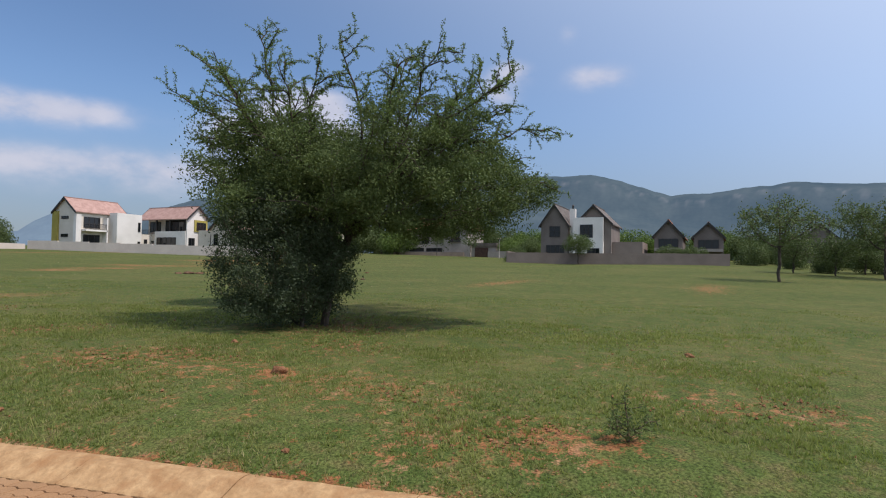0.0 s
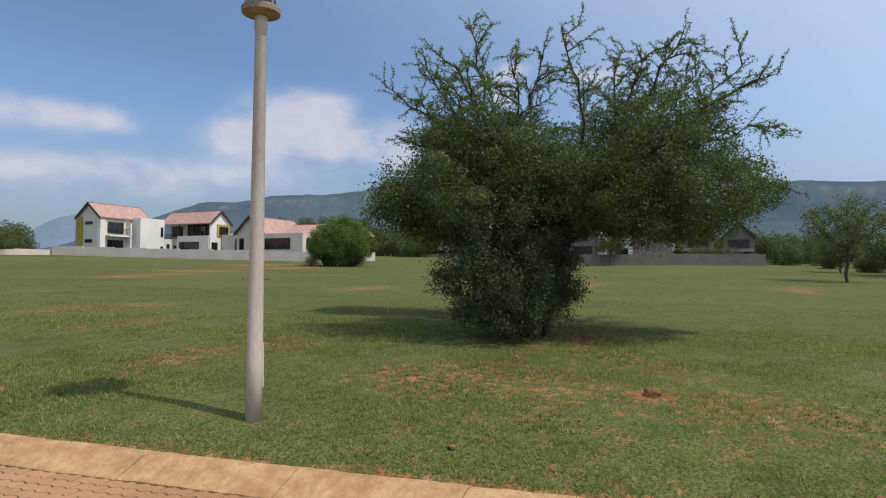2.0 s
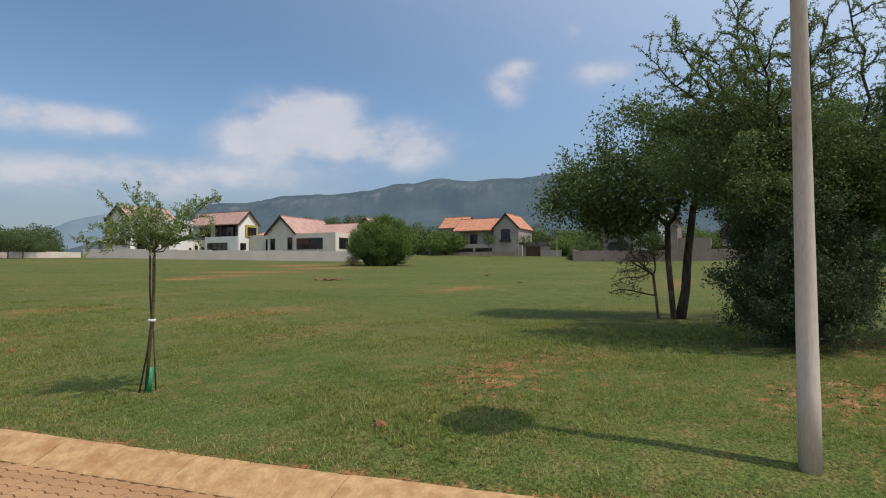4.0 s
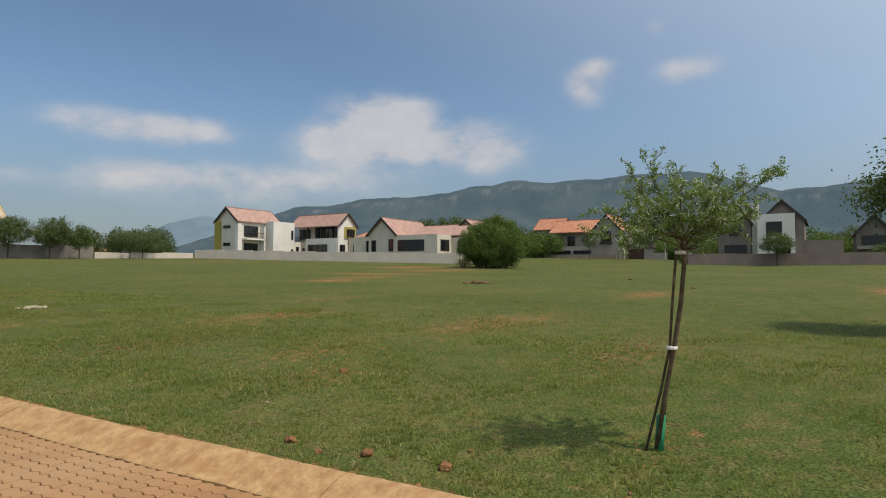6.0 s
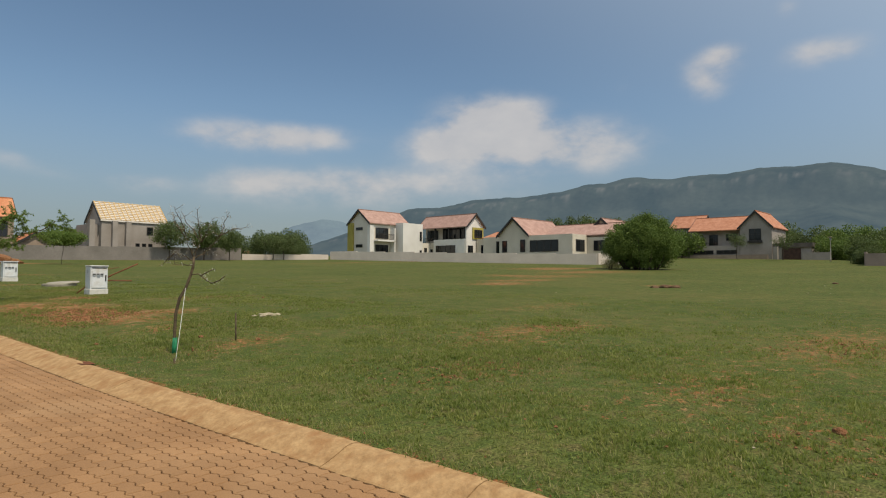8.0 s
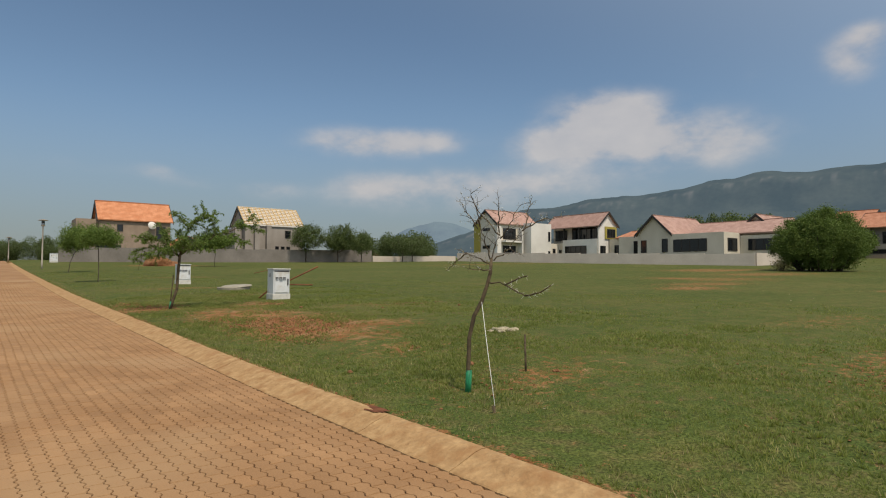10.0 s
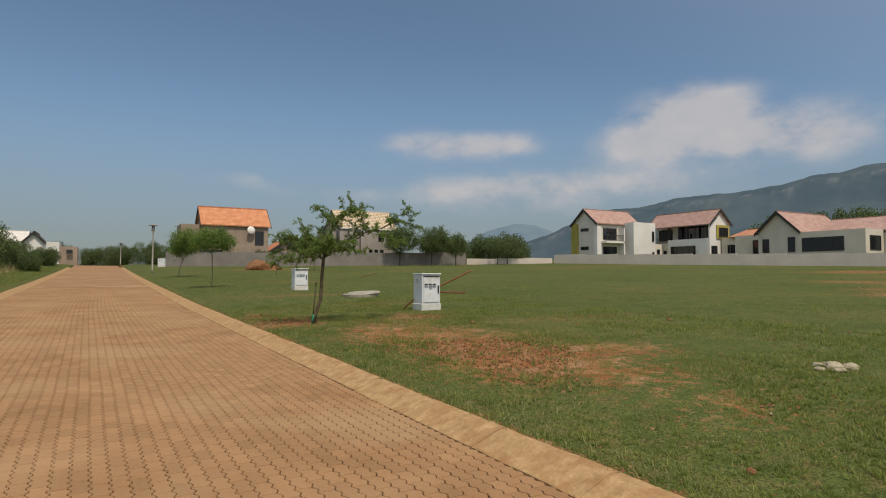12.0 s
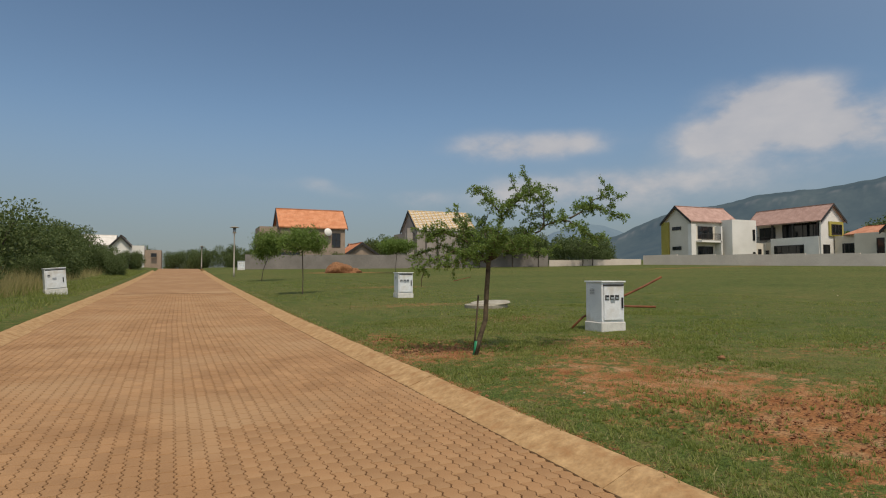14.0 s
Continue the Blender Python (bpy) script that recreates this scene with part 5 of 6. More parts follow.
# the small shrub near the kerb
tree("small_bush", (4.58, 2.28), [(0, 0, -0.03), (0.0, 0.0, 0.05)],
     [blob(0.0, 0, 0.16, 0.14, 0.12, 34), blob(0.17, 0, 0.14, 0.10, 0.09, 18), blob(-0.13, 0, 0.15, 0.09, 0.10, 16), blob(-0.03, 0, 0.38, 0.04, 0.10, 10), blob(0.12, -0.05, 0.27, 0.05, 0.08, 8), blob(-0.12, 0, 0.30, 0.04, 0.06, 6)],
     "small thorny bush sprouting from the turf", "bush", step=0.045, reach=0.4, kill=0.045, tip=0.003, limit=0.008, per=9, spread=0.022, leaf=0.032, ratio=0.35, mat=M_ACACIA, most=0.012, fill=2, fill_spread=0.025, bark=M_TWIG)


def sapling(name, base, trunk, blobs, label, **k):
    a = dict(step=0.09, reach=0.7, kill=0.11, tip=0.004, limit=0.0095, per=13, spread=0.045, leaf=0.05, mat=M_FRESH, most=0.032, group="young trees along the road")
    a.update(k)
    return tree(name, base, trunk, blobs, label, **a)


def sleeve(base, dx, dy, tall=0.3):
    """The green plastic guard round a young trunk, standing on the soil."""
    x, y = base
    z = H(x, y) - 0.02
    v, f = tube_rings([(x, y, z), (x + dx * 0.5, y + dy * 0.5, z + tall * 0.5), (x + dx, y + dy, z + tall)], [0.034, 0.033, 0.032], 12)
    ob = link_mesh("trunk_guard", v, f, M_SLEEVE, True)
    return tagged(ob, "bright green plastic guard round the foot of a sapling", "tree guard", "tree guards")


def stake(pts, r=0.014, label="thin dark metal stake standing in the turf"):
    v, f = tube_rings(pts, [r] * len(pts), 7)
    return tagged(link_mesh("stake", v, f, M_TWIG, True), label, "stake", "stakes")


def rope(a, b, r=0.006):
    v, f = tube_rings([a, tuple((p + q) / 2 - (0.02 if i == 2 else 0) for i, (p, q) in enumerate(zip(a, b))), b], [r] * 3, 6)
    return tagged(link_mesh("guy_rope", v, f, M_TIE, True), "pale rope tying the leaning sapling to a peg", "rope")


# sapling between two stakes
sx, sy = 2.61, 15.25
sz = H(sx, sy)


def beside(x, y, ra, rb, r, q, z):
    """A place r metres across and q along a line of sight (ra, rb), z above the ground at (x, y)."""
    return (x + r * ra - q * rb, y + r * rb + q * ra, H(x, y) + z)


def s1(r, q, z):
    return beside(sx, sy, 0.533, -0.846, r, q, z)


young = thing("sapling", sx, sy, sz, "staked thorn sapling with a flat feathery crown", "tree", "young trees along the road")
v, f = tube_rings([s1(0, 0, -0.05), s1(0.05, -0.06, 0.4), s1(0.10, -0.12, 0.77), s1(0.13, -0.18, 1.1), s1(0.145, -0.23, 1.46), s1(0.13, -0.24, 1.56)], [0.019, 0.018, 0.017, 0.017, 0.016, 0.013], 8)
part_np("trunk", v, f, M_TWIG, young, "", True)
limbs = [(s1(0.135, -0.23, 1.48 + 0.06 * (i % 2)), s1(0.87 * r + 0.135, q - 0.23, 1.48 + 0.78 * z), b) for i, (r, q, z, b) in enumerate((
    (-0.24, 0.1, 0.84, -0.03), (-0.49, -0.1, 0.64, 0.04), (-0.36, 0.35, 0.60, 0.03), (-0.62, 0.15, 0.36, 0.06), (-0.78, -0.1, 0.13, 0.08), (-0.52, -0.3, 0.12, 0.08), (0.18, -0.3, 0.62, 0.0),
    (0.40, 0.25, 0.68, 0.0), (0.55, 0.0, 0.72, -0.02), (0.76, -0.1, 0.78, -0.03), (0.58, 0.3, 0.31, 0.05), (0.36, -0.35, 0.27, 0.05), (0.0, 0.4, 0.45, 0.02), (0.10, -0.45, 0.38, 0.02), (-0.05, 0.0, 0.66, 0.0), (-0.16, -0.25, 0.52, 0.02), (0.28, 0.05, 0.50, 0.02), (-0.35, 0.1, 0.22, 0.06), (0.42, 0.0, 0.16, 0.08)))]
feathered(young, limbs, 0.0065, M_FRESH, M_TWIG, side=(5, 0.22), twig=(0.040, 0.11), leaf=(0.013, 4, 0.024), droop=0.03, clear=0.22, spread=0.011, thorn=0.045)
sleeve((sx + 0.012, sy - 0.02), 0.012, -0.018, 0.28)
stake([s1(-0.09, 0.02, -0.1), s1(0.03, -0.04, 0.45), s1(0.08, -0.09, 0.78), s1(0.08, -0.15, 1.1), s1(0.095, -0.2, 1.49)], 0.010, "tall brown stake leaning against a sapling")
stake([s1(0.075, 0.10, -0.1), s1(0.085, 0.0, 0.4), s1(0.095, -0.09, 0.80)], 0.008, "thin stake tied to a sapling")
for r, q, dz in ((0.09, -0.105, 0.77), (0.12, -0.215, 1.46)):
    bm = bmesh.new()
    ox, oy, oz = s1(r, q, dz)
    lathe(bm, ((0.038, oz - 0.012), (0.042, oz), (0.038, oz + 0.012)), ox, oy, 10)
    me = bpy.data.meshes.new("strap")
    bm.to_mesh(me)
    bm.free()
    me.materials.append(M_TIE)
    tagged(new("strap", me), "white strap binding a sapling to its stakes", "strap", "straps")

# leaning bare sapling with its rope
bx, by = 1.50, 26.93
bz = H(bx, by)


def s2(r, q, z):
    return beside(bx, by, 0.8415, -0.540, r, q, z)


bare = thing("bare_sapling", bx, by, bz, "leaning sapling with bare dark twigs and white thorns", "tree", "young trees along the road")
v, f = tube_rings([s2(0, 0, -0.05), s2(0, 0, 0.2), s2(0.01, 0, 0.56), s2(0.06, 0, 0.79), s2(0.14, 0, 0.94), s2(0.20, 0, 1.12), s2(0.235, 0, 1.25), s2(0.245, 0, 1.40)], [0.024, 0.023, 0.022, 0.023, 0.022, 0.020, 0.020, 0.015], 9)
part_np("trunk", v, f, M_TWIG, bare, "", True)
limbs = [(s2(a, 0, b), s2(r, q, z), w) for a, b, r, q, z, w in (
    (0.24, 1.36, 0.34, 0.02, 1.67, 0.05), (0.34, 1.65, 0.03, 0.12, 2.09, -0.05), (0.33, 1.68, 0.29, -0.15, 2.06, 0.0), (0.34, 1.62, 0.51, -0.2, 1.95, -0.05),
    (0.27, 1.38, 0.60, 0.05, 1.72, -0.06), (0.60, 1.72, 0.72, 0.12, 2.09, 0.0), (0.58, 1.70, 0.98, -0.05, 1.86, 0.08), (0.24, 1.38, 0.10, -0.1, 1.74, 0.05), (0.10, 1.72, -0.07, 0.05, 1.99, 0.0), (0.12, 1.74, 0.0, -0.2, 2.12, 0.0),
    (0.24, 1.34, -0.03, 0.1, 1.46, 0.06), (-0.02, 1.45, -0.2, 0.15, 1.28, 0.06), (0.23, 1.26, -0.03, -0.15, 1.27, 0.06))]
feathered(bare, limbs, 0.0085, M_DRY, M_TWIG, side=(3, 0.2), twig=(0.07, 0.10), leaf=(0.05, 1, 0.02), clear=0.15, spread=0.012, thorn=0.03)
low = [(s2(0.21, 0, 1.15), s2(0.38, -0.18, 1.12), 0.05), (s2(0.375, -0.18, 1.12), s2(0.53, -0.38, 1.02), -0.02), (s2(0.525, -0.38, 1.02), s2(0.74, -0.60, 1.13), -0.09), (s2(0.36, -0.16, 1.12), s2(0.57, -0.30, 1.22), 0.03)]
v, f = join_tubes([tube_rings(bent(p, q, 6, b, 0.02).tolist(), list(np.linspace(0.0095, 0.006, 6)), 6) for p, q, b in low])
part_np("branch", v, f, M_TWIG, bare, "low crooked branch", True)
spikes = []
for p, q, b in low[1:]:
    for g in along(bent(p, q, 6, b, 0.0), 0.018)[0]:
        t = rng.normal(0, 1, 3)
        spikes.append(tube_rings([g.tolist(), (g + t / np.linalg.norm(t) * 0.045).tolist()], [0.002, 0.0007], 3))
v, f = join_tubes(spikes)
tagged(part_np("thorn_cover", v, f, M_TIE, bare, "long white thorns"), kind="stuff")
sleeve((bx, by), 0.01, 0.0, 0.24)
px, py = 1.176, 26.14
rope(s2(0.14, -0.02, 0.94), (px, py, H(px, py) + 0.03), 0.0034)
stake([(px, py, H(px, py) - 0.1), (px - 0.02, py, H(px, py) + 0.06)], 0.015, "short dark peg holding a rope")
for x, y, tall, lean in ((2.62, 27.20, 0.45, 0.0),):
    z = H(x, y)
    stake([(x, y, z - 0.1), (x - lean, y + 0.02, z + tall)], 0.013)

# the leafy sapling by the kiosk and its neighbours along the road
lx, ly = 1.21, 38.65


def s3(r, q, z):
    return beside(lx, ly, 0.919, -0.395, r, q, z)


leafy = thing("sapling", lx, ly, H(lx, ly), "leafy thorn sapling with drooping branches beside the kerb", "tree", "young trees along the road")
v, f = tube_rings([s3(0, 0, -0.05), s3(0.06, 0, 0.2), s3(0.16, 0, 0.51), s3(0.18, 0, 0.94), s3(0.21, 0, 1.34), s3(0.24, 0, 1.5)], [0.04, 0.038, 0.036, 0.036, 0.034, 0.026], 9)
part_np("trunk", v, f, M_TWIG, leafy, "", True)
limbs = [(s3(a, 0, b), s3(r, q, z), w) for a, b, r, q, z, w in (
    (0.22, 1.40, 0.42, 0.0, 2.10, 0.0), (0.42, 2.05, 0.16, 0.1, 2.40, 0.0), (0.40, 2.0, 0.64, -0.1, 2.34, 0.04), (0.60, 2.25, 1.06, 0.1, 2.48, 0.08), (0.24, 1.42, 1.05, 0.15, 1.95, 0.05), (1.02, 1.9, 1.05, 0.0, 2.30, 0.0),
    (0.90, 1.80, 1.45, 0.0, 2.05, 0.06), (1.42, 2.02, 2.03, 0.0, 2.50, -0.03), (1.60, 2.2, 2.17, 0.1, 2.03, 0.12), (1.30, 2.0, 1.73, -0.1, 1.70, 0.14), (0.21, 1.36, -0.28, 0.1, 2.08, 0.08), (0.20, 1.34, -0.55, -0.1, 1.85, 0.10),
    (0.20, 1.34, -0.86, 0.2, 1.50, 0.14), (0.20, 1.36, -0.80, -0.2, 1.25, 0.20), (0.20, 1.36, -0.35, -0.3, 1.28, 0.16), (-0.3, 1.75, -0.72, 0.0, 1.75, 0.1), (0.22, 1.42, 0.12, 0.3, 2.0, 0.05), (0.24, 1.40, 0.95, -0.35, 1.50, 0.12), (0.24, 1.42, 0.75, 0.4, 1.62, 0.10), (0.22, 1.40, 0.30, -0.5, 1.72, 0.10))]
feathered(leafy, limbs, 0.014, M_FRESH, M_TWIG, side=(3, 0.34), twig=(0.05, 0.20), leaf=(0.022, 5, 0.042), droop=0.28, clear=0.18, spread=0.017)
v, f = tube_rings(bent(s3(-0.66, 0.2, 1.5), s3(-0.80, 0.2, 1.0), 6, 0.05, 0.03).tolist(), [0.008] * 5 + [0.004], 5)
part_np("branch", v, f, M_TWIG, leafy, "bare drooping branch", True)
sleeve((lx, ly), 0.03, -0.012, 0.22)
stake([s3(-0.02, 0.06, -0.1), s3(0.06, 0.05, 0.88)], 0.014, "thin stake beside a sapling")
sapling("sapling", (1.87, 56.2), [(0, 0, -0.03), (0.02, 0, 0.6), (0.0, 0, 1.2), (-0.02, 0, 1.75)],
        [(0, 0, 2.3, 0.85, 0.85, 0.5, 130), (-0.55, 0, 2.05, 0.5, 0.6, 0.35, 50), (0.6, 0, 2.1, 0.45, 0.6, 0.35, 50)], "young thorn tree with a flat open crown", fill=24, fill_spread=0.12, step=0.12, kill=0.16, per=16, leaf=0.09, spread=0.09, limit=0.013, most=0.05, reach=1.0)
sapling("sapling", (2.16, 72.8), [(0, 0, -0.03), (0.1, 0, 0.7), (0.3, 0, 1.3), (0.6, 0, 1.9)],
        [(0.6, 0, 2.6, 1.25, 1.25, 0.8, 170), (0.3, 0, 2.1, 1.0, 1.0, 0.5, 80)], "young leaning thorn tree with a rounded crown", fill=26, fill_spread=0.18, step=0.16, kill=0.2, per=18, leaf=0.12, spread=0.12, limit=0.016, most=0.07, reach=1.3)
sapling("sapling", (16.9, 88.3), [(0, 0, -0.03), (0.0, 0, 0.7), (0.1, 0, 1.4), (0.1, 0, 1.9)],
        [(0, 0, 2.8, 2.0, 1.8, 0.55, 170), (0, 0, 2.4, 1.6, 1.6, 0.3, 70)], "young thorn tree with a low umbrella crown", fill=26, fill_spread=0.2, step=0.2, kill=0.25, per=20, leaf=0.16, spread=0.15, limit=0.02, most=0.09, reach=1.6)

# single trees across the field
def field_tree(base, wide, tall, clear, label, name="field_tree", mat=None, per=22, leaf=0.2, group="", n=260, lean=0.0):
    t = [(0, 0, -0.15), (lean * 0.3, 0.1, clear * 0.35), (lean * 0.6, 0.0, clear * 0.7), (lean, 0.05, clear)]
    m_ = (tall + clear) / 2
    bl = [(lean, 0, m_, wide * 0.5, wide * 0.5, (tall - clear) * 0.42, n)]
    for i in range(5):
        a = 2 * math.pi * i / 5 + wide
        bl.append((lean + math.cos(a) * wide * 0.3, math.sin(a) * wide * 0.3, m_ + (tall - clear) * rng.uniform(-0.18, 0.28), wide * 0.26, wide * 0.26, (tall - clear) * 0.24, n // 6))
    return tree(name, base, t, bl, label, step=0.32, reach=wide * 0.5, kill=0.4, tip=0.014, limit=0.05, per=per, spread=0.22, leaf=leaf, mat=mat or M_FAR, most=0.22, group=group)


field_tree((47.0, -2.3), 5.9, 6.1, 1.7, "spreading thorn tree standing alone in the field", per=16, leaf=0.17, lean=-0.5)
field_tree((62.0, -11.5), 8.5, 7.6, 1.6, "broad grey-green tree at the edge of the wood", per=20, leaf=0.2)
field_tree((86.0, 19.4), 4.4, 4.3, 1.3, "small dark tree in front of the brown wall", per=34, leaf=0.18, lean=-0.4, n=170, mat=M_ACACIA)
field_tree((40.6, 106.2), 5.0, 6.2, 1.2, "dark rounded tree in front of the grey wall", n=220, mat=M_ACACIA, per=30)
field_tree((36.2, 108.0), 5.4, 6.6, 1.2, "dark rounded tree in front of the grey wall", n=220, mat=M_ACACIA, per=30)
field_tree((43.5, 104.0), 3.6, 5.0, 1.0, "dark rounded tree in front of the grey wall", n=150, mat=M_ACACIA, per=30)
field_tree((50.5, 103.2), 4.0, 4.2, 0.7, "low dark tree before the far wall", n=150)
field_tree((53.6, 105.0), 4.6, 4.6, 0.8, "low dark tree before the far wall", n=170)
field_tree((105.8, 50.6), 3.0, 4.6, 1.8, "small ornamental tree before the terracotta house", n=90, leaf=0.16)
field_tree((105.5, 43.6), 3.2, 4.4, 1.8, "small ornamental tree before the terracotta house", n=90, leaf=0.16)


def thicket(name, base, rx, ry, tall, label, category="bush", mat=None, n=5200, leaf=0.26, group=""):
    """A dense rounded bush standing on the ground: short stems and lumpy leaf masses."""
    x, y = base
    z = H(x, y)
    ob = thing(name, x, y, z, label, category, group)
    c = []
    k = 26
    for i in range(k):
        a, r = rng.uniform(0, 2 * math.pi), math.sqrt(rng.uniform(0, 1)) * 0.78
        h_ = rng.uniform(0.13, 0.78) * (1 - 0.35 * r * r)
        cc = np.array((x + math.cos(a) * r * rx, y + math.sin(a) * r * ry, z + h_ * tall))
        p = rng.normal(0, 1, (n // k, 3))
        p /= np.linalg.norm(p, axis=1)[:, None]
        p *= (rng.uniform(0.55, 1.05, n // k))[:, None]
        c.append(cc + p * (rx * 0.34, ry * 0.34, tall * 0.27))
    c = np.concatenate(c)
    c = c[c[:, 2] > z + 0.03]
    v, f = leaf_cards(c, leaf, 0.55)
    part_np("foliage", v, f, mat or M_FAR, ob)
    vs, fs = [], []
    for i in range(6):
        a = 2 * math.pi * i / 6
        q = rng.uniform(0.35, 0.6)
        v, f = tube_rings([(x + 0.1 * math.cos(a), y + 0.1 * math.sin(a), z - 0.1), (x + math.cos(a) * rx * q * 0.5, y + math.sin(a) * ry * q * 0.5, z + tall * 0.35), (x + math.cos(a) * rx * q, y + math.sin(a) * ry * q, z + tall * 0.7)], [0.08, 0.05, 0.02], 6)
        fs += [tuple(t + len(vs) for t in g) for g in f]
        vs += v
    part_np("stems", vs, fs, M_BARK, ob)
    return ob


# the round bright bush before the terracotta house
def round_bush(base, wide, tall, label, clumps=420, per=170, leaf=0.13):
    """A dense dome of small leaf clumps over a thick inside, dark stems showing at its foot."""
    x, y = base
    z = H(x, y)
    ob = thing("round_bush", x, y, z, label, "bush")
    d = rng.normal(0, 1, (clumps, 3))
    d[:, 2] = np.abs(d[:, 2]) * 1.1 - 0.55
    d /= np.linalg.norm(d, axis=1)[:, None]
    swell = np.array([1 + 0.24 * noise.noise(Vector(q) * 1.9) + 0.06 * noise.noise(Vector(q) * 5) for q in d])[:, None]
    half = tall * 0.56
    mid = np.array((x, y, z + tall * 0.42))
    cc = mid + d * swell * (wide * 0.9, wide * 0.9, half * 0.9) * rng.uniform(0.86, 1.0, (clumps, 1))
    p = rng.normal(0, 1, (clumps, per, 3)) * (0.21, 0.21, 0.26) * rng.uniform(0.7, 1.3, (clumps, 1, 1))
    c = (cc[:, None] + p).reshape(-1, 3)
    v, f = leaf_cards(c[c[:, 2] > z + 0.15], leaf, 0.5)
    part_np("foliage", v, f, M_BUSH, ob)
    p = rng.normal(0, 1, (9000, 3))
    p /= np.linalg.norm(p, axis=1)[:, None]
    c = mid + p * (rng.uniform(0.2, 1, 9000) ** 0.5)[:, None] * (wide * 0.8, wide * 0.8, half * 0.82)
    v, f = leaf_cards(c[c[:, 2] > z + 0.2], 0.34, 0.6)
    part_np("inner_foliage", v, f, M_BUSH, ob)
    vs, fs = [], []
    for i in range(26):
        a = 2 * math.pi * i / 26 + rng.uniform(-0.1, 0.1)
        q = rng.uniform(0.25, 0.72)
        v, f = tube_rings([(x + q * wide * 0.7 * math.cos(a), y + q * wide * 0.7 * math.sin(a), z - 0.1), (x + math.cos(a) * wide * q, y + math.sin(a) * wide * q, z + tall * 0.2), (x + math.cos(a) * wide * q * 1.1, y + math.sin(a) * wide * q * 1.1, z + tall * 0.55)], [0.09, 0.07, 0.03], 6)
        fs += [tuple(t + len(vs) for t in g) for g in f]
        vs += v
    part_np("stems", vs, fs, M_BARK, ob)
    return ob


round_bush((58.0, 45.5), 4.0, 5.75, "large round bright green bush standing in the field")
thicket("low_brush", (55.2, 47.6), 1.0, 1.0, 1.3, "pale dry brush at the foot of the round bush", mat=M_DRY, n=1600, leaf=0.1)

# woods: copied from a few grown ones
kinds = [thicket("woodland_tree", (-13.4, 62.0), 3.6, 3.6, 5.2, "dense dark green thorn thicket beside the road", "tree", M_FAR, 13000, 0.2, "roadside thicket"),
         thicket("woodland_tree", (-11.0, 57.0), 2.5, 2.8, 4.4, "dense dark green thorn thicket beside the road", "tree", M_FAR, 11000, 0.18, "roadside thicket"),
         thicket("woodland_tree", (138, 60), 5.0, 5.0, 6.5, "dense green tree in the belt behind the houses", "tree", M_FAR, 9000, 0.36, "trees behind the houses"),
         thicket("woodland_tree", (140, 42), 5.5, 5.0, 6.0, "dense green tree in the belt behind the houses", "tree", M_BUSH, 9000, 0.36, "trees behind the houses")]
wood_rng = random.Random(3)


def wood(kind, x, y, sc, sz=1.0, group="", label=""):
    ob = copy_thing(kinds[kind], pose(x, y, H(x, y), 0, 0, wood_rng.uniform(0, 360)) @ Matrix.Diagonal((sc, sc, sc * sz, 1)))
    return tagged(ob, label, "", group)


for x, y, s in ((-12.0, 68, 0.9), (-12.0, 76, 0.8), (-14.5, 83, 0.9), (-18, 70, 1.2), (-20, 60, 1.3), (-17, 54, 1.1), (-22, 80, 1.2), (-19, 92, 1.0), (-12.6, 88, 0.85), (-13.0, 95, 0.95), (-13.6, 103, 1.05)):
    wood(wood_rng.randint(0, 1), x, y, s)
for x, y, s in ((-9.6, 95, 0.55), (-9.0, 101, 0.5), (-11.0, 108, 0.6), (-8.4, 114, 0.6), (-12, 118, 0.8), (-16, 112, 0.9), (-8.6, 123, 0.5), (-7.9, 88.5, 0.42), (-9.4, 66.5, 0.4), (-10, 79, 0.45)):
    wood(1, x, y, s, label="low green bush on the road verge", group="verge bushes")
for x, y, s in ((-9, 142, 1.0), (-4, 150, 0.9), (1, 148, 0.8), (5, 146, 0.9), (10, 150, 1.0), (-14, 140, 1.1), (4.5, 126, 0.55), (7.5, 132, 0.7), (12, 140, 0.8), (-1, 158, 1.1)):
    wood(wood_rng.randint(0, 1), x, y, s, label="dark green bush at the far end of the road", group="bushes past the road's end")
for x, y, s in ((57, 107.5, 0.4), (60, 111, 0.5), (46, 112, 0.75), (64, 118, 0.7), (60, 122, 0.8), (52, 120, 0.8), (28, 125, 0.8), (68, 125, 0.9)):
    wood(2, x, y, s, label="dark green tree beyond the field", group="trees beyond the field")
for x, y, s in ((101, 76, 1.25), (98, 88, 1.2), (100, 84, 0.95), (104, 78, 1.05), (108, 88, 1.1), (113, 72, 1.0), (118, 82, 1.2), (122, 66, 1.1), (126, 50, 1.1), (128, 44, 1.0), (124, 40, 0.8), (130, 38, 1.1), (126, 33, 0.9), (121, 36, 0.7), (134, 52, 1.3), (116, 31, 0.6),
                (138, 70, 1.4), (128, 76, 1.2), (136, 30, 1.2), (128, 24, 1.0), (140, 20, 1.2), (122, 14, 0.8), (132, 10, 1.0), (126, 2, 0.9), (138, 0, 1.1), (111, 62, 0.85), (96, 92, 0.8), (118, -4, 0.8), (126, -12, 0.9), (110, 33.5, 0.55), (114, 38, 0.6)):
    wood(wood_rng.randint(2, 3), x, y, s)
for x, y, s in ((103, 85, 1.2), (105.8, 80.6, 1.25), (104.5, 82.6, 1.0), (108.7, 75.2, 1.2), (110.5, 72.5, 0.95)):
    wood(1, x, y, s, 1.72, label="tall dark tree behind the pale low house", group="trees behind the houses")
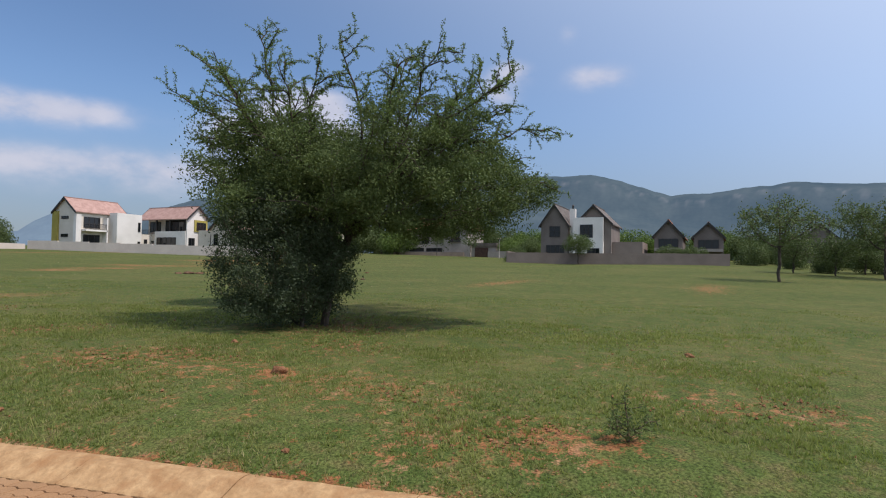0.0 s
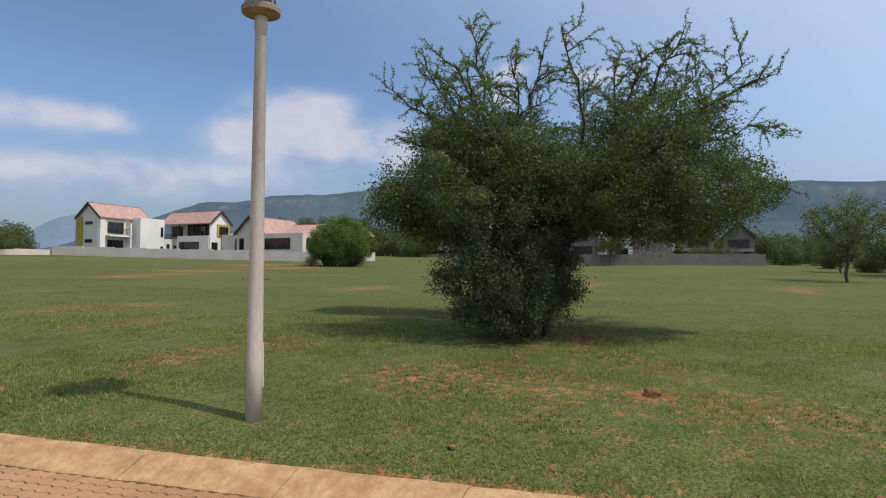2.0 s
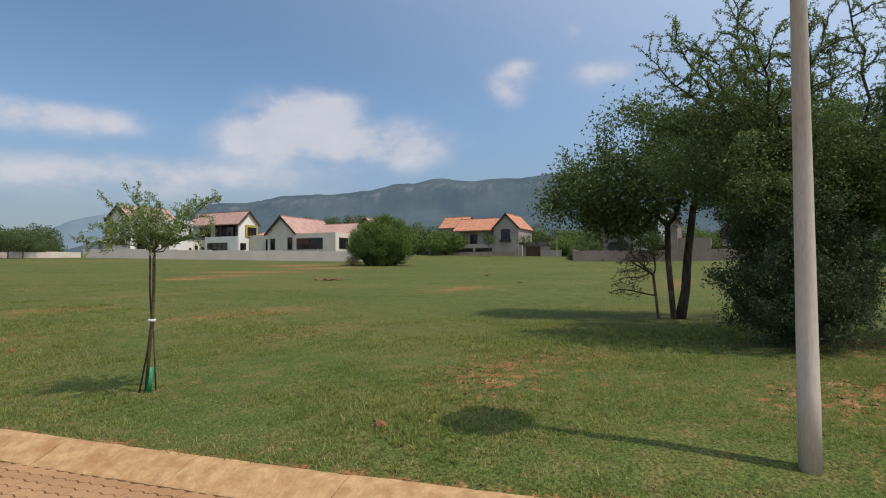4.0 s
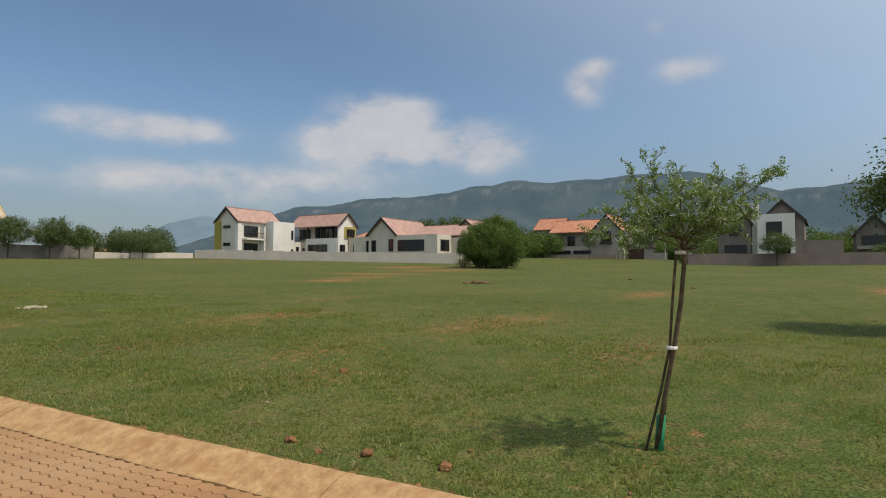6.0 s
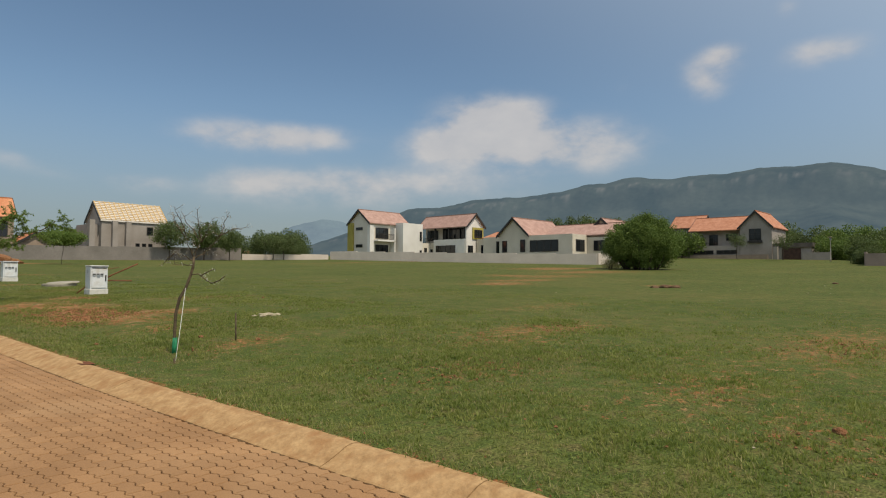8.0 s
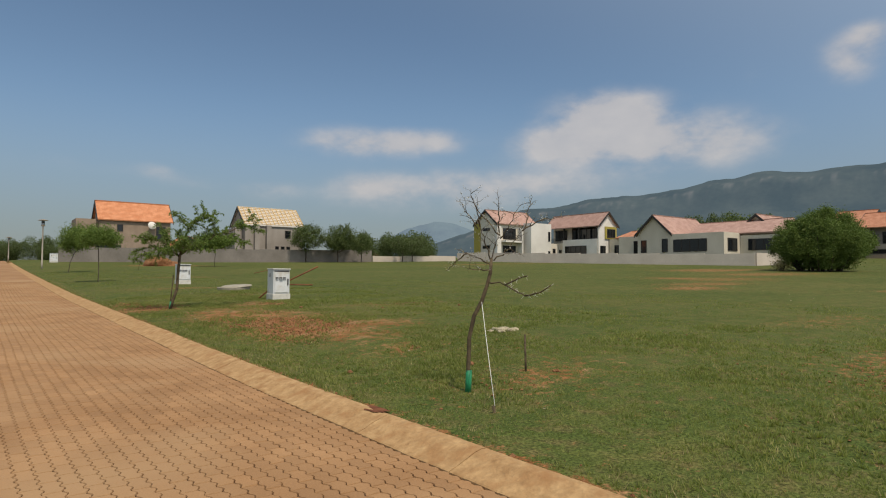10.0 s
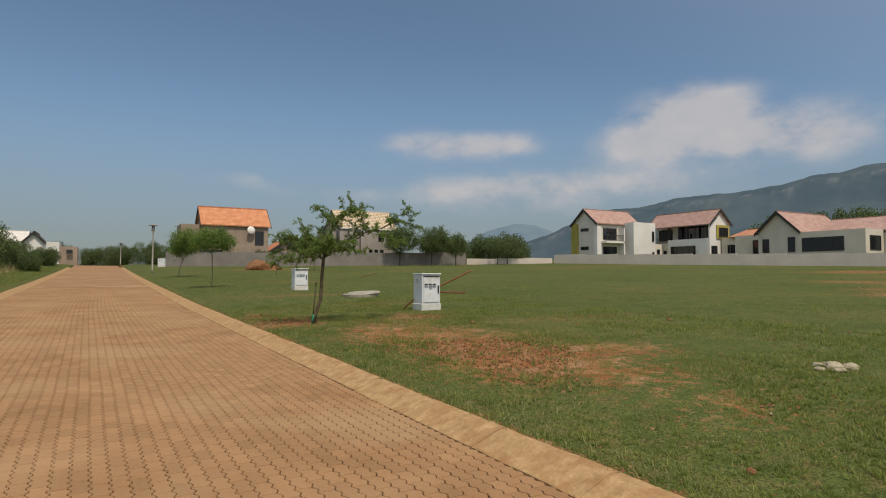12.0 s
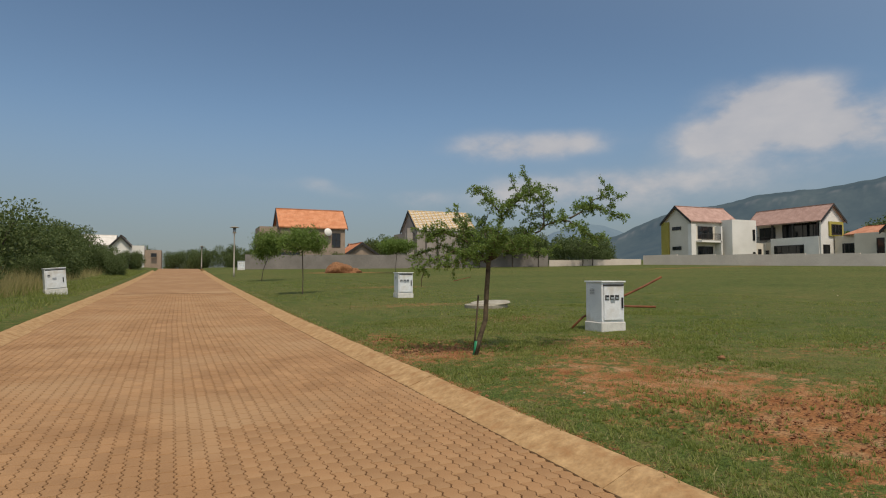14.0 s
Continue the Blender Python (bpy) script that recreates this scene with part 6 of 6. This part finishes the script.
for x, y, s in ((74, -9, 0.36), (79, -14, 0.5), (85, -7, 0.36), (90, -12, 0.5), (96, -8, 0.45), (70, -17, 0.5), (76, -24, 0.7), (84, -22, 0.7), (92, -20, 0.65), (100, -16, 0.6), (72, -32, 0.9), (66, -25, 0.7), (95, -3, 0.5), (104, -5, 0.7), (62, -36, 0.9), (108, -22, 1.0), (84, -34, 1.0), (96, -32, 1.0)):
    wood(2, x, y, s, label="grey-green tree in the wood beyond the field", group="wood beyond the field")
for x, y, w in ((70, -5.5, 6.0), (66, -8.5, 5.5), (75, -12.5, 6.5)):
    field_tree((x, y), w * 0.75, 3.9, 0.8, "low thorn tree at the edge of the wood", n=170, group="edge of the wood")
wood(2, 91.5, 8.0, 0.42, label="dark bush behind the brown wall", group="garden bushes")
wood(2, 92, 4.2, 0.4, label="dark bush behind the brown wall", group="garden bushes")
wood(2, 93, 31.0, 0.36, label="dark bush behind the brown wall", group="garden bushes")
wood(2, 17.5, 115, 0.36, label="dark bush before the orange-roofed house", group="garden bushes")

# ---------------------------------------------------------------- street furniture


def street_lamp(x, y, label):
    z = H(x, y)
    ob = thing("street_lamp", x, y, z, label, "street lamp", "street lamps")
    part("post", lathe(bmesh.new(), ((0.070, z - 0.1), (0.070, z + 0.5), (0.068, z + 0.52), (0.049, z + 3.38), (0.056, z + 3.39), (0.056, z + 3.50), (0.048, z + 3.51)), x, y, 20), M_POST, ob, "cream painted steel post", True)
    part("base_disc", lathe(bmesh.new(), ((0.05, z + 3.51), (0.165, z + 3.53), (0.17, z + 3.57), (0.15, z + 3.59)), x, y, 28), M_RIM, ob, "weathered metal disc")
    part("reflector", lathe(bmesh.new(), ((0.125, z + 3.59), (0.125, z + 3.73), (0.11, z + 3.75)), x, y, 24), M_GALV, ob, "silvery lamp housing", True)
    lou = bmesh.new()
    for i in range(5):
        zz = z + 3.76 + i * 0.04
        lathe(lou, ((0.08, zz), (0.128, zz), (0.118, zz + 0.022), (0.08, zz + 0.03)), x, y, 20)
    part("louvre", lou, M_BLACK, ob, "dark louvre rings", True)
    part("lens", lathe(bmesh.new(), ((0.075, z + 3.74), (0.075, z + 3.98)), x, y, 16), M_PLINTH, ob)
    for i in range(3):
        a = 2 * math.pi * i / 3 + 0.4
        v, f = tube_rings([(x + 0.14 * math.cos(a), y + 0.14 * math.sin(a), z + 3.58), (x + 0.14 * math.cos(a), y + 0.14 * math.sin(a), z + 4.00)], [0.009, 0.009], 6)
        part_np("rod", v, f, M_GALV, ob)
    part("canopy", lathe(bmesh.new(), ((0.05, z + 3.98), (0.38, z + 3.98), (0.39, z + 3.995), (0.28, z + 4.04), (0.06, z + 4.07), (0.02, z + 4.08)), x, y, 36), M_RIM, ob, "wide weathered metal canopy", False)
    v, f = tube_rings([(x + 0.035, y - 0.060, z + 0.28), (x + 0.033, y - 0.056, z + 0.66)], [0.012, 0.012], 6)
    part_np("access_strip", v, f, M_POST, ob)
    return ob


lamp_one = street_lamp(2.69, 9.165, "cream post-top street lamp with a wide metal canopy")
copy_thing(lamp_one, pose(1.33, 85.0, H(1.33, 85.0)) @ Matrix.Diagonal((1, 1, 1.05, 1)))
copy_thing(lamp_one, pose(100.7, 36.3, H(100.7, 36.3)) @ Matrix.Diagonal((1, 1, 0.9, 1)))
copy_thing(lamp_one, pose(-1.6 + 1.5, 124, H(0.2, 124)) @ Matrix.Diagonal((1, 1, 0.8, 1)))


def kiosk(x, y, wide, deep, tall, label, dials=3, turn=0.0):
    """A metering kiosk: painted steel body on a concrete plinth, its door towards -y."""
    z = H(x + wide / 2, y + deep / 2) - 0.03
    ob = thing("meter_kiosk", x, y, z, label, "electrical box", "meter kiosks")
    pl = 0.2
    part("plinth", a_box(x - 0.02, x + wide + 0.02, y - 0.02, y + deep + 0.02, z - 0.1, z + pl, bevel=0.012), M_PLINTH, ob, "pale concrete plinth")
    part("body", a_box(x, x + wide, y, y + deep, z + pl, z + tall - 0.03, bevel=0.008), M_BOX, ob)
    part("roof", a_box(x - 0.02, x + wide + 0.02, y - 0.03, y + deep + 0.02, z + tall - 0.03, z + tall, bevel=0.006), M_BOX, ob)
    door = part("door", a_box(x + 0.04, x + wide - 0.04, y - 0.022, y - 0.002, z + pl + 0.04, z + tall - 0.10, bevel=0.006), M_BOX, ob)
    part("drip_strip", a_box(x + 0.03, x + wide - 0.03, y - 0.03, y - 0.002, z + tall - 0.092, z + tall - 0.065), M_FRAME, ob)
    for i in range(dials):
        c = x + wide * (0.2 + 0.22 * i)
        d = part("meter_window", a_box(c - 0.042, c + 0.042, y - 0.034, y - 0.023, z + tall - 0.35, z + tall - 0.265), M_BLACK, door)
        part("bezel", a_box(c - 0.035, c + 0.035, y - 0.038, y - 0.035, z + tall - 0.34, z + tall - 0.30), M_GALV, door)
    part("handle", a_box(x + wide * 0.83, x + wide * 0.83 + 0.035, y - 0.05, y - 0.023, z + pl + 0.26, z + pl + 0.46, bevel=0.006), M_BLACK, door, "black door handle")
    part("warning_label", a_box(x + wide * 0.36, x + wide * 0.54, y - 0.026, y - 0.0232, z + pl + 0.36, z + pl + 0.46), M_GALV, door)
    for i in range(3):
        for j in range(4):
            part("vent_slot", a_box(x - 0.004, x + 0.004, y + deep * 0.45 + i * 0.05, y + deep * 0.45 + i * 0.05 + 0.03, z + tall - 0.25 + j * 0.03, z + tall - 0.24 + j * 0.03), M_BLACK, ob)
    if turn:
        ob.rotation_euler = [radians(a) for a in turn]
    return ob


kiosk(4.38, 39.75, 0.52, 0.48, 0.97, "white painted meter kiosk on a concrete plinth")
kiosk(4.43, 51.4, 0.56, 0.5, 0.95, "white painted meter kiosk on a concrete plinth farther along")
kiosk(-7.7, 58.9, 0.74, 0.5, 1.05, "white kiosk leaning slightly on the grassy verge", 1, (0, -5, 18))
kiosk(3.7, 110.3, 0.85, 0.5, 1.15, "far pale box beside the grey wall", 1)


def conduit(pts, label):
    v, f = tube_rings(pts, [0.022] * len(pts), 10)
    return tagged(link_mesh("conduit_pipe", v, f, M_PIPE, True), label, "pipe", "loose conduit pipes")


g0 = H(4.8, 40.5)
conduit([(4.61, 40.35, g0 + 0.25), (5.16, 40.10, g0 + 0.62), (5.48, 39.92, g0 + 0.80), (5.86, 39.80, g0 + 1.0)], "orange-brown conduit pipe rising behind the kiosk")
conduit([(4.66, 40.30, g0 + 0.42), (5.16, 40.05, g0 + 0.43), (5.66, 39.75, g0 + 0.42)], "orange-brown conduit pipe beside the kiosk")
conduit([(4.66, 40.40, g0 + 0.3), (4.45, 40.42, g0 + 0.22), (4.2, 40.46, g0 + 0.0)], "orange-brown conduit pipe sloping to the ground")
conduit([(13.2, 66, H(13, 66) + 0.02), (14.6, 66.4, H(14, 66) + 0.28)], "orange-brown conduit pipe end lying in the field")

# manhole ring with its lid askew
cz = H(5.25, 46.1)
ring = thing("manhole_ring", 5.25, 46.1, cz, "pale concrete manhole ring with its lid askew", "manhole")
part("ring", lathe(bmesh.new(), ((0.60, cz - 0.1), (0.62, cz + 0.07), (0.60, cz + 0.09), (0.44, cz + 0.09), (0.38, cz + 0.02)), 5.25, 46.1, 32), M_RING, ring)
bm = lathe(bmesh.new(), ((0.56, -0.03), (0.58, 0.0), (0.56, 0.03), (0.1, 0.034)), 0, 0, 32)
bmesh.ops.transform(bm, matrix=pose(5.36, 46.05, cz + 0.125, 2, -4, 0), verts=bm.verts)
part("lid", bm, M_RING, ring, "tilted concrete lid")


def rock(x, y, r, mat, name, label, category, squash=0.55, group="", lift=0.25, seed=1):
    bm = bmesh.new()
    bmesh.ops.create_icosphere(bm, subdivisions=3, radius=r)
    for v in bm.verts:
        n = noise.fractal(v.co / r * 1.3 + Vector((seed * 3.1, 0, 0)), 1.0, 2.0, 3)
        v.co *= 1 + 0.45 * n
        v.co.z *= squash
    z = H(x, y)
    me = bpy.data.meshes.new(name)
    bm.to_mesh(me)
    bm.free()
    me.polygons.foreach_set("use_smooth", np.ones(len(me.polygons), dtype=bool))
    me.materials.append(mat)
    ob = new(name, me)
    ob.location = (x, y, z + r * squash * lift)
    ob.rotation_euler = (0, 0, seed * 1.7)
    return tagged(ob, label, category, group)


for i, (x, y, r) in enumerate(((4.92, 30.15, 0.10), (5.06, 30.05, 0.085), (5.08, 30.25, 0.10), (4.80, 30.02, 0.07), (5.22, 30.12, 0.08), (4.95, 30.35, 0.07), (4.7, 30.2, 0.06))):
    rock(x, y, r, M_STONE, "stone", "pale rubble stone lying in the turf", "stone", 0.5, "rubble in the turf", 0.3, i + 3)
for i, (x, y, r) in enumerate(((1.32, 17.69, 0.045), (1.41, 17.01, 0.045), (1.24, 17.33, 0.028), (1.5, 16.39, 0.048), (2.4, 12.23, 0.05), (1.88, 16.41, 0.022), (2.88, 26.96, 0.045), (2.42, 28.0, 0.04), (5.12, 6.15, 0.085),
                               (3.3, 4.6, 0.03), (2.9, 7.4, 0.03), (6.4, 8.0, 0.05), (7.8, 35.0, 0.05), (5.6, 35.4, 0.04), (3.9, 36.6, 0.05), (1.0, 28.6, 0.03), (3.4, 19.0, 0.05), (9.0, 2.0, 0.06), (2.9, 1.9, 0.05))):
    rock(x, y, r, M_SOILP, "soil_clod", "rust-red lump of soil lying in the grass", "stone", 0.7, "red clods in the turf", 0.4, i)
for i, (x, y, r) in enumerate(((26.0, 29.8, 0.28), (26.5, 29.5, 0.22), (25.5, 30.1, 0.2), (28.5, 19.5, 0.14), (38, 25, 0.16))):
    rock(x, y, r, M_HEAP, "soil_heap", "small heap of brown soil in the field", "soil heap", 0.4, "heaps in the field", 0.2, i + 30)
for i, (x, y, r, s) in enumerate(((12.3, 92.4, 1.35, 0.62), (13.5, 92.2, 0.95, 0.4), (11.7, 93.2, 0.8, 0.9))):
    rock(x, y, r, M_SOILP, "soil_heap", "pile of red builders' soil before the grey wall", "soil heap", s, "builders' soil", 0.15, i + 40)
# red soil washed over the kerb
bm = bmesh.new()
bmesh.ops.create_icosphere(bm, subdivisions=3, radius=0.17)
for v in bm.verts:
    v.co = Vector((v.co.x * 0.5, v.co.y * 0.9, v.co.z * 0.02)) * (1 + 0.45 * noise.fractal(v.co * 9, 1, 2, 3))
me = bpy.data.meshes.new("soil_spill")
bm.to_mesh(me)
bm.free()
me.materials.append(M_SPILL)
sp = new("soil_spill", me)
sp.location = (float(kerb_x(26.85)) - 0.02, 26.85, float(road_z(26.85)) + 0.013)
tagged(sp, "red soil washed over the edge of the kerb", "soil", kind="stuff")


# ---------------------------------------------------------------- grass
soil_rng = np.random.default_rng(5)


def blades(n, u0, u1, y0, y1, tall, wide, bend=0.5):
    """Triangular blades scattered on the turf where it is not bare."""
    y = soil_rng.uniform(y0, y1, n)
    x = kerb_x(y) + soil_rng.uniform(u0, u1, n)
    patch = np.array([noise.noise(Vector((a * 0.9, b * 0.9, 1.0))) + 0.6 * noise.noise(Vector((a * 3.1, b * 3.1, 5.0))) for a, b in zip(x, y)])
    s = soil_amount(x, y)
    keep = soil_rng.uniform(0, 1, n) < np.clip(0.62 + 0.75 * patch - 1.15 * np.clip(s - 0.08, 0, 1), 0.03, 1)
    x, y, patch, s = x[keep], y[keep], patch[keep], s[keep]
    n = len(x)
    z = height(x, y)
    a = soil_rng.uniform(0, 2 * math.pi, n)
    t = tall * soil_rng.uniform(0.5, 1.25, n) * np.clip(0.95 + 0.5 * patch, 0.5, 1.5)
    w = wide * soil_rng.uniform(0.6, 1.3, n)
    b = soil_rng.uniform(0, 2 * math.pi, n)
    l = t * soil_rng.uniform(0.2, 1.2, n) * bend * 2
    v = np.stack((np.stack((x - np.cos(a) * w, y - np.sin(a) * w, z - 0.01), 1),
                  np.stack((x + np.cos(a) * w, y + np.sin(a) * w, z - 0.01), 1),
                  np.stack((x + np.cos(b) * l, y + np.sin(b) * l, z + t), 1)), 1).reshape(-1, 3)
    return v, np.arange(3 * n).reshape(n, 3)


def tufts(n, u0, u1, y0, y1, tall, wide, per):
    """Small tussocks: blades leaning out of one root, thick in some places and thin in others."""
    y = soil_rng.uniform(y0, y1, n)
    x = kerb_x(y) + soil_rng.uniform(u0, u1, n)
    patch = np.array([noise.noise(Vector((a * 0.7, b * 0.7, 9.0))) + 0.7 * noise.noise(Vector((a * 2.6, b * 2.6, 3.0))) for a, b in zip(x, y)])
    keep = soil_rng.uniform(0, 1, n) < np.clip(0.74 + 0.9 * patch - 1.05 * np.clip(soil_amount(x, y) - 0.10, 0, 1), 0.12, 1)
    x, y, patch = x[keep], y[keep], patch[keep]
    n = len(x)
    big = soil_rng.uniform(0.55, 1.45, n) * np.clip(1.0 + 0.45 * patch, 0.6, 1.5)
    x, y, big = np.repeat(x, per), np.repeat(y, per), np.repeat(big, per)
    n = len(x)
    b = soil_rng.uniform(0, 2 * math.pi, n)
    o = soil_rng.uniform(0, 0.5, n) * tall * big
    x, y = x + np.cos(b) * o, y + np.sin(b) * o
    z = height(x, y)
    t = tall * big * soil_rng.uniform(0.35, 1.1, n)
    l = tall * big * soil_rng.uniform(0.2, 1.1, n)
    a = b + math.pi / 2 + soil_rng.normal(0, 0.4, n)
    w = wide * soil_rng.uniform(0.6, 1.3, n)
    v = np.stack((np.stack((x - np.cos(a) * w, y - np.sin(a) * w, z - 0.01), 1),
                  np.stack((x + np.cos(a) * w, y + np.sin(a) * w, z - 0.01), 1),
                  np.stack((x + np.cos(b) * l, y + np.sin(b) * l, z + t), 1)), 1).reshape(-1, 3)
    return v, np.arange(3 * n).reshape(n, 3)


def meadow(name, runs, mat, label):
    vs, fs, k = [], [], 0
    for r in runs:
        v, f = tufts(*r) if len(r) == 8 and r[7] > 2 else blades(*r)
        vs.append(v)
        fs.append(f + k)
        k += len(v)
    ob = link_mesh(name, np.concatenate(vs).tolist(), np.concatenate(fs).tolist(), mat)
    return tagged(ob, label, "grass", kind="stuff")


meadow("lawn_grass", ((9000, -0.05, 0.12, 0.5, 60, 0.05, 0.006), (90000, 0.02, 5.0, 0.5, 44, 0.024, 0.006), (60000, 0.04, 4.6, 0.5, 44, 0.034, 0.0058, 8), (40000, 4.6, 9.0, 0.0, 46, 0.040, 0.007, 6), (60000, 9.0, 17.0, -4, 52, 0.026, 0.011), (12000, 0.05, 8, 44, 75, 0.04, 0.016)), M_GRASS, "short tufted green lawn grass")
meadow("dry_grass", ((90000, 0.02, 5.0, 0.5, 44, 0.028, 0.0045), (9000, -0.05, 0.3, 0.5, 60, 0.05, 0.005), (9000, 5, 12, 0.5, 44, 0.04, 0.008)), M_DRY, "straw-coloured dry grass among the turf")
meadow("verge_grass", ((14000, -8.6, -6.5, 40, 110, 0.14, 0.012), (9000, -13, -8.2, 44, 66, 0.35, 0.014)), M_GRASS, "rough green grass on the verge")
meadow("long_grass", ((9000, -11.5, -8.2, 46, 66, 0.8, 0.010, 0.25), (2500, -11, -9, 66, 100, 0.6, 0.012, 0.25)), M_DRY, "tall straw-coloured grass before the thicket")



def crumbs(n):
    """Loose crumbs of soil, thick on the bare patches and thin elsewhere."""
    y = soil_rng.uniform(0.5, 44, n * 30)
    x = kerb_x(y) + soil_rng.uniform(0.02, 9, n * 30)
    keep = soil_rng.uniform(0, 1, len(x)) < np.clip(soil_amount(x, y) - 0.12, 0.006, 1)
    x, y = x[keep][:n], y[keep][:n]
    r = 0.004 + 0.020 * soil_rng.uniform(0, 1, len(x)) ** 3
    octa = np.array(((1, 0, 0), (-1, 0, 0), (0, 1, 0), (0, -1, 0), (0, 0, 0.75), (0, 0, -0.75)))
    tri = np.array(((0, 2, 4), (2, 1, 4), (1, 3, 4), (3, 0, 4), (2, 0, 5), (1, 2, 5), (3, 1, 5), (0, 3, 5)))
    c = np.stack((x, y, height(x, y)), 1)
    v = c[:, None] + octa[None] * r[:, None, None] * soil_rng.uniform(0.6, 1.4, (len(x), 6, 1))
    f = (np.arange(len(x)) * 6)[:, None, None] + tri[None]
    ob = link_mesh("soil_crumbs", v.reshape(-1, 3).tolist(), f.reshape(-1, 3).tolist(), M_SOILP)
    return tagged(ob, "loose crumbs of red soil on bare turf", "soil", kind="stuff")


crumbs(17000)


def flecks(n):
    """Pale chips of stone and dry litter lying about the field."""
    y = soil_rng.uniform(0, 62, n)
    x = kerb_x(y) + 0.5 + 34 * soil_rng.uniform(0, 1, n) ** 1.3
    r = soil_rng.uniform(0.008, 0.022, n) * (1 + (x - kerb_x(y)) * 0.03)
    octa = np.array(((1, 0, 0), (-1, 0.2, 0), (0.1, 0.8, 0), (0, -0.8, 0), (0, 0, 0.5), (0, 0, -0.5)))
    tri = np.array(((0, 2, 4), (2, 1, 4), (1, 3, 4), (3, 0, 4), (2, 0, 5), (1, 2, 5), (3, 1, 5), (0, 3, 5)))
    c = np.stack((x, y, height(x, y) + 0.012), 1)
    v = c[:, None] + octa[None] * r[:, None, None] * soil_rng.uniform(0.6, 1.4, (n, 6, 1))
    f = (np.arange(n) * 6)[:, None, None] + tri[None]
    ob = link_mesh("stone_chips", v.reshape(-1, 3).tolist(), f.reshape(-1, 3).tolist(), M_STONE)
    return tagged(ob, "pale stone chips scattered over the turf", "stones", kind="stuff")


flecks(170)

# ---------------------------------------------------------------- paving
LONG, WIDE, JOINT = 0.2275, 0.1133, 0.0050


def paver_outline():
    """A zigzag paver: both long sides step out and back twice, so that rows lock together."""
    amp = 0.0095
    half = ((0.0, -1), (0.12, -1), (0.38, 1), (0.62, 1), (0.88, -1))
    wave = [(q / 2, o) for q, o in half] + [(0.5 + q / 2, o) for q, o in half] + [(1.0, -1)]
    left = [(-WIDE / 2 + o * amp, q * LONG) for q, o in wave]
    right = [(WIDE / 2 + o * amp, q * LONG) for q, o in wave]
    return left + right[::-1]


def inset(pts, g):
    """The same outline drawn in by g along every edge (outline runs clockwise)."""
    out = []
    n = len(pts)
    for i in range(n):
        (ax, ay), (bx_, by_), (cx, cy) = pts[i - 1], pts[i], pts[(i + 1) % n]
        e, f = Vector((bx_ - ax, by_ - ay)).normalized(), Vector((cx - bx_, cy - by_)).normalized()
        k, m_ = Vector((e.y, -e.x)), Vector((f.y, -f.x))
        w = (k + m_) / max(0.4, 1 + k.dot(m_))
        out.append((bx_ + w.x * g, by_ + w.y * g))
    return out


def paver_mesh_data():
    line = paver_outline()
    low = [(u, (l - LONG / 2) * 0.985, -0.010) for u, l in inset(line, JOINT / 2)]
    top = [(u, (l - LONG / 2) * 0.975, 0.0) for u, l in inset(line, JOINT / 2 + 0.003)]
    return np.array(top + low), len(line)


PV, PN = paver_mesh_data()
PF = [tuple(range(PN))[::-1]] + [(i, (i + 1) % PN, PN + (i + 1) % PN, PN + i) for i in range(PN)]
paving = thing("paving", 0, 0, 0, "red-brown zigzag clay pavers of the road", "paving", kind="structure")
one = bpy.data.meshes.new("paver")
one.from_pydata(PV.tolist(), [], PF)
one.materials.append(M_PAVER)
cols = int(round((5.71 - 0.368) / WIDE))
pv_rng = np.random.default_rng(11)
far_v, far_f, count, base_k = [], [], 0, 0
PFA = np.array([f for f in PF[1:]])
for c in range(cols):
    u = -0.372 - WIDE / 2 - 0.010 - c * WIDE
    off = (c % 2) * LONG / 2
    for r in range(int((62 - 2) / LONG)):
        y = 2 + off + (r + 0.5) * LONG
        kx = float(kerb_x(y))
        slope = float(kerb_x(y + 0.3) - kerb_x(y - 0.3)) / 0.6
        z = float(road_z(y)) - ROAD_DROP + pv_rng.normal(0, 0.0010)
        tilt = 0.0206
        if 33.6 < y < 36.4 and u > -2.6 and count < 300:
            ob = new("paver", one)
            ob.matrix_basis = Matrix.Translation((kx + u, y, z)) @ Matrix.Rotation(tilt + pv_rng.normal(0, 0.004), 4, "X") @ Matrix.Rotation(pv_rng.normal(0, 0.005), 4, "Y")
            ob.parent = paving
            count += 1
            continue
        p = PV.copy()
        p[:, 0] += p[:, 1] * slope + pv_rng.normal(0, 0.0006)
        p[:, 2] += p[:, 1] * (tilt + pv_rng.normal(0, 0.004)) + p[:, 0] * pv_rng.normal(0, 0.006)
        p += (kx + u, y, z)
        far_v.append(p)
n_far = len(far_v)
idx = (np.arange(n_far) * 2 * PN)
faces = [tuple((f + k).tolist()) for k in idx for f in PFA] + [tuple((np.arange(PN)[::-1] + k).tolist()) for k in idx]
pf = part_np("paver_field", np.concatenate(far_v), faces, M_PAVER_J, paving)
tagged(pf, "red-brown zigzag pavers laid in rows", kind="stuff")
